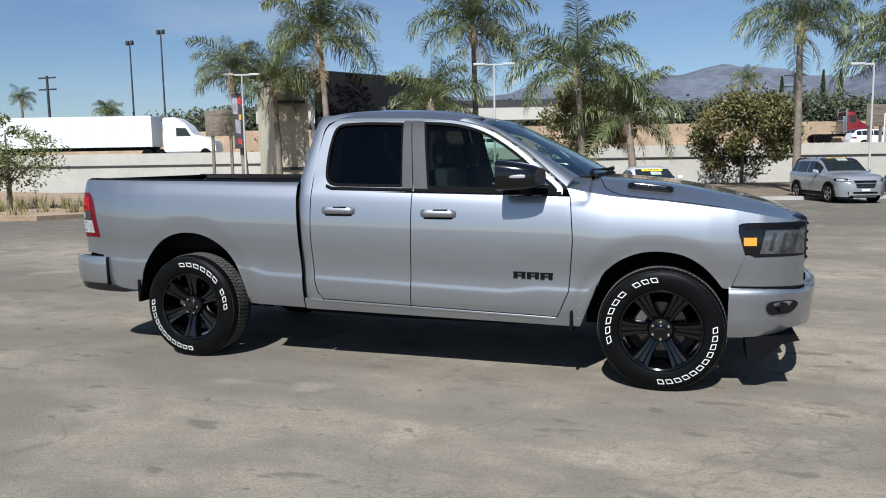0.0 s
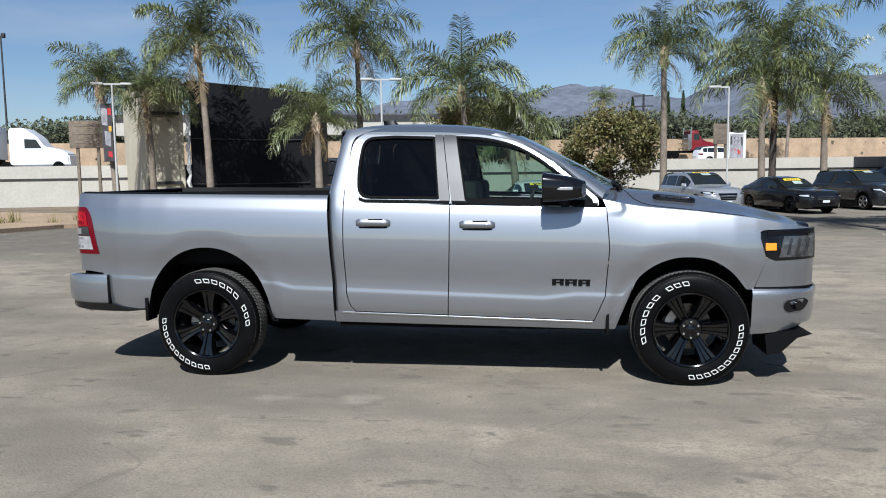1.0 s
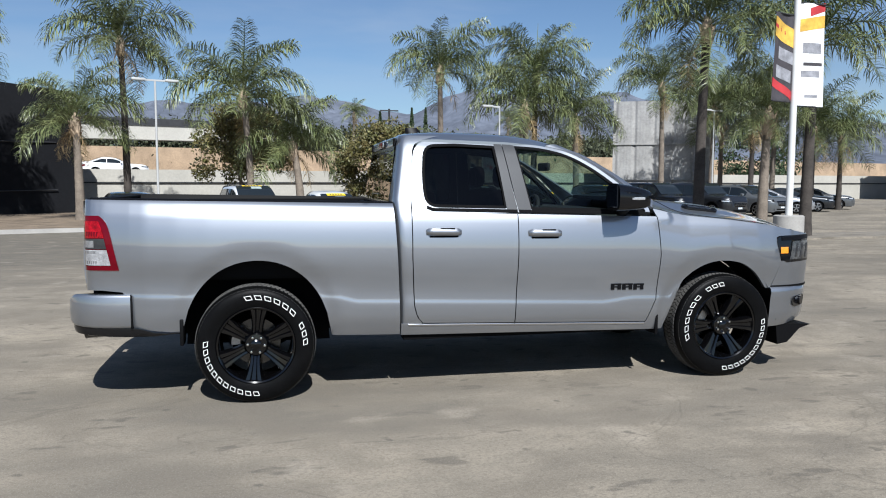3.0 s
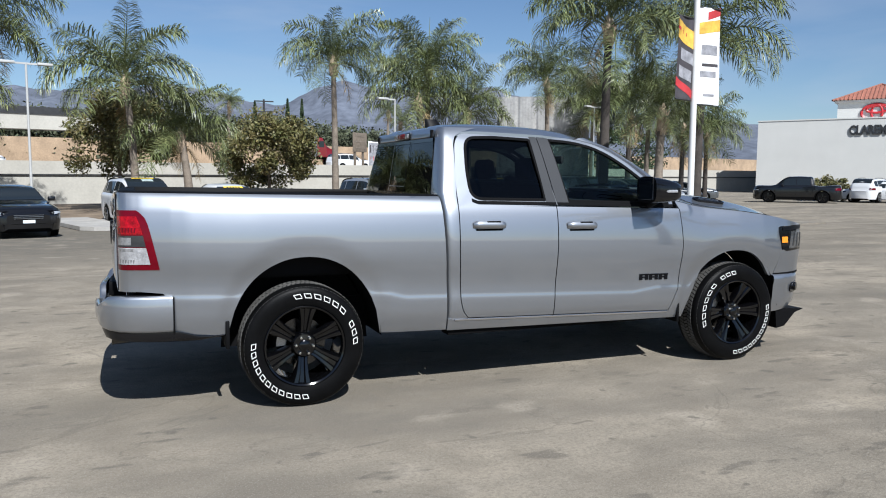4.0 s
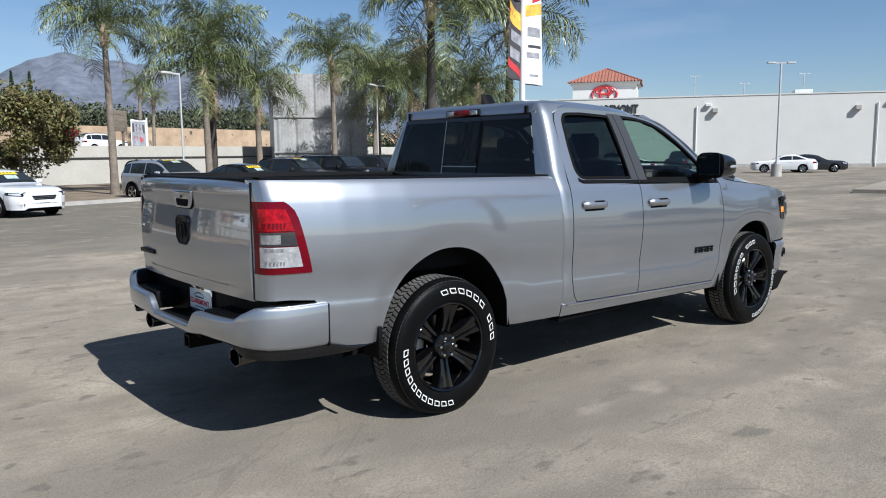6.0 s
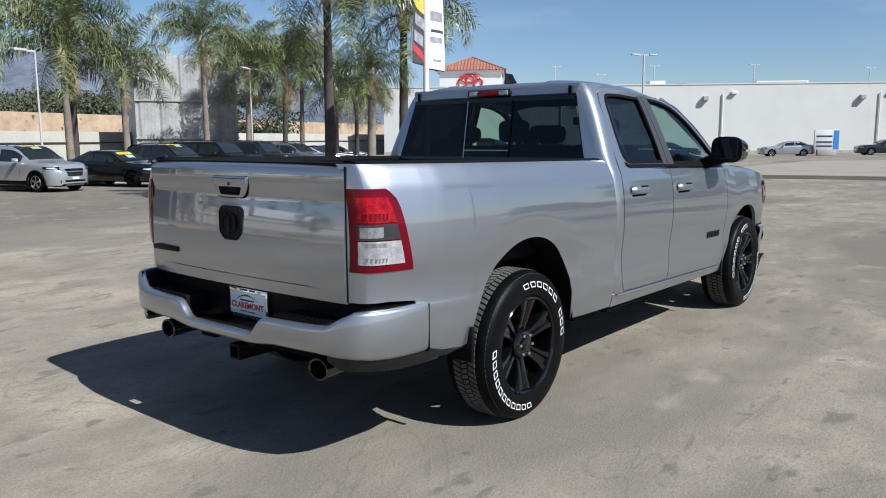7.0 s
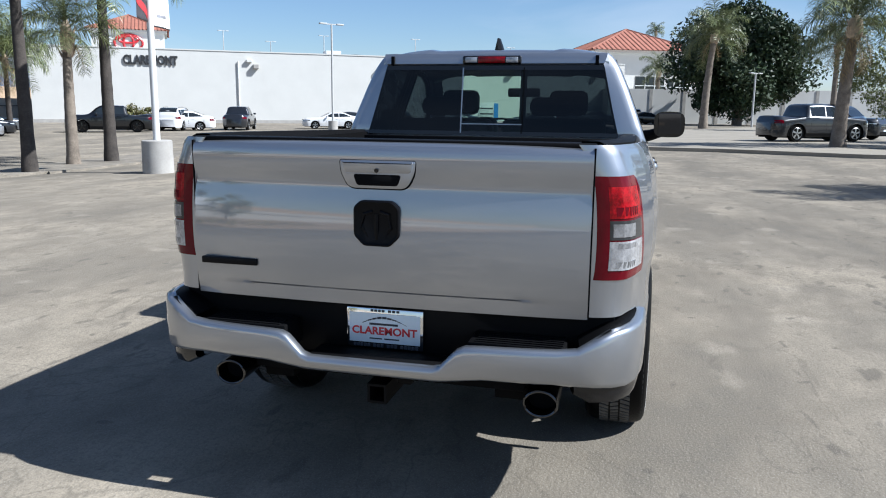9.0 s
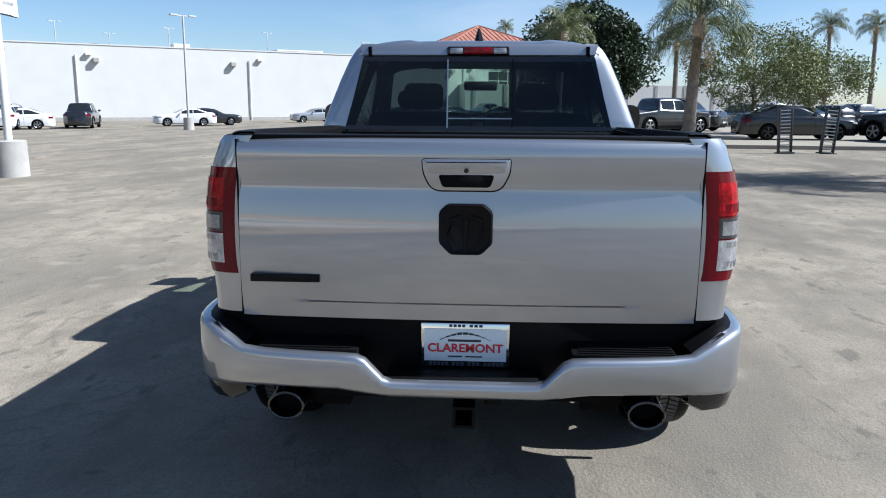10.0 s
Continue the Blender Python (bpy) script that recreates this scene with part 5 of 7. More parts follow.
# distance haze is painted into the mountain's blue-grey base colour
HAZED_ROCK = material("haze_tinted_mountain", (0.12, 0.133, 0.165), 1.0, vary=0.2, scale=0.005, fine=0.22, fine_scale=0.03, spec=0.0)
SCRUB = material("far_woods", (0.075, 0.085, 0.05), 0.95, vary=0.3, scale=0.1, island=0.35)
RED_PAINT = material("red_paint", (0.45, 0.02, 0.025), 0.35, 0, 0.5, vary=0.1, scale=2)
TRAILER_WHITE = material("white_trailer", (0.6364, 0.645, 0.6536), 0.4, vary=0.04, scale=0.5)

ROW = radians(17)          # the kerb and the row of parked cars run at this angle


def gz(x, y):
    """The lot falls a little away from the truck, towards the parked row and the hall."""
    t, u = min(max((y - 4) / 18, 0), 1), min(max((x - 26) / 20, 0), 1)
    return -0.32 * t * t * (3 - 2 * t) * (1 - 0.2 * u)


bm = bmesh.new()
ticks = [-3000, -600, -150] + list(range(-60, 61, 2)) + [150, 600, 3500]
add_grid(bm, [[(x, y, gz(x, y)) for x in ticks] for y in ticks])
bmesh.ops.recalc_face_normals(bm, faces=bm.faces)
tagged(part("ground", bm, ASPHALT), "worn grey-tan asphalt car park with stains and pale scuffs", "asphalt", kind="structure")

ROW_X, ROW_Y = Vector((math.cos(ROW), math.sin(ROW), 0)), Vector((-math.sin(ROW), math.cos(ROW), 0))
ROW_0 = Vector((0, 25.4, -0.32))


def at_row(u, v, z=0.0):
    """A place u along the kerb line and v behind it."""
    return ROW_0 + ROW_X * u + ROW_Y * v + Vector((0, 0, z))


def row_box(bm, u0, u1, v0, v1, z0, z1):
    vs = [bm.verts.new(at_row(u, v, z)) for u in (u0, u1) for v in (v0, v1) for z in (z0, z1)]
    for q in ((0, 1, 3, 2), (4, 6, 7, 5), (0, 4, 5, 1), (2, 3, 7, 6), (0, 2, 6, 4), (1, 5, 7, 3)):
        bm.faces.new([vs[i] for i in q])


def row_part(name, mat, label, category, *boxes):
    bm = bmesh.new()
    for b in boxes:
        row_box(bm, *b)
    bmesh.ops.recalc_face_normals(bm, faces=bm.faces)
    return tagged(part(name, bm, mat, smooth=False), label, category, kind="structure")


# planted strip behind the parked cars: kerb, mulch, then the freeway's retaining wall
row_part("kerb", CONCRETE, "pale concrete kerb along the planted strip", "kerb", (-60, 26, -0.15, 0.0, 0.0, 0.15))
row_part("planting_strip", DIRT, "dry brown mulch strip with palms", "planting strip", (-60, 26, 0.0, 16.0, 0.0, 0.13))
row_part("freeway_wall", WALL_CONC, "pale concrete retaining wall along the freeway", "wall", (-160, 120, 20.0, 20.6, 0.0, 2.55))
row_part("wall_rail", DARK_METAL, "dark pipe rail along the wall", "rail", (-160, 120, 19.90, 19.97, 1.70, 1.78))
row_part("freeway_deck", CONCRETE, "concrete freeway carriageway behind the wall", "road", (-300, 300, 20.6, 60, 0.0, 2.2))
row_part("freeway_bank", SANDY, "sandy bank and sound wall beyond the freeway", "bank", (-300, 300, 60, 61, 1.5, 5.6))
row_part("overpass", WALL_CONC, "concrete overpass parapet", "overpass", (-24, 14, 40, 41, 5.4, 6.6), (-24, 14, 41, 52, 5.9, 6.1))
row_part("overpass_rail", DARK_METAL, "dark overpass edge", "rail", (-24, 14, 39.9, 41, 6.6, 7.2))


# ---- plants ----
def frond_mesh(name, length, start, bend, mat, seed, n=76):
    """One feather leaf along +x that rises at an angle and arches over, with hanging leaflets."""
    rnd = random.Random(seed)
    bm = bmesh.new()
    pts = [Vector((0, 0, 0))]
    for i in range(1, 15):
        a = radians(start - bend * (i / 14) ** 1.25)
        pts.append(pts[-1] + Vector((math.cos(a), 0.02 * math.sin(i), math.sin(a))) * (length / 14))
    add_tube(bm, pts, [0.032 * (1 - 0.88 * i / 14) for i in range(15)], 4, False)
    for i in range(n):
        t = 0.12 + 0.88 * i / (n - 1)
        k = min(int(t * 14), 13)
        p = pts[k].lerp(pts[k + 1], t * 14 - k)
        d = (pts[k + 1] - pts[k]).normalized()
        up = Vector((-d.z, 0, d.x))
        size = length * 0.27 * (math.sin(math.pi * (0.12 + 0.80 * t)) ** 0.55)
        for s in (-1, 1):
            side = Vector((0, s, 0)) * rnd.uniform(0.5, 1.0) + d * rnd.uniform(0.35, 0.8) + up * (rnd.choice((0.55, 0.15, -0.4)) + rnd.uniform(-0.15, 0.15))
            side.normalize()
            q = p + side * size * rnd.uniform(0.38, 0.5)
            r = q + (side * 0.85 + Vector((0, 0, -0.40))) * size * rnd.uniform(0.26, 0.36)
            e = r + (side * 0.5 + Vector((0, 0, -0.8))) * size * rnd.uniform(0.2, 0.36)
            w = (d - Vector((0, 0, d.z * 0.5))) * rnd.uniform(0.016, 0.025)
            v = [bm.verts.new(x) for x in (p - w * 0.6, p + w * 0.6, q + w, q - w, r + w * 0.8, r - w * 0.8, e)]
            bm.faces.new((v[0], v[1], v[2], v[3]))
            bm.faces.new((v[3], v[2], v[4], v[5]))
            bm.faces.new((v[5], v[4], v[6]))
    o = part(name, bm, mat, smooth=False)
    me = o.data
    bpy.data.objects.remove(o)
    return me


FRONDS = [frond_mesh("frond", 3.1, a, b, FROND, s) for s, a, b in ((1, 82, 62), (2, 74, 88), (3, 64, 104), (4, 50, 112), (5, 32, 104), (6, 8, 84))]
DRY = [frond_mesh("frond", 1.9, a, b, DRY_FROND, s, 34) for s, a, b in ((7, -40, 50), (8, -62, 26))]


def palm(x, y, heart, lean=(0.0, 0.0), crown=1.0, seed=0, radius=0.16, count=22, dry=2, label="", bark=None):
    """A feather palm: ringed trunk, husk, arching leaves."""
    rnd = random.Random(seed)
    heart -= gz(x, y)
    t = thing("palm_tree", pose(x, y, gz(x, y)), label or "tall feather palm with grey ringed trunk in the planted strip", "palm tree", "palm trees")
    pts, rad = [], []
    for i in range(26):
        u = i / 25
        pts.append((lean[0] * u * u, lean[1] * u * u, heart * u))
        rad.append(radius * (1.25 - 0.5 * u + 0.25 * max(0, 0.12 - u) / 0.12) * (1.0 + 0.05 * (i % 2)))
    part("trunk", tube(pts, rad, 12), bark or TRUNK, t)
    top = Vector((lean[0], lean[1], heart))
    bm = bmesh.new()
    add_tube(bm, [top + Vector((0, 0, dz)) for dz in (-0.75, -0.55, -0.2, 0.1, 0.35)], [radius * 0.7, radius * 1.25, radius * 1.35, radius * 1.0, 0.03], 10)
    for k in range(16):
        a, z0 = rnd.uniform(0, 6.283), rnd.uniform(-0.75, -0.1)
        p = top + Vector((math.cos(a) * radius, math.sin(a) * radius, z0))
        add_tube(bm, [p, p + Vector((math.cos(a) * 0.12, math.sin(a) * 0.12, 0.28))], [0.05, 0.012], 4)
    part("husk", bm, HUSK, t, "brown leaf bases under the crown", smooth=False)
    for k in range(count):
        a = 2.399 * k + rnd.uniform(-0.25, 0.25)
        v = k / count
        src = FRONDS[min(5, int(v * 6))]
        o = new("frond", src)
        o.parent = t
        s = crown * rnd.uniform(0.74, 1.06)
        o.matrix_local = Matrix.Translation(top + Vector((0, 0, 0.12 - 0.3 * v))) @ Euler((0, 0, a)).to_matrix().to_4x4() @ Euler((rnd.uniform(-0.35, 0.35), radians(rnd.uniform(-9, 9)), 0)).to_matrix().to_4x4() @ Matrix.Diagonal((s, s, s, 1))
    part("spear_leaf", tube([top + Vector((0, 0, 0.1)), top + Vector((0.02, 0.03, 1.0 * crown)), top + Vector((0.07, 0.02, 2.3 * crown))], [0.035, 0.028, 0.008], 5), FROND, t, "unopened upright leaf")
    for k in range(dry):
        o = new("frond", DRY[k % 2])
        o.parent = t
        tagged(o, "dry brown hanging leaf")
        s = crown * rnd.uniform(0.7, 1.0)
        o.matrix_local = Matrix.Translation(top + Vector((0, 0, -0.25))) @ Euler((0, 0, rnd.uniform(0, 6.28))).to_matrix().to_4x4() @ Matrix.Diagonal((s, s, s, 1))
    return t


# foot x, y, height of the heart, lean, crown, dry leaves
PALMS = [
    (-18.6, 29.2, 6.15, (-0.9, 0.4), 0.9, 3), (-17.6, 31.0, 5.75, (-0.15, 0.0), 1.15, 2), (-13.2, 28.2, 7.55, (-0.55, 0.4), 1.3, 2), (-8.3, 29.7, 4.15, (-0.1, 0.1), 1.02, 4),
    (-6.75, 32.1, 8.0, (-0.15, 0.1), 1.3, 3), (-1.0, 29.7, 5.4, (-0.3, 0.0), 1.3, 1), (1.25, 30.4, 3.2, (-0.35, 0.1), 1.05, 3), (8.3, 31.7, 7.1, (-0.05, 0.1), 1.12, 1),
    (12.9, 31.9, 5.45, (-0.1, 0.0), 1.2, 3), (13.75, 33.2, 7.3, (0.1, 0.0), 1.15, 2), (15.9, 32.4, 4.9, (-0.1, 0.0), 1.0, 3), (23.0, 36.3, 7.3, (-0.1, 0.0), 1.2, 2),
    (28.2, 39.3, 6.4, (0.1, 0), 1.3, 8), (30.4, 38.2, 6.0, (0.1, 0), 1.3, 8), (32.4, 38.8, 7.2, (0.2, 0), 1.25, 6), (34.0, 37.0, 4.9, (0.1, 0), 1.3, 6), (36.6, 37.6, 4.4, (0, 0), 1.2, 4), (31.2, 43.0, 6.6, (0, 0), 1.3, 3),
]
for i, (x, y, h, lean, c, dry) in enumerate(PALMS):
    palm(x, y, h, lean, c, seed=20 + i, radius=0.15 if h > 4.3 else 0.17, dry=dry, bark=TRUNK_DARK if i in (4, 9, 13, 15, 16) else TRUNK)
# island by the banner pole
palm(12.1, 13.75, 6.05, (0.25, 0.25), 1.05, 51, 0.135, dry=1, label="tall feather palm with dark trunk on the island", bark=TRUNK_DARK)
palm(15.0, 14.9, 3.6, (0.1, 0.0), 0.6, 52, 0.14, 18, label="short young palm on the island")
palm(16.4, 14.7, 5.9, (0.3, 0.2), 1.05, 53, 0.15, dry=1, label="tall feather palm on the island", bark=TRUNK_DARK)
# far right of the lot
palm(71.0, -6.6, 8.3, (0.2, -0.5), 1.4, 61, 0.3, label="tall palm at the dealership forecourt")
palm(101.2, -3.0, 6.6, (0.0, 0.0), 1.05, 64, 0.25, label="palm before the showroom windows")
palm(31.2, -8.95, 5.15, (0.0, -0.2), 1.15, 62, 0.24, dry=6, label="palm with dark fibrous crown on the far island")
palm(59.6, -14.9, 6.5, (0.3, 0), 0.95, 63, 0.2)
# unseen palm out of view, added for the shadow it throws on the lot
palm(12.6, -13.4, 6.0, (0.0, 0.2), 1.0, 65, 0.16)


def leaf_crown(name, center, radii, count, size, mat, parent, seed, clumps=26, label=""):
    """Many small leaves in uneven clumps, with gaps between them."""
    rnd = random.Random(seed)
    bm = bmesh.new()
    cs = []
    for _ in range(clumps):
        while True:
            p = Vector([rnd.uniform(-1, 1) for _ in range(3)])
            if 0.25 < p.length < 1:
                break
        cs.append((Vector((p.x * radii[0], p.y * radii[1], p.z * radii[2])), rnd.uniform(0.18, 0.42)))
    for k in range(count):
        c, r = cs[k % clumps]
        d = Vector([rnd.gauss(0, 1) for _ in range(3)]).normalized() * (rnd.random() ** 0.45)
        p = Vector(center) + c + Vector((d.x * radii[0], d.y * radii[1], d.z * radii[2])) * r
        a = Vector([rnd.gauss(0, 1) for _ in range(3)]).normalized()
        b = a.cross(Vector([rnd.gauss(0, 1) for _ in range(3)])).normalized()
        s = size * rnd.uniform(0.6, 1.3)
        bm.faces.new([bm.verts.new(q) for q in (p - a * s, p + b * s * 0.45, p + a * s, p - b * s * 0.45)])
    return part(name, bm, mat, parent, label, smooth=False)


def broad_tree(x, y, height, spread, seed, mat, count=3800, size=0.09, trunk=0.09, label="", base=0.3, clumps=34):
    rnd = random.Random(seed)
    height -= gz(x, y)
    t = thing("tree", pose(x, y, gz(x, y)), label, "tree", "broad-leaved trees")
    bm = bmesh.new()
    add_tube(bm, [(0, 0, 0), (0.03, 0, height * 0.25), (0, 0.04, height * 0.5), (0.05, 0, height * 0.85)], [trunk * 1.3, trunk, trunk * 0.75, trunk * 0.2], 8)
    for k in range(9):
        a = k * 2.4
        z0 = height * rnd.uniform(0.28, 0.55)
        add_tube(bm, [(0, 0, z0), (math.cos(a) * spread * 0.35, math.sin(a) * spread * 0.35, z0 + height * 0.16), (math.cos(a) * spread * 0.75, math.sin(a) * spread * 0.75, z0 + height * 0.27)], [trunk * 0.45, trunk * 0.3, trunk * 0.1], 5)
    part("trunk", bm, BARK, t)
    leaf_crown("crown", (0, 0, height * (0.5 + base / 2)), (spread, spread, height * (0.5 - base / 2)), count, size, mat, t, seed, clumps)
    return t


broad_tree(-1.75, 35.4, 5.75, 2.35, 5, LEAF, 15000, 0.105, base=0.20, label="round dusty green tree with small leaves in the strip")
broad_tree(6.6, 41.8, 5.7, 2.75, 6, LEAF, 17000, 0.115, base=0.12, label="round dusty green tree with browning leaves")
broad_tree(-20.6, 16.2, 3.3, 1.7, 7, LEAF_OLIVE, 4500, 0.07, label="small grey-green tree by the dry verge")
broad_tree(91.0, -11.8, 12.9, 6.6, 8, LEAF_DARK, 42000, 0.27, 0.45, "large dark evergreen tree by the showroom", 0.12, 70)
broad_tree(32.8, -12.2, 5.3, 2.8, 9, LEAF_OLIVE, 20000, 0.065, 0.07, "open green tree at the lot's edge", 0.25, 70)
broad_tree(37.4, -16.6, 4.9, 2.4, 10, LEAF_OLIVE, 14000, 0.075, 0.08, "open green tree at the lot's edge", 0.25, 60)
broad_tree(52.0, 68.0, 7.0, 4.5, 11, LEAF_DARK, 5000, 0.2, 0.2, "dark green tree beyond the palms", 0.1)


# ---- poles ----
def light_pole(x, y, h, arms, foot=0.0, yaw=0.0, r=0.055, label="white steel car park light pole"):
    h -= gz(x, y)
    t = thing("light_pole", pose(x, y, gz(x, y), 0, 0, yaw), label, "light pole", "car park lights")
    part("pole", tube([(0, 0, foot), (0, 0, h)], [r, r * 0.75], 10), POLE_GREY, t)
    if foot:
        part("footing", tube([(0, 0, 0), (0, 0, foot)], [0.36, 0.34], 20), CONCRETE, t, "round concrete footing")
    for s in arms:
        part("arm", box(min(0, s * 0.45), max(0, s * 0.45), -0.03, 0.03, h - 0.05, h + 0.02), POLE_GREY, t)
        part("lamp_head", box(min(s * 0.4, s * 0.95), max(s * 0.4, s * 0.95), -0.13, 0.13, h - 0.05, h + 0.05, 0.02), POLE_GREY, t)
    return t


light_pole(-18.2, 28.6, 6.0, (-1, 1), yaw=20)
light_pole(-4.86, 28.4, 5.8, (-1, 1), yaw=17)
light_pole(10.9, 30.1, 5.2, (-1, ), yaw=10, r=0.05)
light_pole(27.3, 37.7, 6.05, (-1, 1), yaw=20)
light_pole(48.8, 20.8, 7.42, (-1, 1), 0.85, -40, 0.085, "tall grey light pole on a concrete footing")
light_pole(75.6, -11.4, 5.2, (-1, 1), 0, -40, 0.1, "white light pole by the showroom forecourt")
for x, y, h in ((113.0, 66.5, 13.9), (120.9, 52.0, 13.6), (130.6, 38.6, 13.7), (134.3, 22.0, 12.4), (119.0, 61.0, 12.6)):
    light_pole(x, y, h, (-1, 1), 0, -40, 0.09, "thin far light pole behind the hall")
# banner pole on its round footing
bp = thing("banner_pole", pose(12.68, 10.5, gz(12.68, 10.5)), "white pole with two tall printed dealer banners on a round footing", "banner pole")
part("footing", tube([(0, 0, 0), (0, 0, 0.78), (0, 0, 0.8)], [0.37, 0.36, 0.33], 28), CONCRETE, bp, "white round concrete footing")
part("pole", tube([(0, 0, 0.8), (0, 0, 7.2)], [0.085, 0.075], 14), WHITE_METAL, bp)
BANNER_W = material("white_banner_cloth", (0.76, 0.76, 0.75), 0.7, vary=0.05, scale=2)
BANNER_Y = material("yellow_banner_print", (0.62, 0.38, 0.06), 0.7, vary=0.35, scale=3)
BANNER_R = material("red_banner_print", (0.42, 0.035, 0.04), 0.7, vary=0.15, scale=3)
BANNER_G = material("grey_banner_print", (0.25, 0.25, 0.27), 0.7, vary=0.35, scale=5)
BANNER_K = material("dark_banner_print", (0.05, 0.045, 0.05), 0.7, vary=0.3, scale=4)


def banner(parent, m, w, z0, z1, blocks, cloth):
    """A cloth banner with a slight wave; blocks of colour stand for its print."""
    bm = bmesh.new()
    add_grid(bm, [[(w * u, 0.03 * math.sin(5 * u + 3 * v), z0 + (z1 - z0) * v) for u in [k / 6 for k in range(7)]] for v in [k / 12 for k in range(13)]])
    bmesh.ops.transform(bm, matrix=m, verts=bm.verts)
    b = part("banner", bm, cloth, parent, "printed cloth banner")
    for (u0, u1, v0, v1, slant, mat) in blocks:
        for side in (-1, 1):
            bm = bmesh.new()
            rows = []
            for i in range(7):
                v = v0 + (v1 - v0) * i / 6
                rows.append([(w * u, 0.03 * math.sin(5 * u + 3 * (v + slant * u)) + side * 0.006, z0 + (z1 - z0) * (v + slant * u)) for u in [u0 + (u1 - u0) * k / 5 for k in range(6)]])
            add_grid(bm, rows)
            bmesh.ops.transform(bm, matrix=m, verts=bm.verts)
            part("banner_print", bm, mat, b)
    for z in (z0, z1):
        part("banner_arm", tube([m @ Vector((0, 0, z)), m @ Vector((w, 0, z))], 0.02, 6), DARK_METAL, parent)


banner(bp, pose(0.08, -0.03, 0, 0, 0, 7), 0.78, 3.5, 6.0, ((0.0, 1.0, 0.72, 0.84, 0.06, BANNER_Y), (0.35, 1.0, 0.84, 0.92, 0.1, BANNER_R), (0.15, 0.85, 0.52, 0.62, 0.0, BANNER_G), (0.2, 0.9, 0.40, 0.43, 0.0, BANNER_K), (0.12, 0.8, 0.29, 0.35, 0.0, BANNER_G), (0.3, 0.75, 0.09, 0.115, 0.0, BANNER_G)), BANNER_W)
banner(bp, pose(-0.08, 0.03, 0, 0, 0, 200), 0.72, 3.6, 5.7, ((0.0, 1.0, 0.02, 0.12, 0.15, BANNER_R), (0.1, 0.8, 0.2, 0.34, 0.1, BANNER_G), (0.0, 0.7, 0.42, 0.56, 0.1, BANNER_G), (0.0, 1.0, 0.62, 0.84, 0.12, BANNER_Y), (0.3, 1.0, 0.72, 0.76, 0.12, BANNER_R)), BANNER_K)
# banner on the first lot pole
lb = thing("lot_banner", pose(-18.2, 28.6, 0) @ Matrix.Diagonal((1.25, 1.25, 1.2, 1)), "dark faded banner on a light pole", "banner")
banner(lb, pose(-0.06, 0, 0, 0, 0, 160), 0.62, 1.9, 4.2, ((0.1, 0.5, 0.06, 0.16, 0.05, BANNER_R), (0.15, 0.8, 0.25, 0.5, 0.05, BANNER_G), (0.05, 0.4, 0.52, 0.62, 0.0, BANNER_Y), (0.05, 0.45, 0.80, 0.92, 0.05, BANNER_R), (0.5, 0.95, 0.6, 0.9, 0.05, BANNER_G)), BANNER_K)
rl = thing("lot_banner", pose(17.3, 52.7, -0.32) @ Matrix.Diagonal((1.45, 1.45, 1.4, 1)), "red and white flag banner on a short white pole", "banner")
part("pole", tube([(0, 0, 0), (0, 0, 3.3)], 0.05, 8), WHITE_METAL, rl)
banner(rl, pose(-0.04, 0, 0, 0, 0, 180), 0.75, 1.3, 3.2, ((0.05, 0.95, 0.28, 0.95, 0.0, BANNER_G), (0.2, 0.9, 0.36, 0.5, 0.1, BANNER_R), (0.1, 0.9, 0.62, 0.85, 0.05, BANNER_K), (0.1, 0.9, 0.08, 0.18, 0.1, BANNER_R)), BANNER_W)


# ---- islands ----
bs2 = thing("back_of_sign", pose(16.2, 55.6, -0.32, 0, 0, 38) @ Matrix.Diagonal((1.12, 1.12, 1.12, 1)), "brown board on two wooden posts by the freeway wall", "sign")
for x in (-0.5, 0.5):
    part("post", box(x - 0.07, x + 0.07, -0.07, 0.07, 0, 4.2), BARK, bs2)
part("board", box(-0.85, 0.85, -0.12, -0.06, 3.3, 4.7, 0.02), BARK, bs2)
for z in (3.55, 4.0, 4.4):
    part("board_print", box(-0.6, 0.6, -0.135, -0.118, z, z + 0.12), TRUNK, bs2, smooth=False)
copy_thing(bs2, pose(-20.9, 30.6, -0.32, 0, 0, 17) @ Matrix.Diagonal((0.9, 0.9, 0.9, 1)))


def island(name, pts, mat, label, high=0.14):
    bm = bmesh.new()
    lo, hi = [bm.verts.new((x, y, -0.3)) for x, y in pts], [bm.verts.new((x, y, high + gz(x, y))) for x, y in pts]
    bm.faces.new(hi)
    for k in range(len(pts)):
        bm.faces.new((lo[k], lo[(k + 1) % len(pts)], hi[(k + 1) % len(pts)], hi[k]))
    bmesh.ops.recalc_face_normals(bm, faces=bm.faces)
    return tagged(part(name, bm, mat, smooth=False), label, "island", kind="structure")


def oval(cx, cy, a, b, yaw, n=28):
    c, s = math.cos(radians(yaw)), math.sin(radians(yaw))
    return [(cx + a * math.cos(t) * c - b * math.sin(t) * s, cy + a * math.cos(t) * s + b * math.sin(t) * c) for t in [2 * math.pi * k / n for k in range(n)]]


island("dry_verge", [(-90, -4), (-40, 5), (-16.2, 11.4), (-15.2, 12.2), (-14.8, 14), (-14.4, 18.6), (-13.2, 20.0), (-10.8, 20.6), (-9.6, 23.5), (-40, 34), (-90, 30)], SANDY, "dry sandy verge with weeds beside the lot")
APRON = material("pale_apron_concrete", (0.25, 0.222, 0.178), 0.85, vary=0.12, scale=0.5, fine=0.1, fine_scale=20)
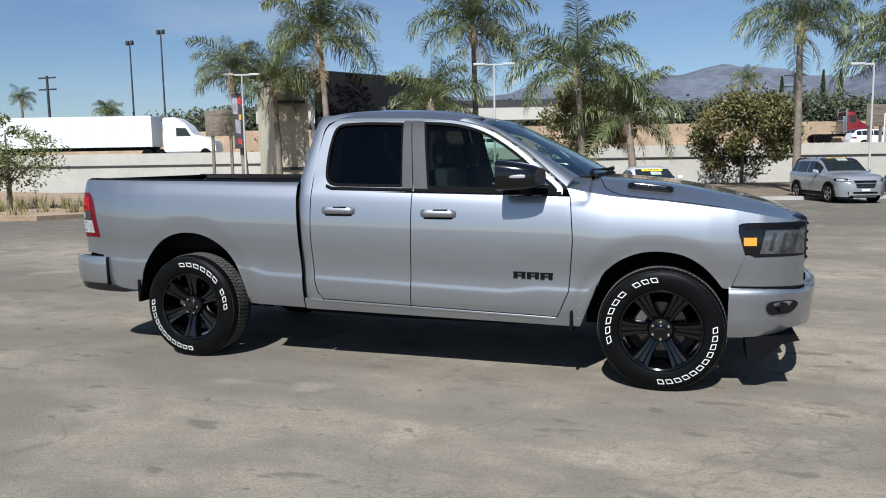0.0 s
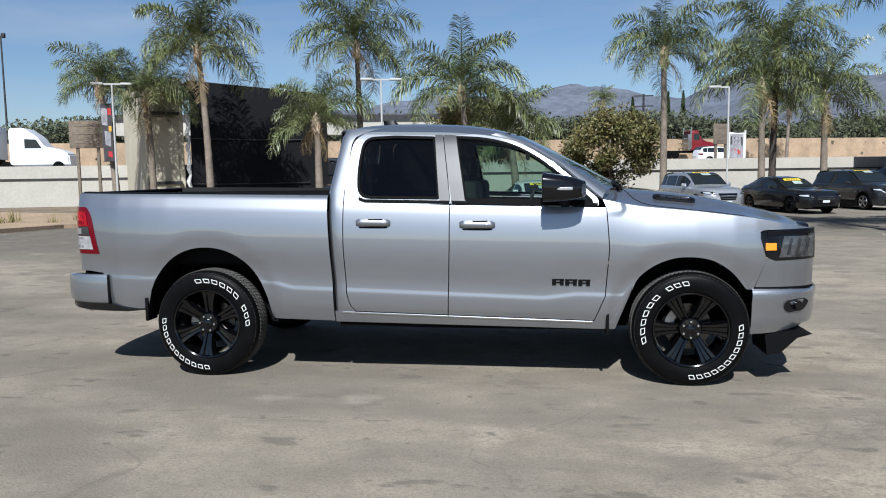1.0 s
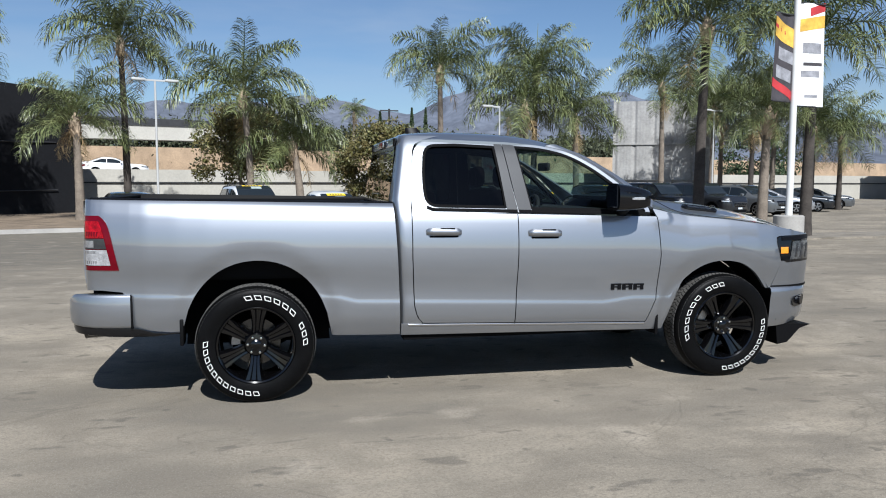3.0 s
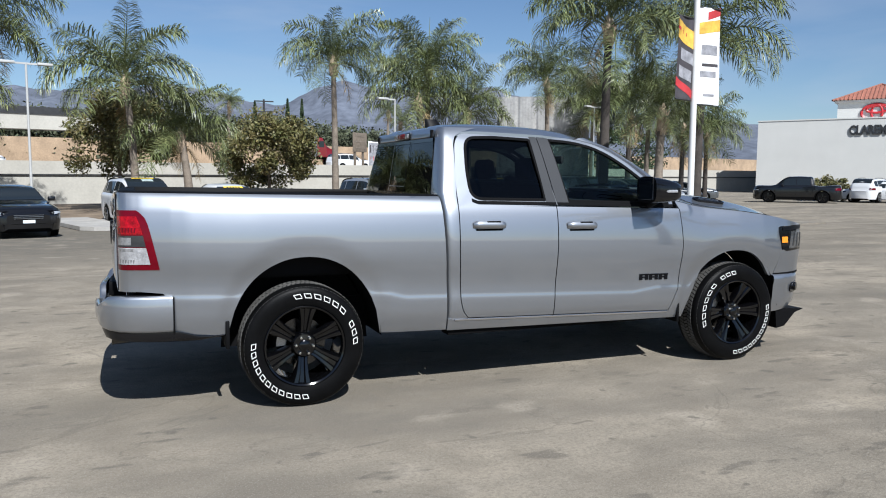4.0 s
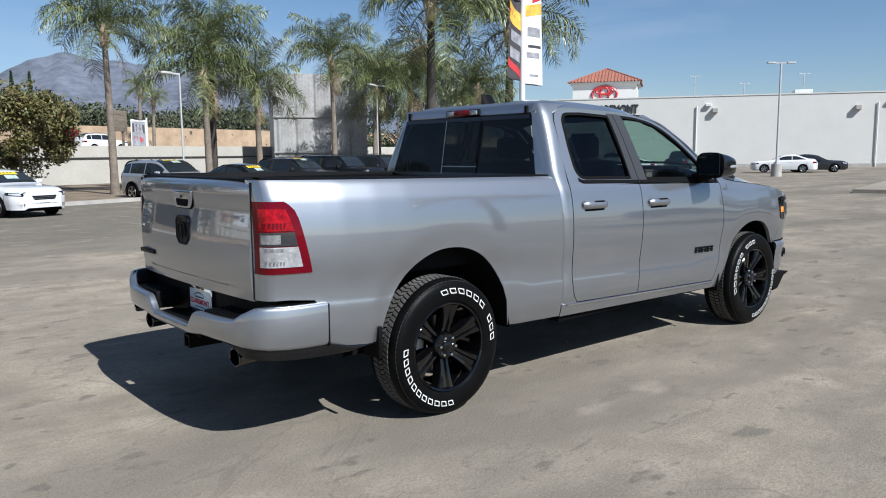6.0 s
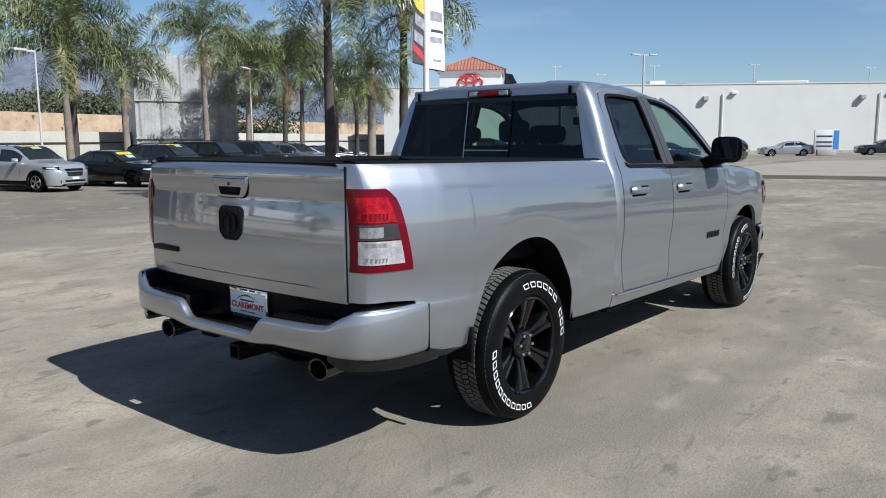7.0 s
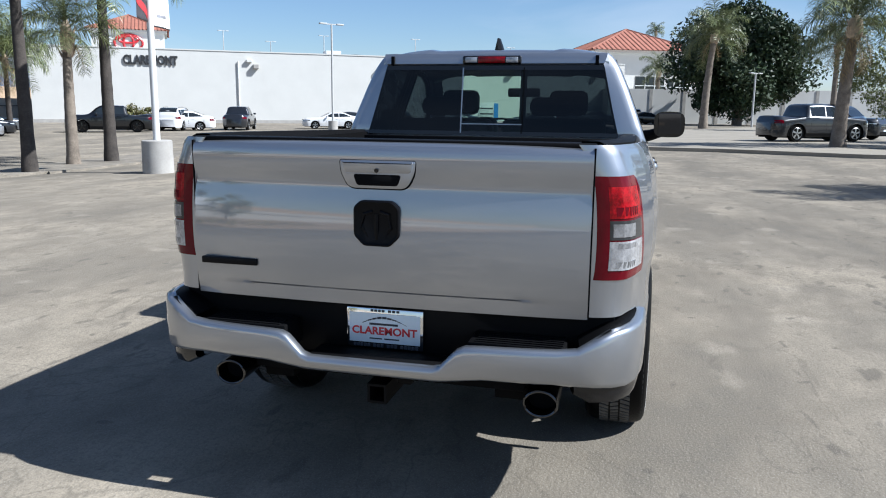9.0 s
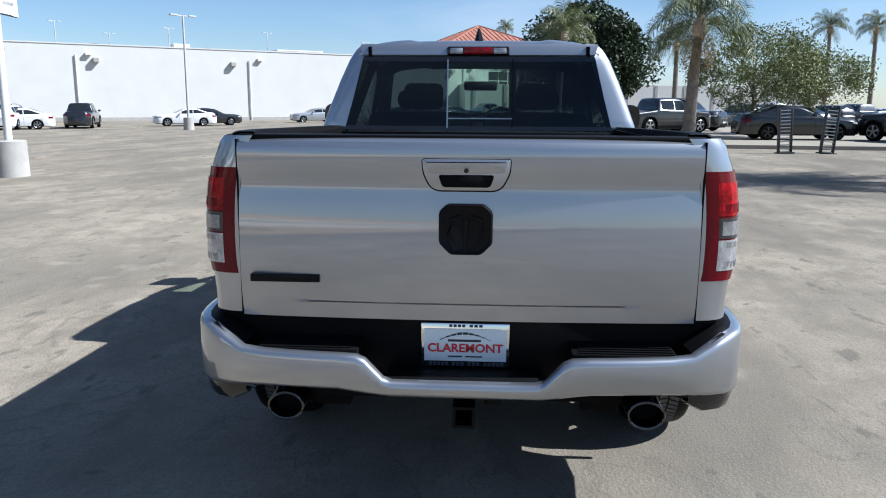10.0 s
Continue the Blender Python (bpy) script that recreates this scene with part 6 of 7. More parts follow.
island("concrete_apron", [(26.2, 7.0), (26.8, 3.8), (27.6, 0), (27.2, -4), (25.2, -8.4), (24.8, -12), (24.5, -18), (32, -32), (75, -45), (80, -14), (58, -4), (52, 2.5), (48, 9.0), (36, 9.4)], APRON, "pale concrete apron of the far display island")
island("pavement_island", [tuple((Vector((-2.7, 23.6)) + Vector((-math.sin(ROW), math.cos(ROW))) * a + Vector((math.cos(ROW), math.sin(ROW))) * b)) for a, b in ((-3.3, 0), (-3.1, 0.5), (-2.6, 0.8), (3, 0.8), (3, -0.8), (-2.6, -0.8), (-3.1, -0.5))], CONCRETE, "concrete kerbed finger island between parked cars")
ROOT_DIRT = material("root_heaved_asphalt", (0.20, 0.175, 0.14), 0.92, vary=0.3, scale=1.6, fine=0.25, fine_scale=25, bump=0.5, bump_scale=30)
edge_rnd = random.Random(4)
island("palm_ground", [(17.2 + (x - 17.2) * w, 14.9 + (y - 14.9) * w) for x, y in oval(17.2, 14.9, 6.4, 1.4, 10, 60) for w in (edge_rnd.uniform(0.86, 1.06), )], ROOT_DIRT, "low cracked tan ground round the palms", 0.06)


# dry weeds on the sandy verge
rnd = random.Random(33)
bm = bmesh.new()
for k in range(60):
    cx, cy = rnd.uniform(-30, -15.6), rnd.uniform(12.5, 22)
    if cy > 12 + (cx + 15) * -0.1 and cx < -15:
        r = rnd.uniform(0.15, 0.5)
        for j in range(40):
            a, d = rnd.uniform(0, 6.283), rnd.uniform(0, r)
            p = Vector((cx + d * math.cos(a), cy + d * math.sin(a), 0.10 + gz(cx, cy)))
            tip = p + Vector((rnd.uniform(-0.2, 0.2), rnd.uniform(-0.2, 0.2), rnd.uniform(0.2, 0.8) * (1 - 0.5 * d / r)))
            w = Vector((rnd.uniform(-0.02, 0.02), rnd.uniform(-0.02, 0.02), 0))
            bm.faces.new([bm.verts.new(q) for q in (p - w, p + w, tip)])
tagged(part("dry_weeds", bm, material("dry_weed", (0.22, 0.19, 0.08), 0.9, island=0.5), smooth=False), "dry yellow-green weeds on the sandy verge", "weeds", kind="stuff")


P_SIGN_BLUE = material("blue_sign_paint", (0.05, 0.22, 0.55), 0.5)
# ---- white dealership hall ----
HALL_A, HALL_B, HALL_H = Vector((62.47, 59.39, -0.3)), Vector((101.62, 1.35, -0.3)), 7.78
hx = (HALL_B - HALL_A).normalized()
hy = Vector((-hx.y, hx.x, 0))       # away from the lot
HALL_L = (HALL_B - HALL_A).length
hall_m = Matrix.Translation(HALL_A) @ Matrix(((hx.x, hy.x, 0, 0), (hx.y, hy.y, 0, 0), (0, 0, 1, 0), (0, 0, 0, 1)))
hall = thing("dealership_building", hall_m, "long white stuccoed dealership hall with tiled sign tower", "building")


def hbox(name, mat, parent, x0, x1, y0, y1, z0, z1, bevel=0.0, label=""):
    return part(name, box(x0, x1, y0, y1, z0, z1, bevel), mat, parent, label, smooth=False)


wall = hbox("wall", STUCCO, hall, 0, HALL_L, 0, 40, -0.1, HALL_H)
hbox("parapet_cap", STUCCO, hall, -0.06, HALL_L, -0.06, 0.5, HALL_H, HALL_H + 0.12)
hbox("wall_base", CONCRETE, hall, -0.05, HALL_L, -0.05, 0.05, 0, 0.4)
for k in range(1, 9):
    hbox("wall_joint", STUCCO, wall, HALL_L * k / 9 - 0.015, HALL_L * k / 9 + 0.015, -0.004, 0.02, 0.4, HALL_H)
hbox("wall_joint", STUCCO, wall, 0, HALL_L, -0.004, 0.02, 4.2, 4.23)
# the sign tower stands on the roof, far behind the front wall
TOWER, BACK = 8.0, 45.4
hbox("sign_tower", STUCCO, hall, TOWER - 5.2, TOWER + 5.2, BACK - 5.2, BACK + 5.2, 0.0, 12.9)
hbox("tower_cornice", STUCCO, hall, TOWER - 5.6, TOWER + 5.6, BACK - 5.6, BACK + 5.6, 12.9, 13.25)


def hip_roof(parent, cx, cy, hw, hd, z0, z1):
    """A pyramid roof with rows of round tiles."""
    bm = bmesh.new()
    base = [Vector((cx - hw, cy - hd, z0)), Vector((cx + hw, cy - hd, z0)), Vector((cx + hw, cy + hd, z0)), Vector((cx - hw, cy + hd, z0))]
    top = Vector((cx, cy, z1))
    for k in range(4):
        bm.faces.new([bm.verts.new(p) for p in (base[k], base[(k + 1) % 4], top)])
    bm.faces.new([bm.verts.new(p) for p in base[::-1]])
    r = part("roof", bm, ROOF_TILE, parent, "terracotta tiled hip roof", smooth=False)
    bm = bmesh.new()
    n = 22
    for k in range(4):
        a, b = base[k], base[(k + 1) % 4]
        for i in range(1, n):
            f = i / n
            p = a.lerp(b, f)
            # each row of tiles runs straight up to the hip
            up = top - (a + b) / 2
            g = 1 - abs(2 * f - 1)
            add_tube(bm, [p, p + up * g * 0.5, p + up * g], 0.11, 5, False)
        add_tube(bm, [a, top], 0.16, 6, False)
    part("roof_tiles", bm, ROOF_TILE, r, kind="stuff")


hip_roof(hall, TOWER, BACK, 5.9, 5.9, 13.25, 15.9)
m_sign = Matrix.LocRotScale((11.6, -0.08, 6.58), Euler((radians(90), 0, 0)), None)
words("CLAREMONT", 1.3, m_sign, DARK_METAL, hall, "sign_text", 0.06, 0.70, 0.045)
bm = bmesh.new()
for rx, rz, cz, cx2 in ((2.0, 1.25, 11.25, 0), (0.7, 1.15, 11.3, 0), (1.35, 0.52, 11.75, 0)):
    add_tube(bm, [(TOWER + cx2 + rx * math.cos(a), BACK - 5.3, cz + rz * math.sin(a)) for a in [2 * math.pi * k / 28 for k in range(29)]], 0.2, 6, False)
part("sign_emblem", bm, RED_PAINT, hall, "red ring emblem drawn as plain ovals", smooth=False)
for u, s in ((20.6, 1), (38.6, -1), (55.5, -1), (67.5, -1)):
    part("downpipe", tube([(u, -0.12, 0), (u, -0.12, 6.75)], 0.07, 8), WHITE_METAL, hall)
    hbox("wall_lamp", CONCRETE, hall, u + s * 1.9 - 0.3, u + s * 1.9 + 0.3, -0.5, 0, 6.0, 6.5, 0.06)
    hbox("wall_lamp", WHITE_METAL, hall, u + 0.9, u + 1.5, -0.35, 0, 6.7, 7.0, 0.04)
for u in (23.0, 35.0, 62.0):
    rows = [[(u + 1.7 * math.cos(a) * r, 5 + 1.7 * math.sin(a) * r, HALL_H + 0.55 * math.sqrt(1 - r * r) - 0.05) for a in [2 * math.pi * k / 16 for k in range(17)]] for r in (1.0, 0.9, 0.7, 0.4, 0.02)]
    bm = bmesh.new()
    add_grid(bm, rows)
    part("roof_dome", bm, DARK_METAL, hall, "low dark skylight dome")
hbox("roof_unit", WHITE_METAL, hall, 31.0, 32.8, 3, 5, HALL_H, HALL_H + 0.7, 0.05)
ru = hbox("roof_unit", WHITE_METAL, hall, 44, 50, 6, 9, HALL_H, HALL_H + 0.75, 0.05)
hbox("unit_louvre", CONCRETE, ru, 44.2, 49.8, 5.95, 6.0, HALL_H + 0.2, HALL_H + 0.65)

# ---- showroom with a tiled roof beyond the hall ----
show_m = Matrix.Translation((121.3, 1.6, -0.3)) @ Euler((0, 0, radians(-66))).to_matrix().to_4x4()
show = thing("showroom_building", show_m, "white two-storey showroom with dark windows and terracotta roof", "building")
hbox("wall", STUCCO, show, -7.2, 7.2, -6.5, 8, 0, 10.2)
hbox("cornice", STUCCO, show, -7.6, 7.6, -6.9, 8.4, 10.2, 10.6)
hip_roof(show, 0, 0.7, 8.6, 8.6, 10.6, 14.3)
hbox("wing", STUCCO, show, 7.2, 26, -3, 12, 0, 8.0)
hbox("wing_cornice", STUCCO, show, 6.6, 26.3, -3.3, 12.3, 8.0, 8.4)
WINDOW_DARK = material("dark_shop_glass", (0.012, 0.016, 0.02), 0.05, 0, 0, spec=0.7)
for x0, wd, front, z0, z1 in ((-1.2, 4.6, -6.5, 4.2, 6.9), (-1.2, 4.6, -6.5, 0.1, 2.8), (4.0, 2.8, -6.5, 4.2, 6.6), (4.0, 2.8, -6.5, 0.1, 2.8), (8.0, 4.0, -3.0, 0.3, 3.4), (13.0, 4.0, -3.0, 0.3, 3.4), (18.0, 4.0, -3.0, 0.3, 3.4)):
    w = part("window", box(x0, x0 + wd, front - 0.07, front + 0.02, z0, z1), WINDOW_DARK, show, "dark shop window", smooth=False)
    for j in range(1, 3):
        hbox("mullion", WHITE_METAL, w, x0 + wd * j / 3 - 0.05, x0 + wd * j / 3 + 0.05, front - 0.14, front - 0.06, z0, z1)
    hbox("mullion", WHITE_METAL, w, x0, x0 + wd, front - 0.14, front - 0.06, (z0 + z1) / 2 - 0.05, (z0 + z1) / 2 + 0.05)
hbox("ledge", STUCCO, show, -2, 26, -8.5, -6.4, 3.7, 4.4)
for k in range(5):
    hbox("column", STUCCO, show, 5.0 + 4.6 * k, 5.7 + 4.6 * k, -8.3, -7.6, 0, 3.7)
hbox("planter_wall", STUCCO, show, 0, 8, -12, -11.6, 0, 2.0)
# long pale warehouse further off to the side
far = thing("warehouse_building", pose(103.5, -26, -0.3, 0, 0, -76), "far long white warehouse", "building")
hbox("wall", STUCCO, far, -30, 22, 0, 20, 0, 4.6)
for k in range(12):
    hbox("wall_panel", CONCRETE, far, -29 + 4.2 * k, -28.6 + 4.2 * k, -0.06, 0.0, 0, 4.6)

# ---- black cloth-screened shed with a pale end ----
shed = thing("screened_shed", Matrix.Translation((-16.65, 33.5, -0.32)) @ Euler((0, 0, radians(37))).to_matrix().to_4x4() @ Matrix.Diagonal((1.3, 1.3, 1.25, 1)), "tall shed covered in black screen cloth with a cream end wall", "shed")
bm = bmesh.new()
add_grid(bm, [[(6.1 * u, 0.03 * math.sin(9 * u + 4 * v), 5.6 * v - 0.35 * u * v) for u in [k / 16 for k in range(17)]] for v in [k / 12 for k in range(13)]])
add_grid(bm, [[(6.1 + 0.3 * u, 8 * u, 5.25 * v) for u in (0, 0.5, 1)] for v in (0, 0.5, 1)])
add_grid(bm, [[(6.1 * u, 8 * v, 5.6 - 0.35 * u) for u in (0, 1)] for v in (0, 1)])
part("screen", bm, BLACK_SHEET, shed, "black screen cloth wall")
for z in (1.1, 3.1):
    part("cable", tube([(0, -0.05, z), (2.6, -0.06, z - 0.05), (5.2, -0.05, z - 0.02)], 0.025, 5), DARK_METAL, shed)
hbox("end_wall", CREAM, shed, -1.75, -0.25, 0.2, 7, 0, 5.7)
part("gutter_pipe", tube([(-0.12 + 0.05 * math.sin(2.7 * k), -0.05, 0.3 * k) for k in range(15)], [0.05 + 0.05 * abs(math.sin(1.9 * k)) for k in range(15)], 8), WHITE_METAL, shed, "peeling white downpipe")
hbox("shutter", CREAM, shed, -1.6, -0.5, 0.12, 0.2, 0.6, 4.0)
for z in (1.1, 4.1):
    hbox("shutter_rail", DARK_METAL, shed, -1.7, -0.4, 0.05, 0.2, z, z + 0.14)

# ---- corrugated grey tank building ----
tank = thing("corrugated_building", Matrix.Translation((25.6, 48.9, -0.32)) @ Euler((0, 0, radians(-26))).to_matrix().to_4x4(), "grey weathered corrugated metal building", "building")
bm = bmesh.new()
n = 120
for z0, z1, off in ((0, 2.0, 0), (2.06, 4.7, -0.02), (4.76, 8.0, 0.0)):
    bm = bmesh.new()
    add_grid(bm, [[(7.2 * k / n, off + 0.004 * math.sin(k * 1.6) + 0.07 * min(1.0, max(0.0, 1.3 - abs(k % 24 - 3) / 2.0)), z) for k in range(n + 1)] for z in (z0, z1)])
    part("wall", bm, CORRUGATED, tank)
hbox("side_wall", CORRUGATED, tank, 0, 0.2, 0.12, 10, 0, 8.0)
hbox("band", CORRUGATED, tank, -0.05, 7.25, -0.12, 0.0, 4.68, 4.78)
hbox("band", CORRUGATED, tank, -0.05, 7.25, -0.12, 0.0, 1.98, 2.08)
hbox("roof", CORRUGATED, tank, 0, 7.2, 0.1, 10, 7.9, 8.0)
part("corner_lamp", tube([(0.2, -0.25, 6.3), (0.35, -0.25, 6.3)], 0.3, 16), WHITE_METAL, tank)

# ---- far distance: mountains, woods ----
def ridge(name, dist, heights, base, seed, mat, label, thick=400):
    """A mountain range across the far side, as a broken relief that falls towards the viewer."""
    bm = bmesh.new()
    rnd = random.Random(seed)
    rows = []
    cols = 260
    for j in range(9):
        v = j / 8
        row = []
        for i in range(cols + 1):
            a = radians(-62 + 150 * i / cols)          # from left to right of north
            h = soft(heights, -62 + 150 * i / cols)
            d = dist - thick * (1 - v)
            x, y = d * math.sin(a), d * math.cos(a)
            nz = noise.fractal(Vector((x * 0.006, y * 0.006, seed)), 0.9, 2.1, 6)
            rid = 1 - abs(noise.noise(Vector((x * 0.011, y * 0.011, seed + 5.0)))) * 1.2
            row.append((x, y, base + h * v * (0.97 + (0.05 if j == 8 else 0.12) * nz + (0.02 if j == 8 else 0.10) * rid)))
        rows.append(row)
    add_grid(bm, rows)
    bmesh.ops.recalc_face_normals(bm, faces=bm.faces)
    if sum(f.normal.z for f in bm.faces) < 0:
        bmesh.ops.reverse_faces(bm, faces=bm.faces)
    return tagged(part(name, bm, mat), label, "mountains", kind="structure")


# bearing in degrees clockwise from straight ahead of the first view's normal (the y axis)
# no haze in the air; the range's colour carries it
ridge("backdrop_mountains", 3000, [(-62, 60), (-40, 130), (-28, 200), (-20, 235), (-14.5, 258), (-10, 288), (-6.2, 305), (-1, 312), (2.2, 332), (4, 325), (6.5, 304), (8.9, 280), (10, 272), (12, 325), (14.2, 374), (15, 370), (16.4, 340), (18.2, 345), (20.5, 320), (22.9, 326), (25, 352), (27, 315), (34, 250), (40, 220), (50, 170), (60, 120), (88, 60)], -5, 3, HAZED_ROCK, "mountain range tinted blue-grey for distance haze under the sky", 900)


def woods(name, pts, height, depth, count, seed, mat, label):
    """A far belt of trees: many leaf clumps with an uneven top."""
    rnd = random.Random(seed)
    bm = bmesh.new()
    for k in range(count):
        i = rnd.randrange(len(pts) - 1)
        p = Vector(pts[i]).lerp(Vector(pts[i + 1]), rnd.random())
        h = height * (0.68 + 0.28 * noise.noise(Vector((p.x * 0.10, p.y * 0.10, seed))) + 0.15 * rnd.random())
        q = Vector((p.x + rnd.uniform(-depth, depth), p.y + rnd.uniform(-depth, depth), 1 + abs(h) * rnd.random() ** 0.6))
        s = rnd.uniform(0.13, 0.27)
        a, b = Vector([rnd.gauss(0, 1) for _ in range(3)]).normalized() * s, Vector([rnd.gauss(0, 1) for _ in range(3)]).normalized() * s
        bm.faces.new([bm.verts.new(v) for v in (q - a, q + b, q + a, q - b)])
    tagged(part(name, bm, mat, smooth=False), label, "trees", kind="stuff")


woods("far_woods", [tuple(at_row(u, 66)) for u in range(-40, 90, 10)], 9.5, 5, 110000, 5, SCRUB, "dark belt of far trees beyond the freeway")

# tall thin poles, far palms and pointed cypresses on the skyline
for x, y, h in ((-67.7, 80, 17.6), (-62.7, 80, 18.7)):
    t = thing("tall_lamp_mast", pose(x, y, 0), "tall thin dark lamp mast beyond the freeway", "lamp mast", "lamp masts")
    part("pole", tube([(0, 0, 0), (0, 0, h)], [0.15, 0.09], 8), DARK_METAL, t)
    for s in (-1, 1):
        part("lamp_head", box(s * 0.35 - 0.2, s * 0.35 + 0.2, -0.2, 0.2, h - 0.3, h + 0.3, 0.08), DARK_METAL, t)
for x, y, h in ((-82, 80, 14.0), (18.0, 117, 13.2)):
    t = thing("utility_pole", pose(x, y, 0), "dark wooden utility pole with cross arms", "utility pole", "utility poles")
    part("pole", tube([(0, 0, 0), (0, 0, h)], [0.22, 0.16], 8), DARK_METAL, t)
    for z in (h - 0.4, h - 2.0):
        part("cross_arm", box(-1.5, 1.5, -0.08, 0.08, z, z + 0.2), DARK_METAL, t)
for i, (x, y, h) in enumerate(((-87, 80, 11.0), (-74, 82, 9.0), (-70, 78, 8.0), (9.5, 90, 10.0), (29.0, 88, 9.5), (32.0, 92, 8.5), (150, -3.0, 16.4), (74.8, -33.0, 9.2), (73.2, -36.6, 9.0))):
    palm(x, y, h, (0.2, 0), 0.75, 80 + i, 0.2, 20, 6, "far fan-crowned palm on the skyline")
for i, (x, y, h) in enumerate(((15.4, 108.5, 11.9), (21.8, 117.5, 13.4), (24.0, 117.0, 13.4))):
    t = thing("cypress_tree", pose(x, y, 0), "narrow dark cypress beyond the freeway", "tree", "cypresses")
    part("trunk", tube([(0, 0, 0), (0, 0, h * 0.8)], [0.2, 0.05], 6), BARK, t)
    rnd = random.Random(90 + i)
    bm = bmesh.new()
    for k in range(2600):
        v = rnd.random() ** 1.2
        a, r = rnd.uniform(0, 2 * math.pi), 0.95 * (1 - v) ** 0.75 * (0.55 + 0.5 * rnd.random())
        q = Vector((r * math.cos(a), r * math.sin(a), 0.6 + (h - 0.6) * v))
        e, f = Vector((rnd.gauss(0, 0.5), rnd.gauss(0, 0.5), 1.0)).normalized() * 0.26, Vector([rnd.gauss(0, 1) for _ in range(3)]).normalized() * 0.15
        bm.faces.new([bm.verts.new(p) for p in (q - e, q + f, q + e, q - f)])
    part("crown", bm, LEAF_DARK, t, "dark pointed crown", smooth=False)
# bush and small blue sign by the hall
bu = thing("bush", pose(46.3, 35.5, gz(46, 35)), "round dusty green bush by the hall", "bush")
part("stem", tube([(0, 0, 0), (0, 0, 1.2)], [0.15, 0.05], 6), BARK, bu)
leaf_crown("crown", (0, 0, 0.95), (1.5, 1.5, 0.9), 4200, 0.10, LEAF, bu, 71, 30)
sg = thing("lot_sign", pose(74.7, 14.3, gz(74, 14), 0, 0, -60) @ Matrix.Diagonal((1.15, 1, 1.08, 1)), "white and blue sign board on a concrete block", "sign")
part("base", box(-0.7, 0.7, -0.25, 0.25, 0, 0.5, 0.05), CONCRETE, sg)
part("board", box(-0.95, 0.95, -0.12, 0.12, 0.5, 2.2, 0.03), WHITE_METAL, sg)
part("board_stripe", box(0.5, 0.92, -0.14, -0.115, 0.55, 2.15), P_SIGN_BLUE, sg, smooth=False)
for z in (0.75, 1.1, 1.6):
    part("board_print", box(-0.8, 0.4, -0.14, -0.115, z, z + 0.12), DARK_METAL, sg, smooth=False)
# two steel drive-on ramps stood on end on the apron
for y, tilt in ((-9.85, 3), (-11.2, -4)):
    t = thing("display_ramp", pose(22.35, y, 0, 0, tilt, 97) @ Matrix.Diagonal((1, 1, 0.88, 1)), "dark steel loading ramp stood on end on the lot", "display ramp", "display ramps")
    for s in (-1, 1):
        part("side_rail", box(s * 0.21 - 0.03, s * 0.21 + 0.03, -0.06, 0.06, 0.0, 1.68, 0.01), DARK_METAL, t)
    for k in range(13):
        part("rung", box(-0.19, 0.19, -0.03, 0.03, 0.05 + 0.128 * k, 0.085 + 0.128 * k), STEEL, t, smooth=False)
        part("foot", box(-0.28, 0.28, -0.16, 0.16, 0.0, 0.05, 0.01), DARK_METAL, t)


# ---- parked cars ----
def car_paint(name, color, metal=0.3):
    return material(name, color, 0.3, metal, 1.0, fine=0.03, fine_scale=500)


P_WHITE, P_BLACK, P_DKGREY, P_GREY, P_SILVER = car_paint("white_car_paint", (0.66, 0.66, 0.66), 0), car_paint("black_car_paint", (0.006, 0.006, 0.007)), car_paint("dark_grey_car_paint", (0.018, 0.019, 0.022)), car_paint("grey_car_paint", (0.11, 0.115, 0.12)), car_paint("silver_car_paint", (0.42, 0.43, 0.45), 0.6)
CAR_GLASS = material("car_window", (0.014, 0.018, 0.021), 0.04, 0, 0, spec=0.7)
PAPER = material("pale_window_paper", (0.42, 0.5, 0.47), 0.3, coat=1.0, vary=0.3, scale=8)
CAR_LAMP = material("car_headlamp", (0.62, 0.64, 0.66), 0.12, 0.4, 1.0)

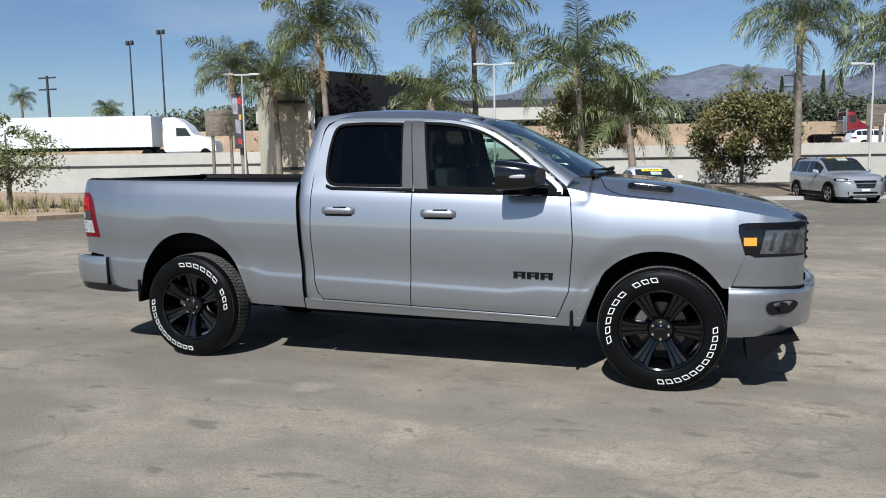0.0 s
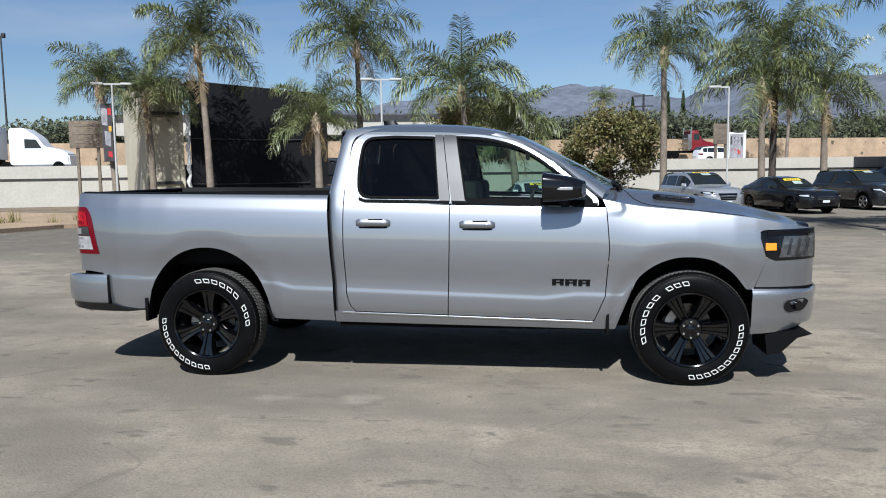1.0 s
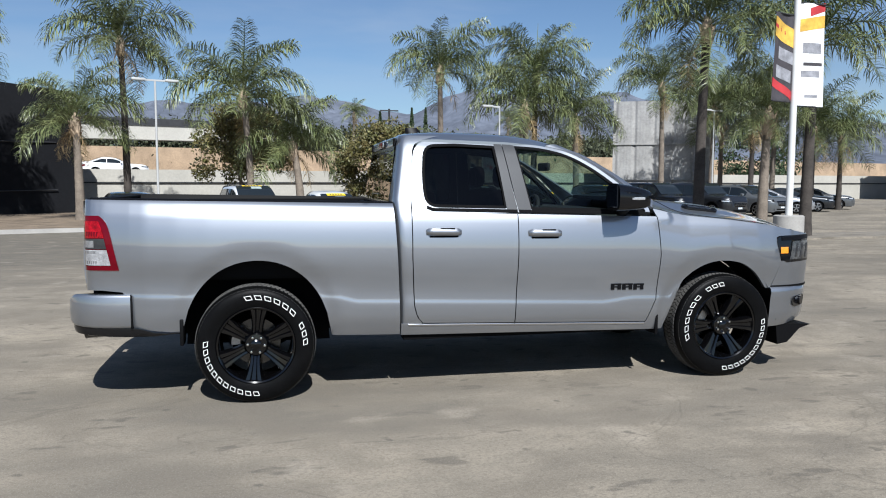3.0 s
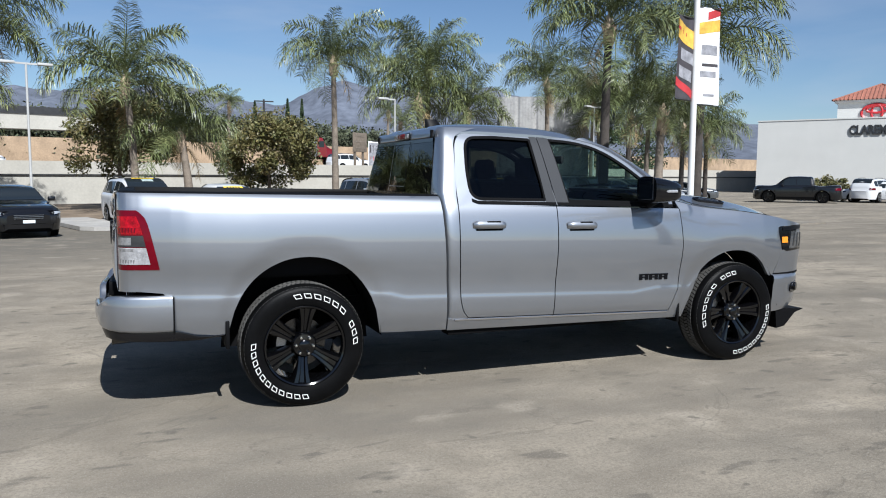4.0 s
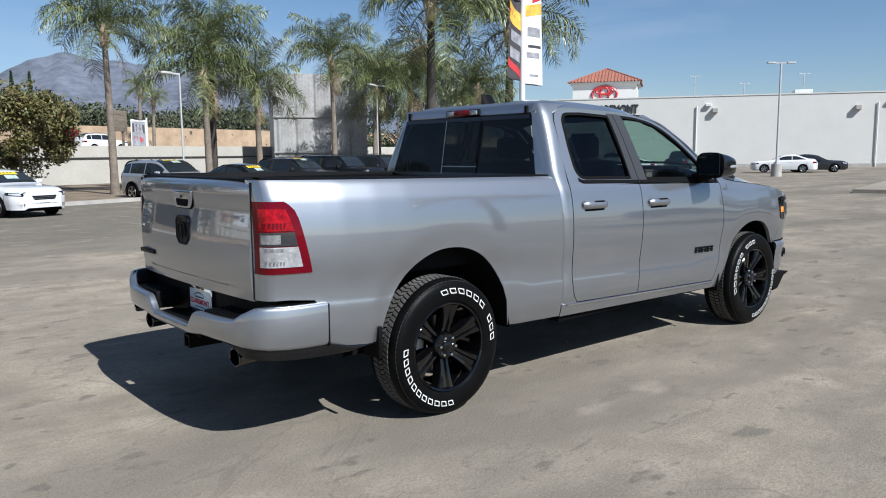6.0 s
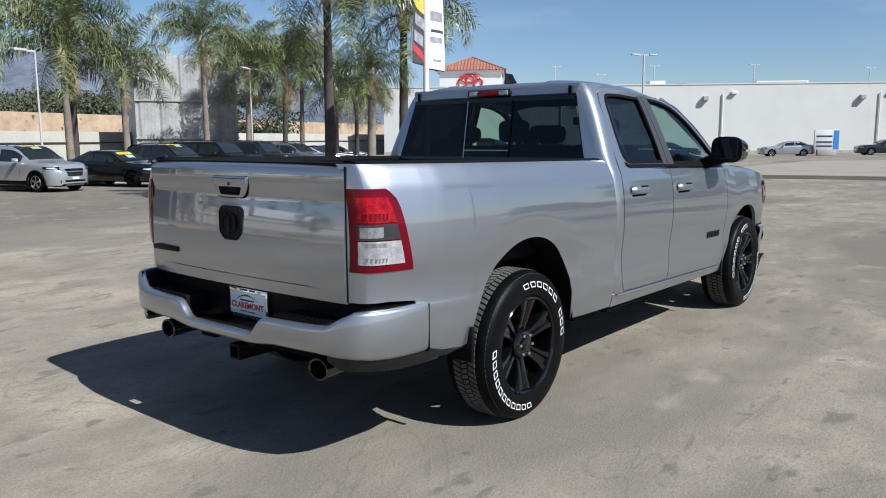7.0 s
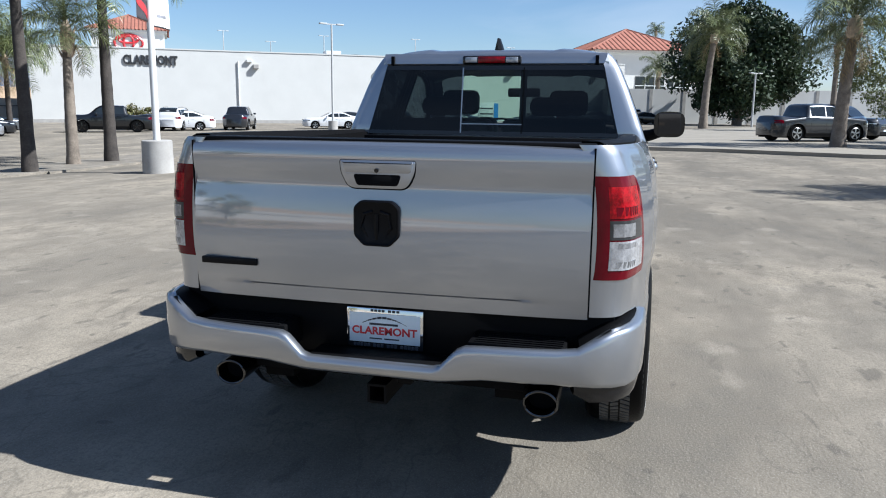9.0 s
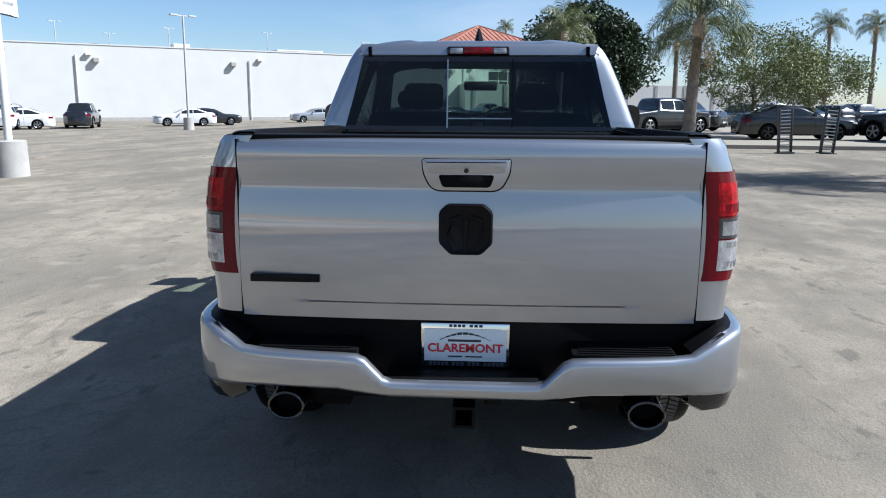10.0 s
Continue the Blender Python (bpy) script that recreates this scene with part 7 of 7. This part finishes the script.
# x from the front bumper back (negative), height of bonnet or roof line, belt line, half width
KINDS = {
    "sedan": dict(L=4.85, W=0.92, H=1.45, wb=(0.95, 3.80), R=0.33, roof=[(0, 0.72), (0.15, 0.86), (0.5, 0.93), (1.5, 1.02), (2.25, 1.36), (2.7, 1.44), (3.3, 1.44), (4.2, 1.13), (4.7, 1.06), (4.85, 0.85)], belt=[(0, 0.70), (0.5, 0.84), (1.5, 0.95), (4.2, 1.02), (4.85, 0.85)], cab=(1.45, 4.25)),
    "suv": dict(L=4.55, W=0.92, H=1.68, wb=(0.88, 3.55), R=0.36, roof=[(0, 0.80), (0.12, 0.98), (0.4, 1.06), (1.2, 1.13), (1.85, 1.54), (2.3, 1.66), (3.6, 1.66), (4.2, 1.56), (4.5, 1.12), (4.55, 0.9)], belt=[(0, 0.78), (0.4, 0.96), (1.2, 1.06), (4.4, 1.12), (4.55, 0.9)], cab=(1.2, 4.42)),
    "bigsuv": dict(L=4.95, W=0.97, H=1.80, wb=(0.92, 3.85), R=0.39, roof=[(0, 0.9), (0.08, 1.08), (0.3, 1.14), (1.35, 1.2), (1.85, 1.62), (2.25, 1.78), (4.4, 1.78), (4.75, 1.66), (4.9, 1.2), (4.95, 0.95)], belt=[(0, 0.88), (0.3, 1.04), (1.3, 1.12), (4.8, 1.16), (4.95, 0.95)], cab=(1.3, 4.82)),
    "pickup": dict(L=5.5, W=0.97, H=1.82, wb=(0.98, 4.4), R=0.41, roof=[(0, 0.95), (0.08, 1.12), (0.3, 1.18), (1.4, 1.24), (1.95, 1.66), (2.3, 1.80), (3.45, 1.80), (3.75, 1.70), (3.86, 1.22), (5.45, 1.22), (5.5, 1.0)], belt=[(0, 0.9), (0.3, 1.06), (1.3, 1.15), (3.8, 1.19), (5.5, 1.0)], cab=(1.35, 3.86)),
}


def car(kind, paint, m, label, sticker=False, group="parked cars", category="car", clad=False):
    """A parked car, its front at the origin, looking along -y."""
    K = KINDS[kind]
    c = thing("parked_" + ("pickup" if kind == "pickup" else "car"), m, label, category, group)
    L, W, R = K["L"], K["W"], K["R"]
    roof, H = K["roof"], K["H"]

    def arch_z(x):
        z = 0.25
        for wx in K["wb"]:
            d = abs(x - wx) / (R + 0.06)
            if d < 1:
                z = max(z, R - 0.02 + (R + 0.06) * math.sqrt(1 - d * d))
        return z

    def section(x):
        """Half of the cross-section at x: (half width, height) from the sill up to the middle of the top."""
        e = min(x, L - x)
        plan = W * (1 - 0.27 * max(0, 1 - e / 0.42) ** 2.4 - 0.05 * max(0, 1 - e / 1.5))
        top = soft(roof, x)
        bl = min(lerp(K["belt"], x), top - 0.012)
        zb = min(arch_z(x), bl - 0.06)
        f = min(1.0, max(0.0, (top - bl) / 0.34))
        tw = plan * (0.86 - 0.15 * f)
        mid = max(zb + 0.02, 0.60 * bl)
        return [(plan * 0.95, zb), (plan * 0.985, max(zb + 0.01, 0.42)) if zb < 0.4 else (plan * 0.985, zb + 0.01), (plan, mid), (plan * 0.992, max(mid + 0.01, bl * 0.86)), (plan * 0.975, bl - 0.03), (plan * 0.94, bl + 0.004),
                (tw + 0.035 * f + 0.02, top - 0.10 * f - 0.012), (tw, top - 0.045 * f - 0.006), (tw - 0.09, top - 0.012 * f), (tw * 0.5, top + 0.008), (0, top + 0.012)]

    def side(x, z):
        """Half width of the body at x and height z."""
        sec = section(min(max(x, 0.0), L))
        for (y0, z0), (y1, z1) in zip(sec, sec[1:]):
            if z0 <= z <= z1 and z1 > z0:
                return y0 + (y1 - y0) * (z - z0) / (z1 - z0)
        return sec[2][0]

    xs = sorted(set([L * i / 60 for i in range(61)] + [0.03, 0.08, 0.14, 0.22, 0.32, L - 0.03, L - 0.08, L - 0.16] + [wx + (R + 0.06) * k for wx in K["wb"] for k in (-1, -0.97, -0.9, 0.9, 0.97, 1)]))
    rows = []
    for end, x in [(1, -1.0)] + [(0, x) for x in xs] + [(2, L + 1.0)]:
        if end:
            base = section(0 if end == 1 else L)
            zc = 0.55
            sec = [(y * 0.86, zc + (z - zc) * 0.80) for y, z in base]
            x = -0.07 if end == 1 else L + 0.06
        else:
            sec = section(x)
        rows.append([(sg * y, x, z) for sg, ps in ((1, sec), (-1, sec[-2::-1])) for y, z in ps])
    bm = bmesh.new()
    add_grid(bm, rows)
    bm.faces.new([bm.verts.new(p) for p in rows[0]])
    bm.faces.new([bm.verts.new(p) for p in rows[-1]])
    bmesh.ops.remove_doubles(bm, verts=bm.verts, dist=0.0005)
    bmesh.ops.recalc_face_normals(bm, faces=bm.faces)
    body = part("body", bm, paint, c, sharp=38)

    def front_x(y, z):
        """How far the nose stands out at half width y and height z."""
        q = min(1.0, abs(y) / (0.63 * W))
        v = abs(z - 0.55) / max(0.1, roof[0][1] - 0.55)
        return -0.07 + 0.065 * max(0.0, max(q, min(v, 1.0)) - 0.8) / 0.2 - 0.006

    def patch(x0, x1, z0, z1, sg, out, mat, name, parent, label="", n=8):
        """A thin skin laid on the body's side between x0 and x1; z0 and z1 are functions of x."""
        g = bmesh.new()
        rr = []
        for i in range(n + 1):
            x = x0 + (x1 - x0) * i / n
            za, zb = z0(x), z1(x)
            rr.append([(sg * (side(x, za + (zb - za) * k / 3) + out), x - (0.012 if x < 0.02 else 0), za + (zb - za) * k / 3) for k in range(4)])
        add_grid(g, rr)
        bmesh.ops.recalc_face_normals(g, faces=g.faces)
        return part(name, g, mat, parent, label)

    # glass
    a, b = K["cab"]
    wtop = next(x for x, z in roof if z > H - 0.12)

    def slope(x0, x1, f0, f1, out, mat, name, parent, label="", n=5, bow=0.0, y0=-1.0, y1=1.0):
        g = bmesh.new()
        rr = []
        for i in range(n + 1):
            x = x0 + (x1 - x0) * i / n
            f = W * (f0 + (f1 - f0) * i / n)
            rr.append([(f * v, x - bow * (1 - v * v) * (1 - i / n), soft(roof, x) + out + 0.006 * (1 - v * v)) for v in [y0 + (y1 - y0) * k / 6 for k in range(7)]])
        add_grid(g, rr)
        bmesh.ops.recalc_face_normals(g, faces=g.faces)
        return part(name, g, mat, parent, label)

    ws = slope(a + 0.10, wtop - 0.02, 0.78, 0.66, 0.014, CAR_GLASS, "windscreen", c, "dark windscreen")
    if kind != "pickup":
        rt = [x for x, z in roof if z > H - 0.12][-1]
        slope(rt + 0.08, b - 0.05, 0.64, 0.70, 0.016, CAR_GLASS, "rear_window", c)
    n = 3 if kind in ("suv", "bigsuv") else 2
    for sg in (-1, 1):
        xa, xb = a + 0.42, b - 0.22
        cuts = [xa, xa + (xb - xa) * 0.44, xa + (xb - xa) * 0.82, xb][:n + 1] if n == 3 else [xa, xa + (xb - xa) * 0.52, xb]
        for k in range(n):
            x0, x1 = cuts[k] + 0.025, cuts[k + 1] - 0.025
            g = bmesh.new()
            rr = []
            for i in range(7):
                x = x0 + (x1 - x0) * i / 6
                za = lerp(K["belt"], x) + 0.035
                zb = max(za + 0.004, min(soft(roof, x) - 0.115, H - 0.125))
                rr.append([(sg * (side(x, za + (zb - za) * j / 3) + 0.006), x, za + (zb - za) * j / 3) for j in range(4)])
            add_grid(g, rr)
            bmesh.ops.recalc_face_normals(g, faces=g.faces)
            part("side_window", g, CAR_GLASS, c, "dark side window")
        # door seams and handles
        for k, xd in enumerate((xa + 0.02, cuts[1], min(cuts[2], K["wb"][1] - 0.30))):
            patch(xd - 0.007, xd + 0.007, lambda x: 0.34, lambda x: lerp(K["belt"], x) - 0.01, sg, 0.003, DARK, "door_seam", body, n=1)
            if k:
                patch(xd - 0.26, xd - 0.08, lambda x: lerp(K["belt"], x) - 0.15, lambda x: lerp(K["belt"], x) - 0.12, sg, 0.018, paint, "door_handle", body, n=2)
        # lamps
        hz = 0.66 if kind == "sedan" else 0.80
        hl = patch(0.0, 0.52, lambda x: hz + 0.10 * x, lambda x: hz + 0.13 - 0.02 * x, sg, 0.006, GLOSS_BLACK, "headlamp", c, "slim headlamp behind dark lens")
        patch(0.02, 0.34, lambda x: hz + 0.025 + 0.10 * x, lambda x: hz + 0.105 - 0.02 * x, sg, 0.012, CAR_LAMP, "lamp_lens", hl)
        patch(L - 0.34, L, lambda x: hz + 0.08, lambda x: hz + 0.24, sg, 0.006, RED_LENS, "tail_lamp", c, "red tail lamp")
        part("door_mirror", box(min(sg * (W - 0.02), sg * (W + 0.19)), max(sg * (W - 0.02), sg * (W + 0.19)), a + 0.46, a + 0.60, lerp(K["belt"], a + 0.5) + 0.03, lerp(K["belt"], a + 0.5) + 0.17, 0.045), paint, c)
        # dark sill and wheel-arch edges
        if clad or kind in ("bigsuv", "pickup"):
            cl = patch(K["wb"][0] + R + 0.07, K["wb"][1] - R - 0.07, lambda x: 0.26, lambda x: 0.42, sg, 0.008, PLASTIC, "sill_cladding", c, "black plastic sill")
            for wx in K["wb"]:
                arc = [(sg * (side(wx + (R + 0.075) * math.cos(t), max(0.3, R + (R + 0.085) * math.sin(t))) + 0.004), wx + (R + 0.075) * math.cos(t), R - 0.02 + (R + 0.085) * math.sin(t)) for t in [math.pi * (-0.06 + 1.12 * k / 14) for k in range(15)]]
                part("arch_edge", tube(arc, 0.034, 6), PLASTIC, cl)
        for wx in K["wb"]:
            w = part("tyre", tube([(sg * (W - 0.24), wx, R), (sg * (W - 0.06), wx, R), (sg * (W - 0.025), wx, R)], [R, R, R * 0.92], 28), RUBBER, c)
            rim = bmesh.new()
            add_tube(rim, [(sg * (W - 0.06), wx, R), (sg * (W - 0.02), wx, R)], R * 0.70, 22)
            part("rim", rim, DARK if paint is P_BLACK else PLASTIC, w)
            sp = bmesh.new()
            for k in range(5):
                t = 2 * math.pi * (k + 0.3) / 5
                p = [(sg * (W - o), wx + r * math.cos(t + d), R + r * math.sin(t + d)) for r, d, o in ((R * 0.08, -0.9, 0.008), (R * 0.66, -0.19, 0.014), (R * 0.66, 0.19, 0.014), (R * 0.08, 0.9, 0.008))]
                sp.faces.new([sp.verts.new(q) for q in p])
            add_tube(sp, [(sg * (W - 0.013), wx + R * 0.66 * math.cos(t), R + R * 0.66 * math.sin(t)) for t in [2 * math.pi * k / 24 for k in range(25)]], 0.012, 5, False)
            part("spokes", sp, STEEL if paint is not P_BLACK else WHEEL_BLACK, w, smooth=False)
        part("wheel_well", box(min(sg * (W - 0.26), sg * (W - 0.3)), max(sg * (W - 0.26), sg * (W - 0.3)), 0.3, L - 0.3, 0.22, 0.75), DARK, c)
    # face: grille with bars, intake, plate
    grz = (0.55, 0.70) if kind == "sedan" else (0.58, 0.85)
    gw = 0.36 if kind != "bigsuv" else 0.46

    def face(w0, w1, z0, z1, out, mat, name, parent, label=""):
        g = bmesh.new()
        rr = [[((w0 + (w1 - w0) * i / 3) * v, front_x((w0 + (w1 - w0) * i / 3) * v, z0 + (z1 - z0) * i / 3) - out, z0 + (z1 - z0) * i / 3) for v in [-1 + k / 5 for k in range(11)]] for i in range(4)]
        add_grid(g, rr)
        bmesh.ops.recalc_face_normals(g, faces=g.faces)
        return part(name, g, mat, parent, label)

    gr = face(gw * 0.85, gw * 1.15, grz[0], grz[1], 0.004, GLOSS_BLACK, "grille", c, "dark grille with bright bars")
    for k in range(3):
        z = grz[0] + (grz[1] - grz[0]) * (k + 0.7) / 3.4
        face(gw, gw * 1.03, z, z + 0.012, 0.012, STEEL, "grille_bar", gr)
    face(0.58, 0.62, 0.27, 0.44, 0.004, PLASTIC, "lower_intake", c, "dark lower intake")
    if clad:
        face(0.40, 0.46, 0.235, 0.29, 0.012, STEEL, "skid_plate", c, "silver skid plate")
    face(0.15, 0.15, 0.46, 0.545, 0.016, PLATE_WHITE, "plate", c)
    part("underside", box(-0.70 * W, 0.70 * W, 0.12, L - 0.2, 0.2, 0.34), DARK, c)
    if kind in ("suv", "bigsuv"):
        for sg in (-1, 1):
            part("roof_rail", tube([(sg * W * 0.62, wtop + 0.25, soft(roof, wtop + 0.25)), (sg * W * 0.62, wtop + 0.4, soft(roof, wtop + 0.4) + 0.05), (sg * W * 0.62, b - 0.9, soft(roof, b - 0.9) + 0.05), (sg * W * 0.62, b - 0.7, soft(roof, b - 0.7))], 0.018, 6), DARK_METAL, c)
    if sticker:
        st = slope(wtop - 0.20, wtop - 0.03, 0.42, 0.40, 0.024, YELLOW, "price_sticker", ws, "yellow price banner with plain dark bars", 2)
        for k in range(5):
            v0 = -0.7 + 0.29 * k
            slope(wtop - 0.15, wtop - 0.08, 0.42, 0.40, 0.029, PRINT_DARK, "sticker_print", st, "", 1, 0, v0, v0 + 0.18)
        pap = slope(wtop - 0.45, wtop - 0.24, 0.42, 0.42, 0.020, PAPER, "window_paper", ws, "pale price sheet", 2, 0, -0.25, 0.75)
    return c


FACE = 17.0
row_cars = [
    (-3.75, 17.6, "sedan", P_BLACK, "black sedan parked nose out by the kerb", False),
    (-0.15, 21.4, "suv", P_WHITE, "white compact SUV with a yellow windscreen sticker", True),
    (3.0, 21.5, "sedan", P_WHITE, "white sedan with black wheels and a yellow sticker", True),
    (9.8, 25.1, "suv", P_SILVER, "silver small SUV with a yellow windscreen sticker", True),
    (13.4, 24.9, "sedan", P_BLACK, "black sedan with a yellow windscreen sticker", True),
    (17.0, 27.1, "suv", P_DKGREY, "dark grey SUV with a yellow windscreen sticker", True),
    (20.3, 28.0, "bigsuv", P_BLACK, "black square SUV in the parked row", False),
    (23.4, 28.8, "bigsuv", P_DKGREY, "dark grey SUV in the parked row", False),
    (26.6, 29.8, "suv", P_GREY, "grey SUV in the parked row", False),
]
for x, y, k, p, lab, st in row_cars:
    car(k, p, pose(x, y, gz(x - 0.6, y + 2), 0, 0, FACE), lab, st, "cars along the kerb", clad=p in (P_SILVER, P_DKGREY))
# cars further down the lot and by the hall
for x, y, k, p, yaw, lab in (
    (31.0, 33.0, "sedan", P_SILVER, 60, "silver car far down the row"), (34.0, 35.0, "sedan", P_DKGREY, 60, "dark car far down the row"), (38.0, 38.0, "sedan", P_GREY, 60, "grey car far down the row"),
    (40.2, 36.5, "pickup", P_BLACK, -142, "black pickup far down the lot"),
    (46.3, 34.6, "sedan", P_WHITE, -150, "white hatchback parked by the hall"),
    (49.9, 33.5, "suv", P_WHITE, 105, "white crossover with roof load parked by the hall"), (54.5, 31.0, "pickup", P_DKGREY, 110, "dark pickup parked by the hall"),
    (57.6, 27.2, "sedan", P_WHITE, -150, "white sedan parked by the hall"), (62.3, 21.6, "sedan", P_DKGREY, 30, "dark sedan parked by the hall"),
    (73.0, 19.8, "sedan", P_SILVER, -150, "silver sedan parked by the hall"), (75.0, 11.8, "sedan", P_DKGREY, -150, "dark sedan parked by the hall"), (87.4, 4.5, "sedan", P_DKGREY, 30, "dark sedan parked by the hall"),
    (89.4, 1.8, "sedan", P_DKGREY, 30, "dark blue-black sedan parked by the hall"), (90.6, 2.6, "pickup", P_WHITE, -150, "white pickup by the showroom"), (91.8, -3.8, "sedan", P_BLACK, 30, "black sedan by the showroom"),
):
    car(k, p, pose(x, y, gz(x, y), 0, 0, yaw), lab)
car("pickup", P_DKGREY, pose(39.2, -11.6, 0.14, 0, 0, 30), "dark grey crew-cab pickup with hard top on the far island")
car("bigsuv", P_DKGREY, pose(41.3, -13.4, 0.14, 0, 0, -40), "dark SUV behind the pickup")
car("sedan", P_BLACK, pose(30.4, -15.6, 0.14, 0, 0, 0), "dark sedan at the lot's edge")
car("bigsuv", P_DKGREY, pose(30.6, -16.4, 0.14, 0, 0, 118), "dark boxy off-road car at the lot's edge")
for k in range(8):
    car(("suv", "pickup", "sedan")[k % 3], (P_GREY, P_WHITE, P_DKGREY, P_BLACK)[k % 4], pose(56 + 2.2 * k, -17.5 - 3.0 * k, 0, 0, 0, 110), "car in the far lot", False)
# freeway traffic, standing
for u, v, k, p, yaw, lab in ((-8.5, 28, "sedan", P_SILVER, 107, "silver car on the freeway"), (-4.5, 28, "sedan", P_DKGREY, 107, "dark car on the freeway"), (0, 28, "sedan", P_WHITE, 107, "white car on the freeway"),
                             (33, 30, "suv", P_WHITE, 107, "white car on the freeway")):
    q = at_row(u, v + 6, 2.2)
    car(k, p, pose(q.x, q.y, q.z, 0, 0, yaw), lab, False, "cars on the freeway")


def lorry(m, cab_mat, trailer_mat, label, length=16.0):
    """An articulated lorry, nose along +x."""
    t = thing("semi_truck", m, label, "semi truck")
    top = 4.1 if length > 8 else 2.0
    tr = part("trailer", box(0, length, -1.3, 1.3, 1.2, top, 0.03), trailer_mat, t, "box trailer", smooth=False)
    for k in range(13):
        x = length * (k + 0.5) / 13
        part("trailer_rib", box(x - 0.03, x + 0.03, -1.33, -1.29, 1.25, top - 0.05), trailer_mat, tr, smooth=False)
    part("trailer_frame", box(0.2, length, -0.6, 0.6, 0.9, 1.2), DARK, tr)
    cx = length + 1.0
    cb = bmesh.new()
    prof = [(0, 0.6), (0, 3.9), (1.2, 3.95), (2.3, 3.2), (2.9, 2.3), (4.4, 1.95), (4.9, 1.6), (5.0, 0.6)]
    a = [cb.verts.new((cx + x, -1.22, z)) for x, z in prof]
    b = [cb.verts.new((cx + x, 1.22, z)) for x, z in prof]
    cb.faces.new(a)
    cb.faces.new(b[::-1])
    for k in range(len(prof)):
        cb.faces.new((a[k], b[k], b[(k + 1) % len(prof)], a[(k + 1) % len(prof)]))
    bmesh.ops.recalc_face_normals(cb, faces=cb.faces)
    bmesh.ops.bevel(cb, geom=cb.edges[:], offset=0.12, segments=2, affect="EDGES")
    c = part("cab", cb, cab_mat, t, "lorry cab")
    for s in (-1, 1):
        g = bmesh.new()
        g.faces.new([g.verts.new((cx + x, s * 1.235, z)) for x, z in ((1.3, 2.15), (2.7, 2.15), (2.25, 2.9), (1.3, 2.95))])
        part("side_window", g, CAR_GLASS, c, smooth=False)
    for x in (1.2, 2.5, length - 0.6, length + 0.7, length + 5.0):
        for s in (-1, 1):
            part("tyre", tube([(x, s * 0.8, 0.5), (x, s * 1.24, 0.5)], 0.5, 20), RUBBER, t)
    return t


q = Vector((-60.5, 51.3, 1.95))
lorry(Matrix.Translation(q) @ Euler((0, 0, ROW)).to_matrix().to_4x4(), TRAILER_WHITE, TRAILER_WHITE, "white semi truck with box trailer on the freeway")


def tractor(m, mat, label):
    """A long-nosed road tractor without a trailer, nose along +x."""
    t = thing("semi_truck", m, label, "semi truck")
    cb = bmesh.new()
    rows = [[(x, y * w, z) for y, z in ((-1.1, z0), (-1.1, z1 - 0.3), (-0.9, z1), (0.9, z1), (1.1, z1 - 0.3), (1.1, z0))] for x, w, z0, z1 in ((0, 1, 1.1, 3.5), (0.1, 1, 1.1, 3.6), (1.0, 1, 1.1, 3.6), (1.5, 1, 1.1, 2.75), (1.6, 0.9, 1.0, 2.3), (3.2, 0.82, 0.95, 2.05), (3.5, 0.72, 0.9, 1.8), (3.55, 0.6, 0.9, 1.5))]
    add_grid(cb, rows)
    bmesh.ops.holes_fill(cb, edges=cb.edges, sides=0)
    bmesh.ops.recalc_face_normals(cb, faces=cb.faces)
    c = part("cab", cb, mat, t, "dark red cab and hood", sharp=30)
    part("rear_rack", box(-0.35, -0.1, -1.0, 1.0, 1.1, 3.1, 0.03), STEEL, t, "bright metal rack behind the cab")
    for k in range(3):
        part("rack_shelf", box(-0.95, -0.35, -0.9, 0.9, 1.3 + 0.6 * k, 1.4 + 0.6 * k, 0.02), STEEL, t)
    part("chassis", box(-3.6, 3.2, -0.45, 0.45, 0.75, 1.05, 0.03), DARK, t)
    for s in (-1, 1):
        part("side_window", box(0.35, 1.15, min(s * 1.08, s * 1.115), max(s * 1.08, s * 1.115), 2.35, 3.15, 0.03), CAR_GLASS, c, smooth=False)
        part("exhaust_stack", tube([(-0.05, s * 1.12, 1.2), (-0.05, s * 1.12, 4.0)], 0.09, 10), CHROME, t, "chrome exhaust stack")
        fend = revolve([(0.55, -0.2), (0.66, -0.2), (0.66, 0.2), (0.55, 0.2), (0.55, -0.2)], 24)
        bmesh.ops.delete(fend, geom=[v for v in fend.verts if v.co.z < -0.05], context="VERTS")
        bmesh.ops.transform(fend, matrix=Matrix.Translation((2.5, s * 0.95, 0.55)), verts=fend.verts)
        part("mudguard", fend, mat, t)
        for x in (2.5, -2.2, -3.3):
            part("tyre", tube([(x, s * 0.75, 0.5), (x, s * 1.14, 0.5)], 0.5, 20), RUBBER, t)
    return t


tractor(pose(20.0, 90.5, 2.7, 0, 0, 15) @ Matrix.Diagonal((0.9, 0.9, 0.95, 1)), car_paint("dark_red_cab_paint", (0.16, 0.008, 0.012), 0.1), "dark red long-nosed road tractor on the freeway")
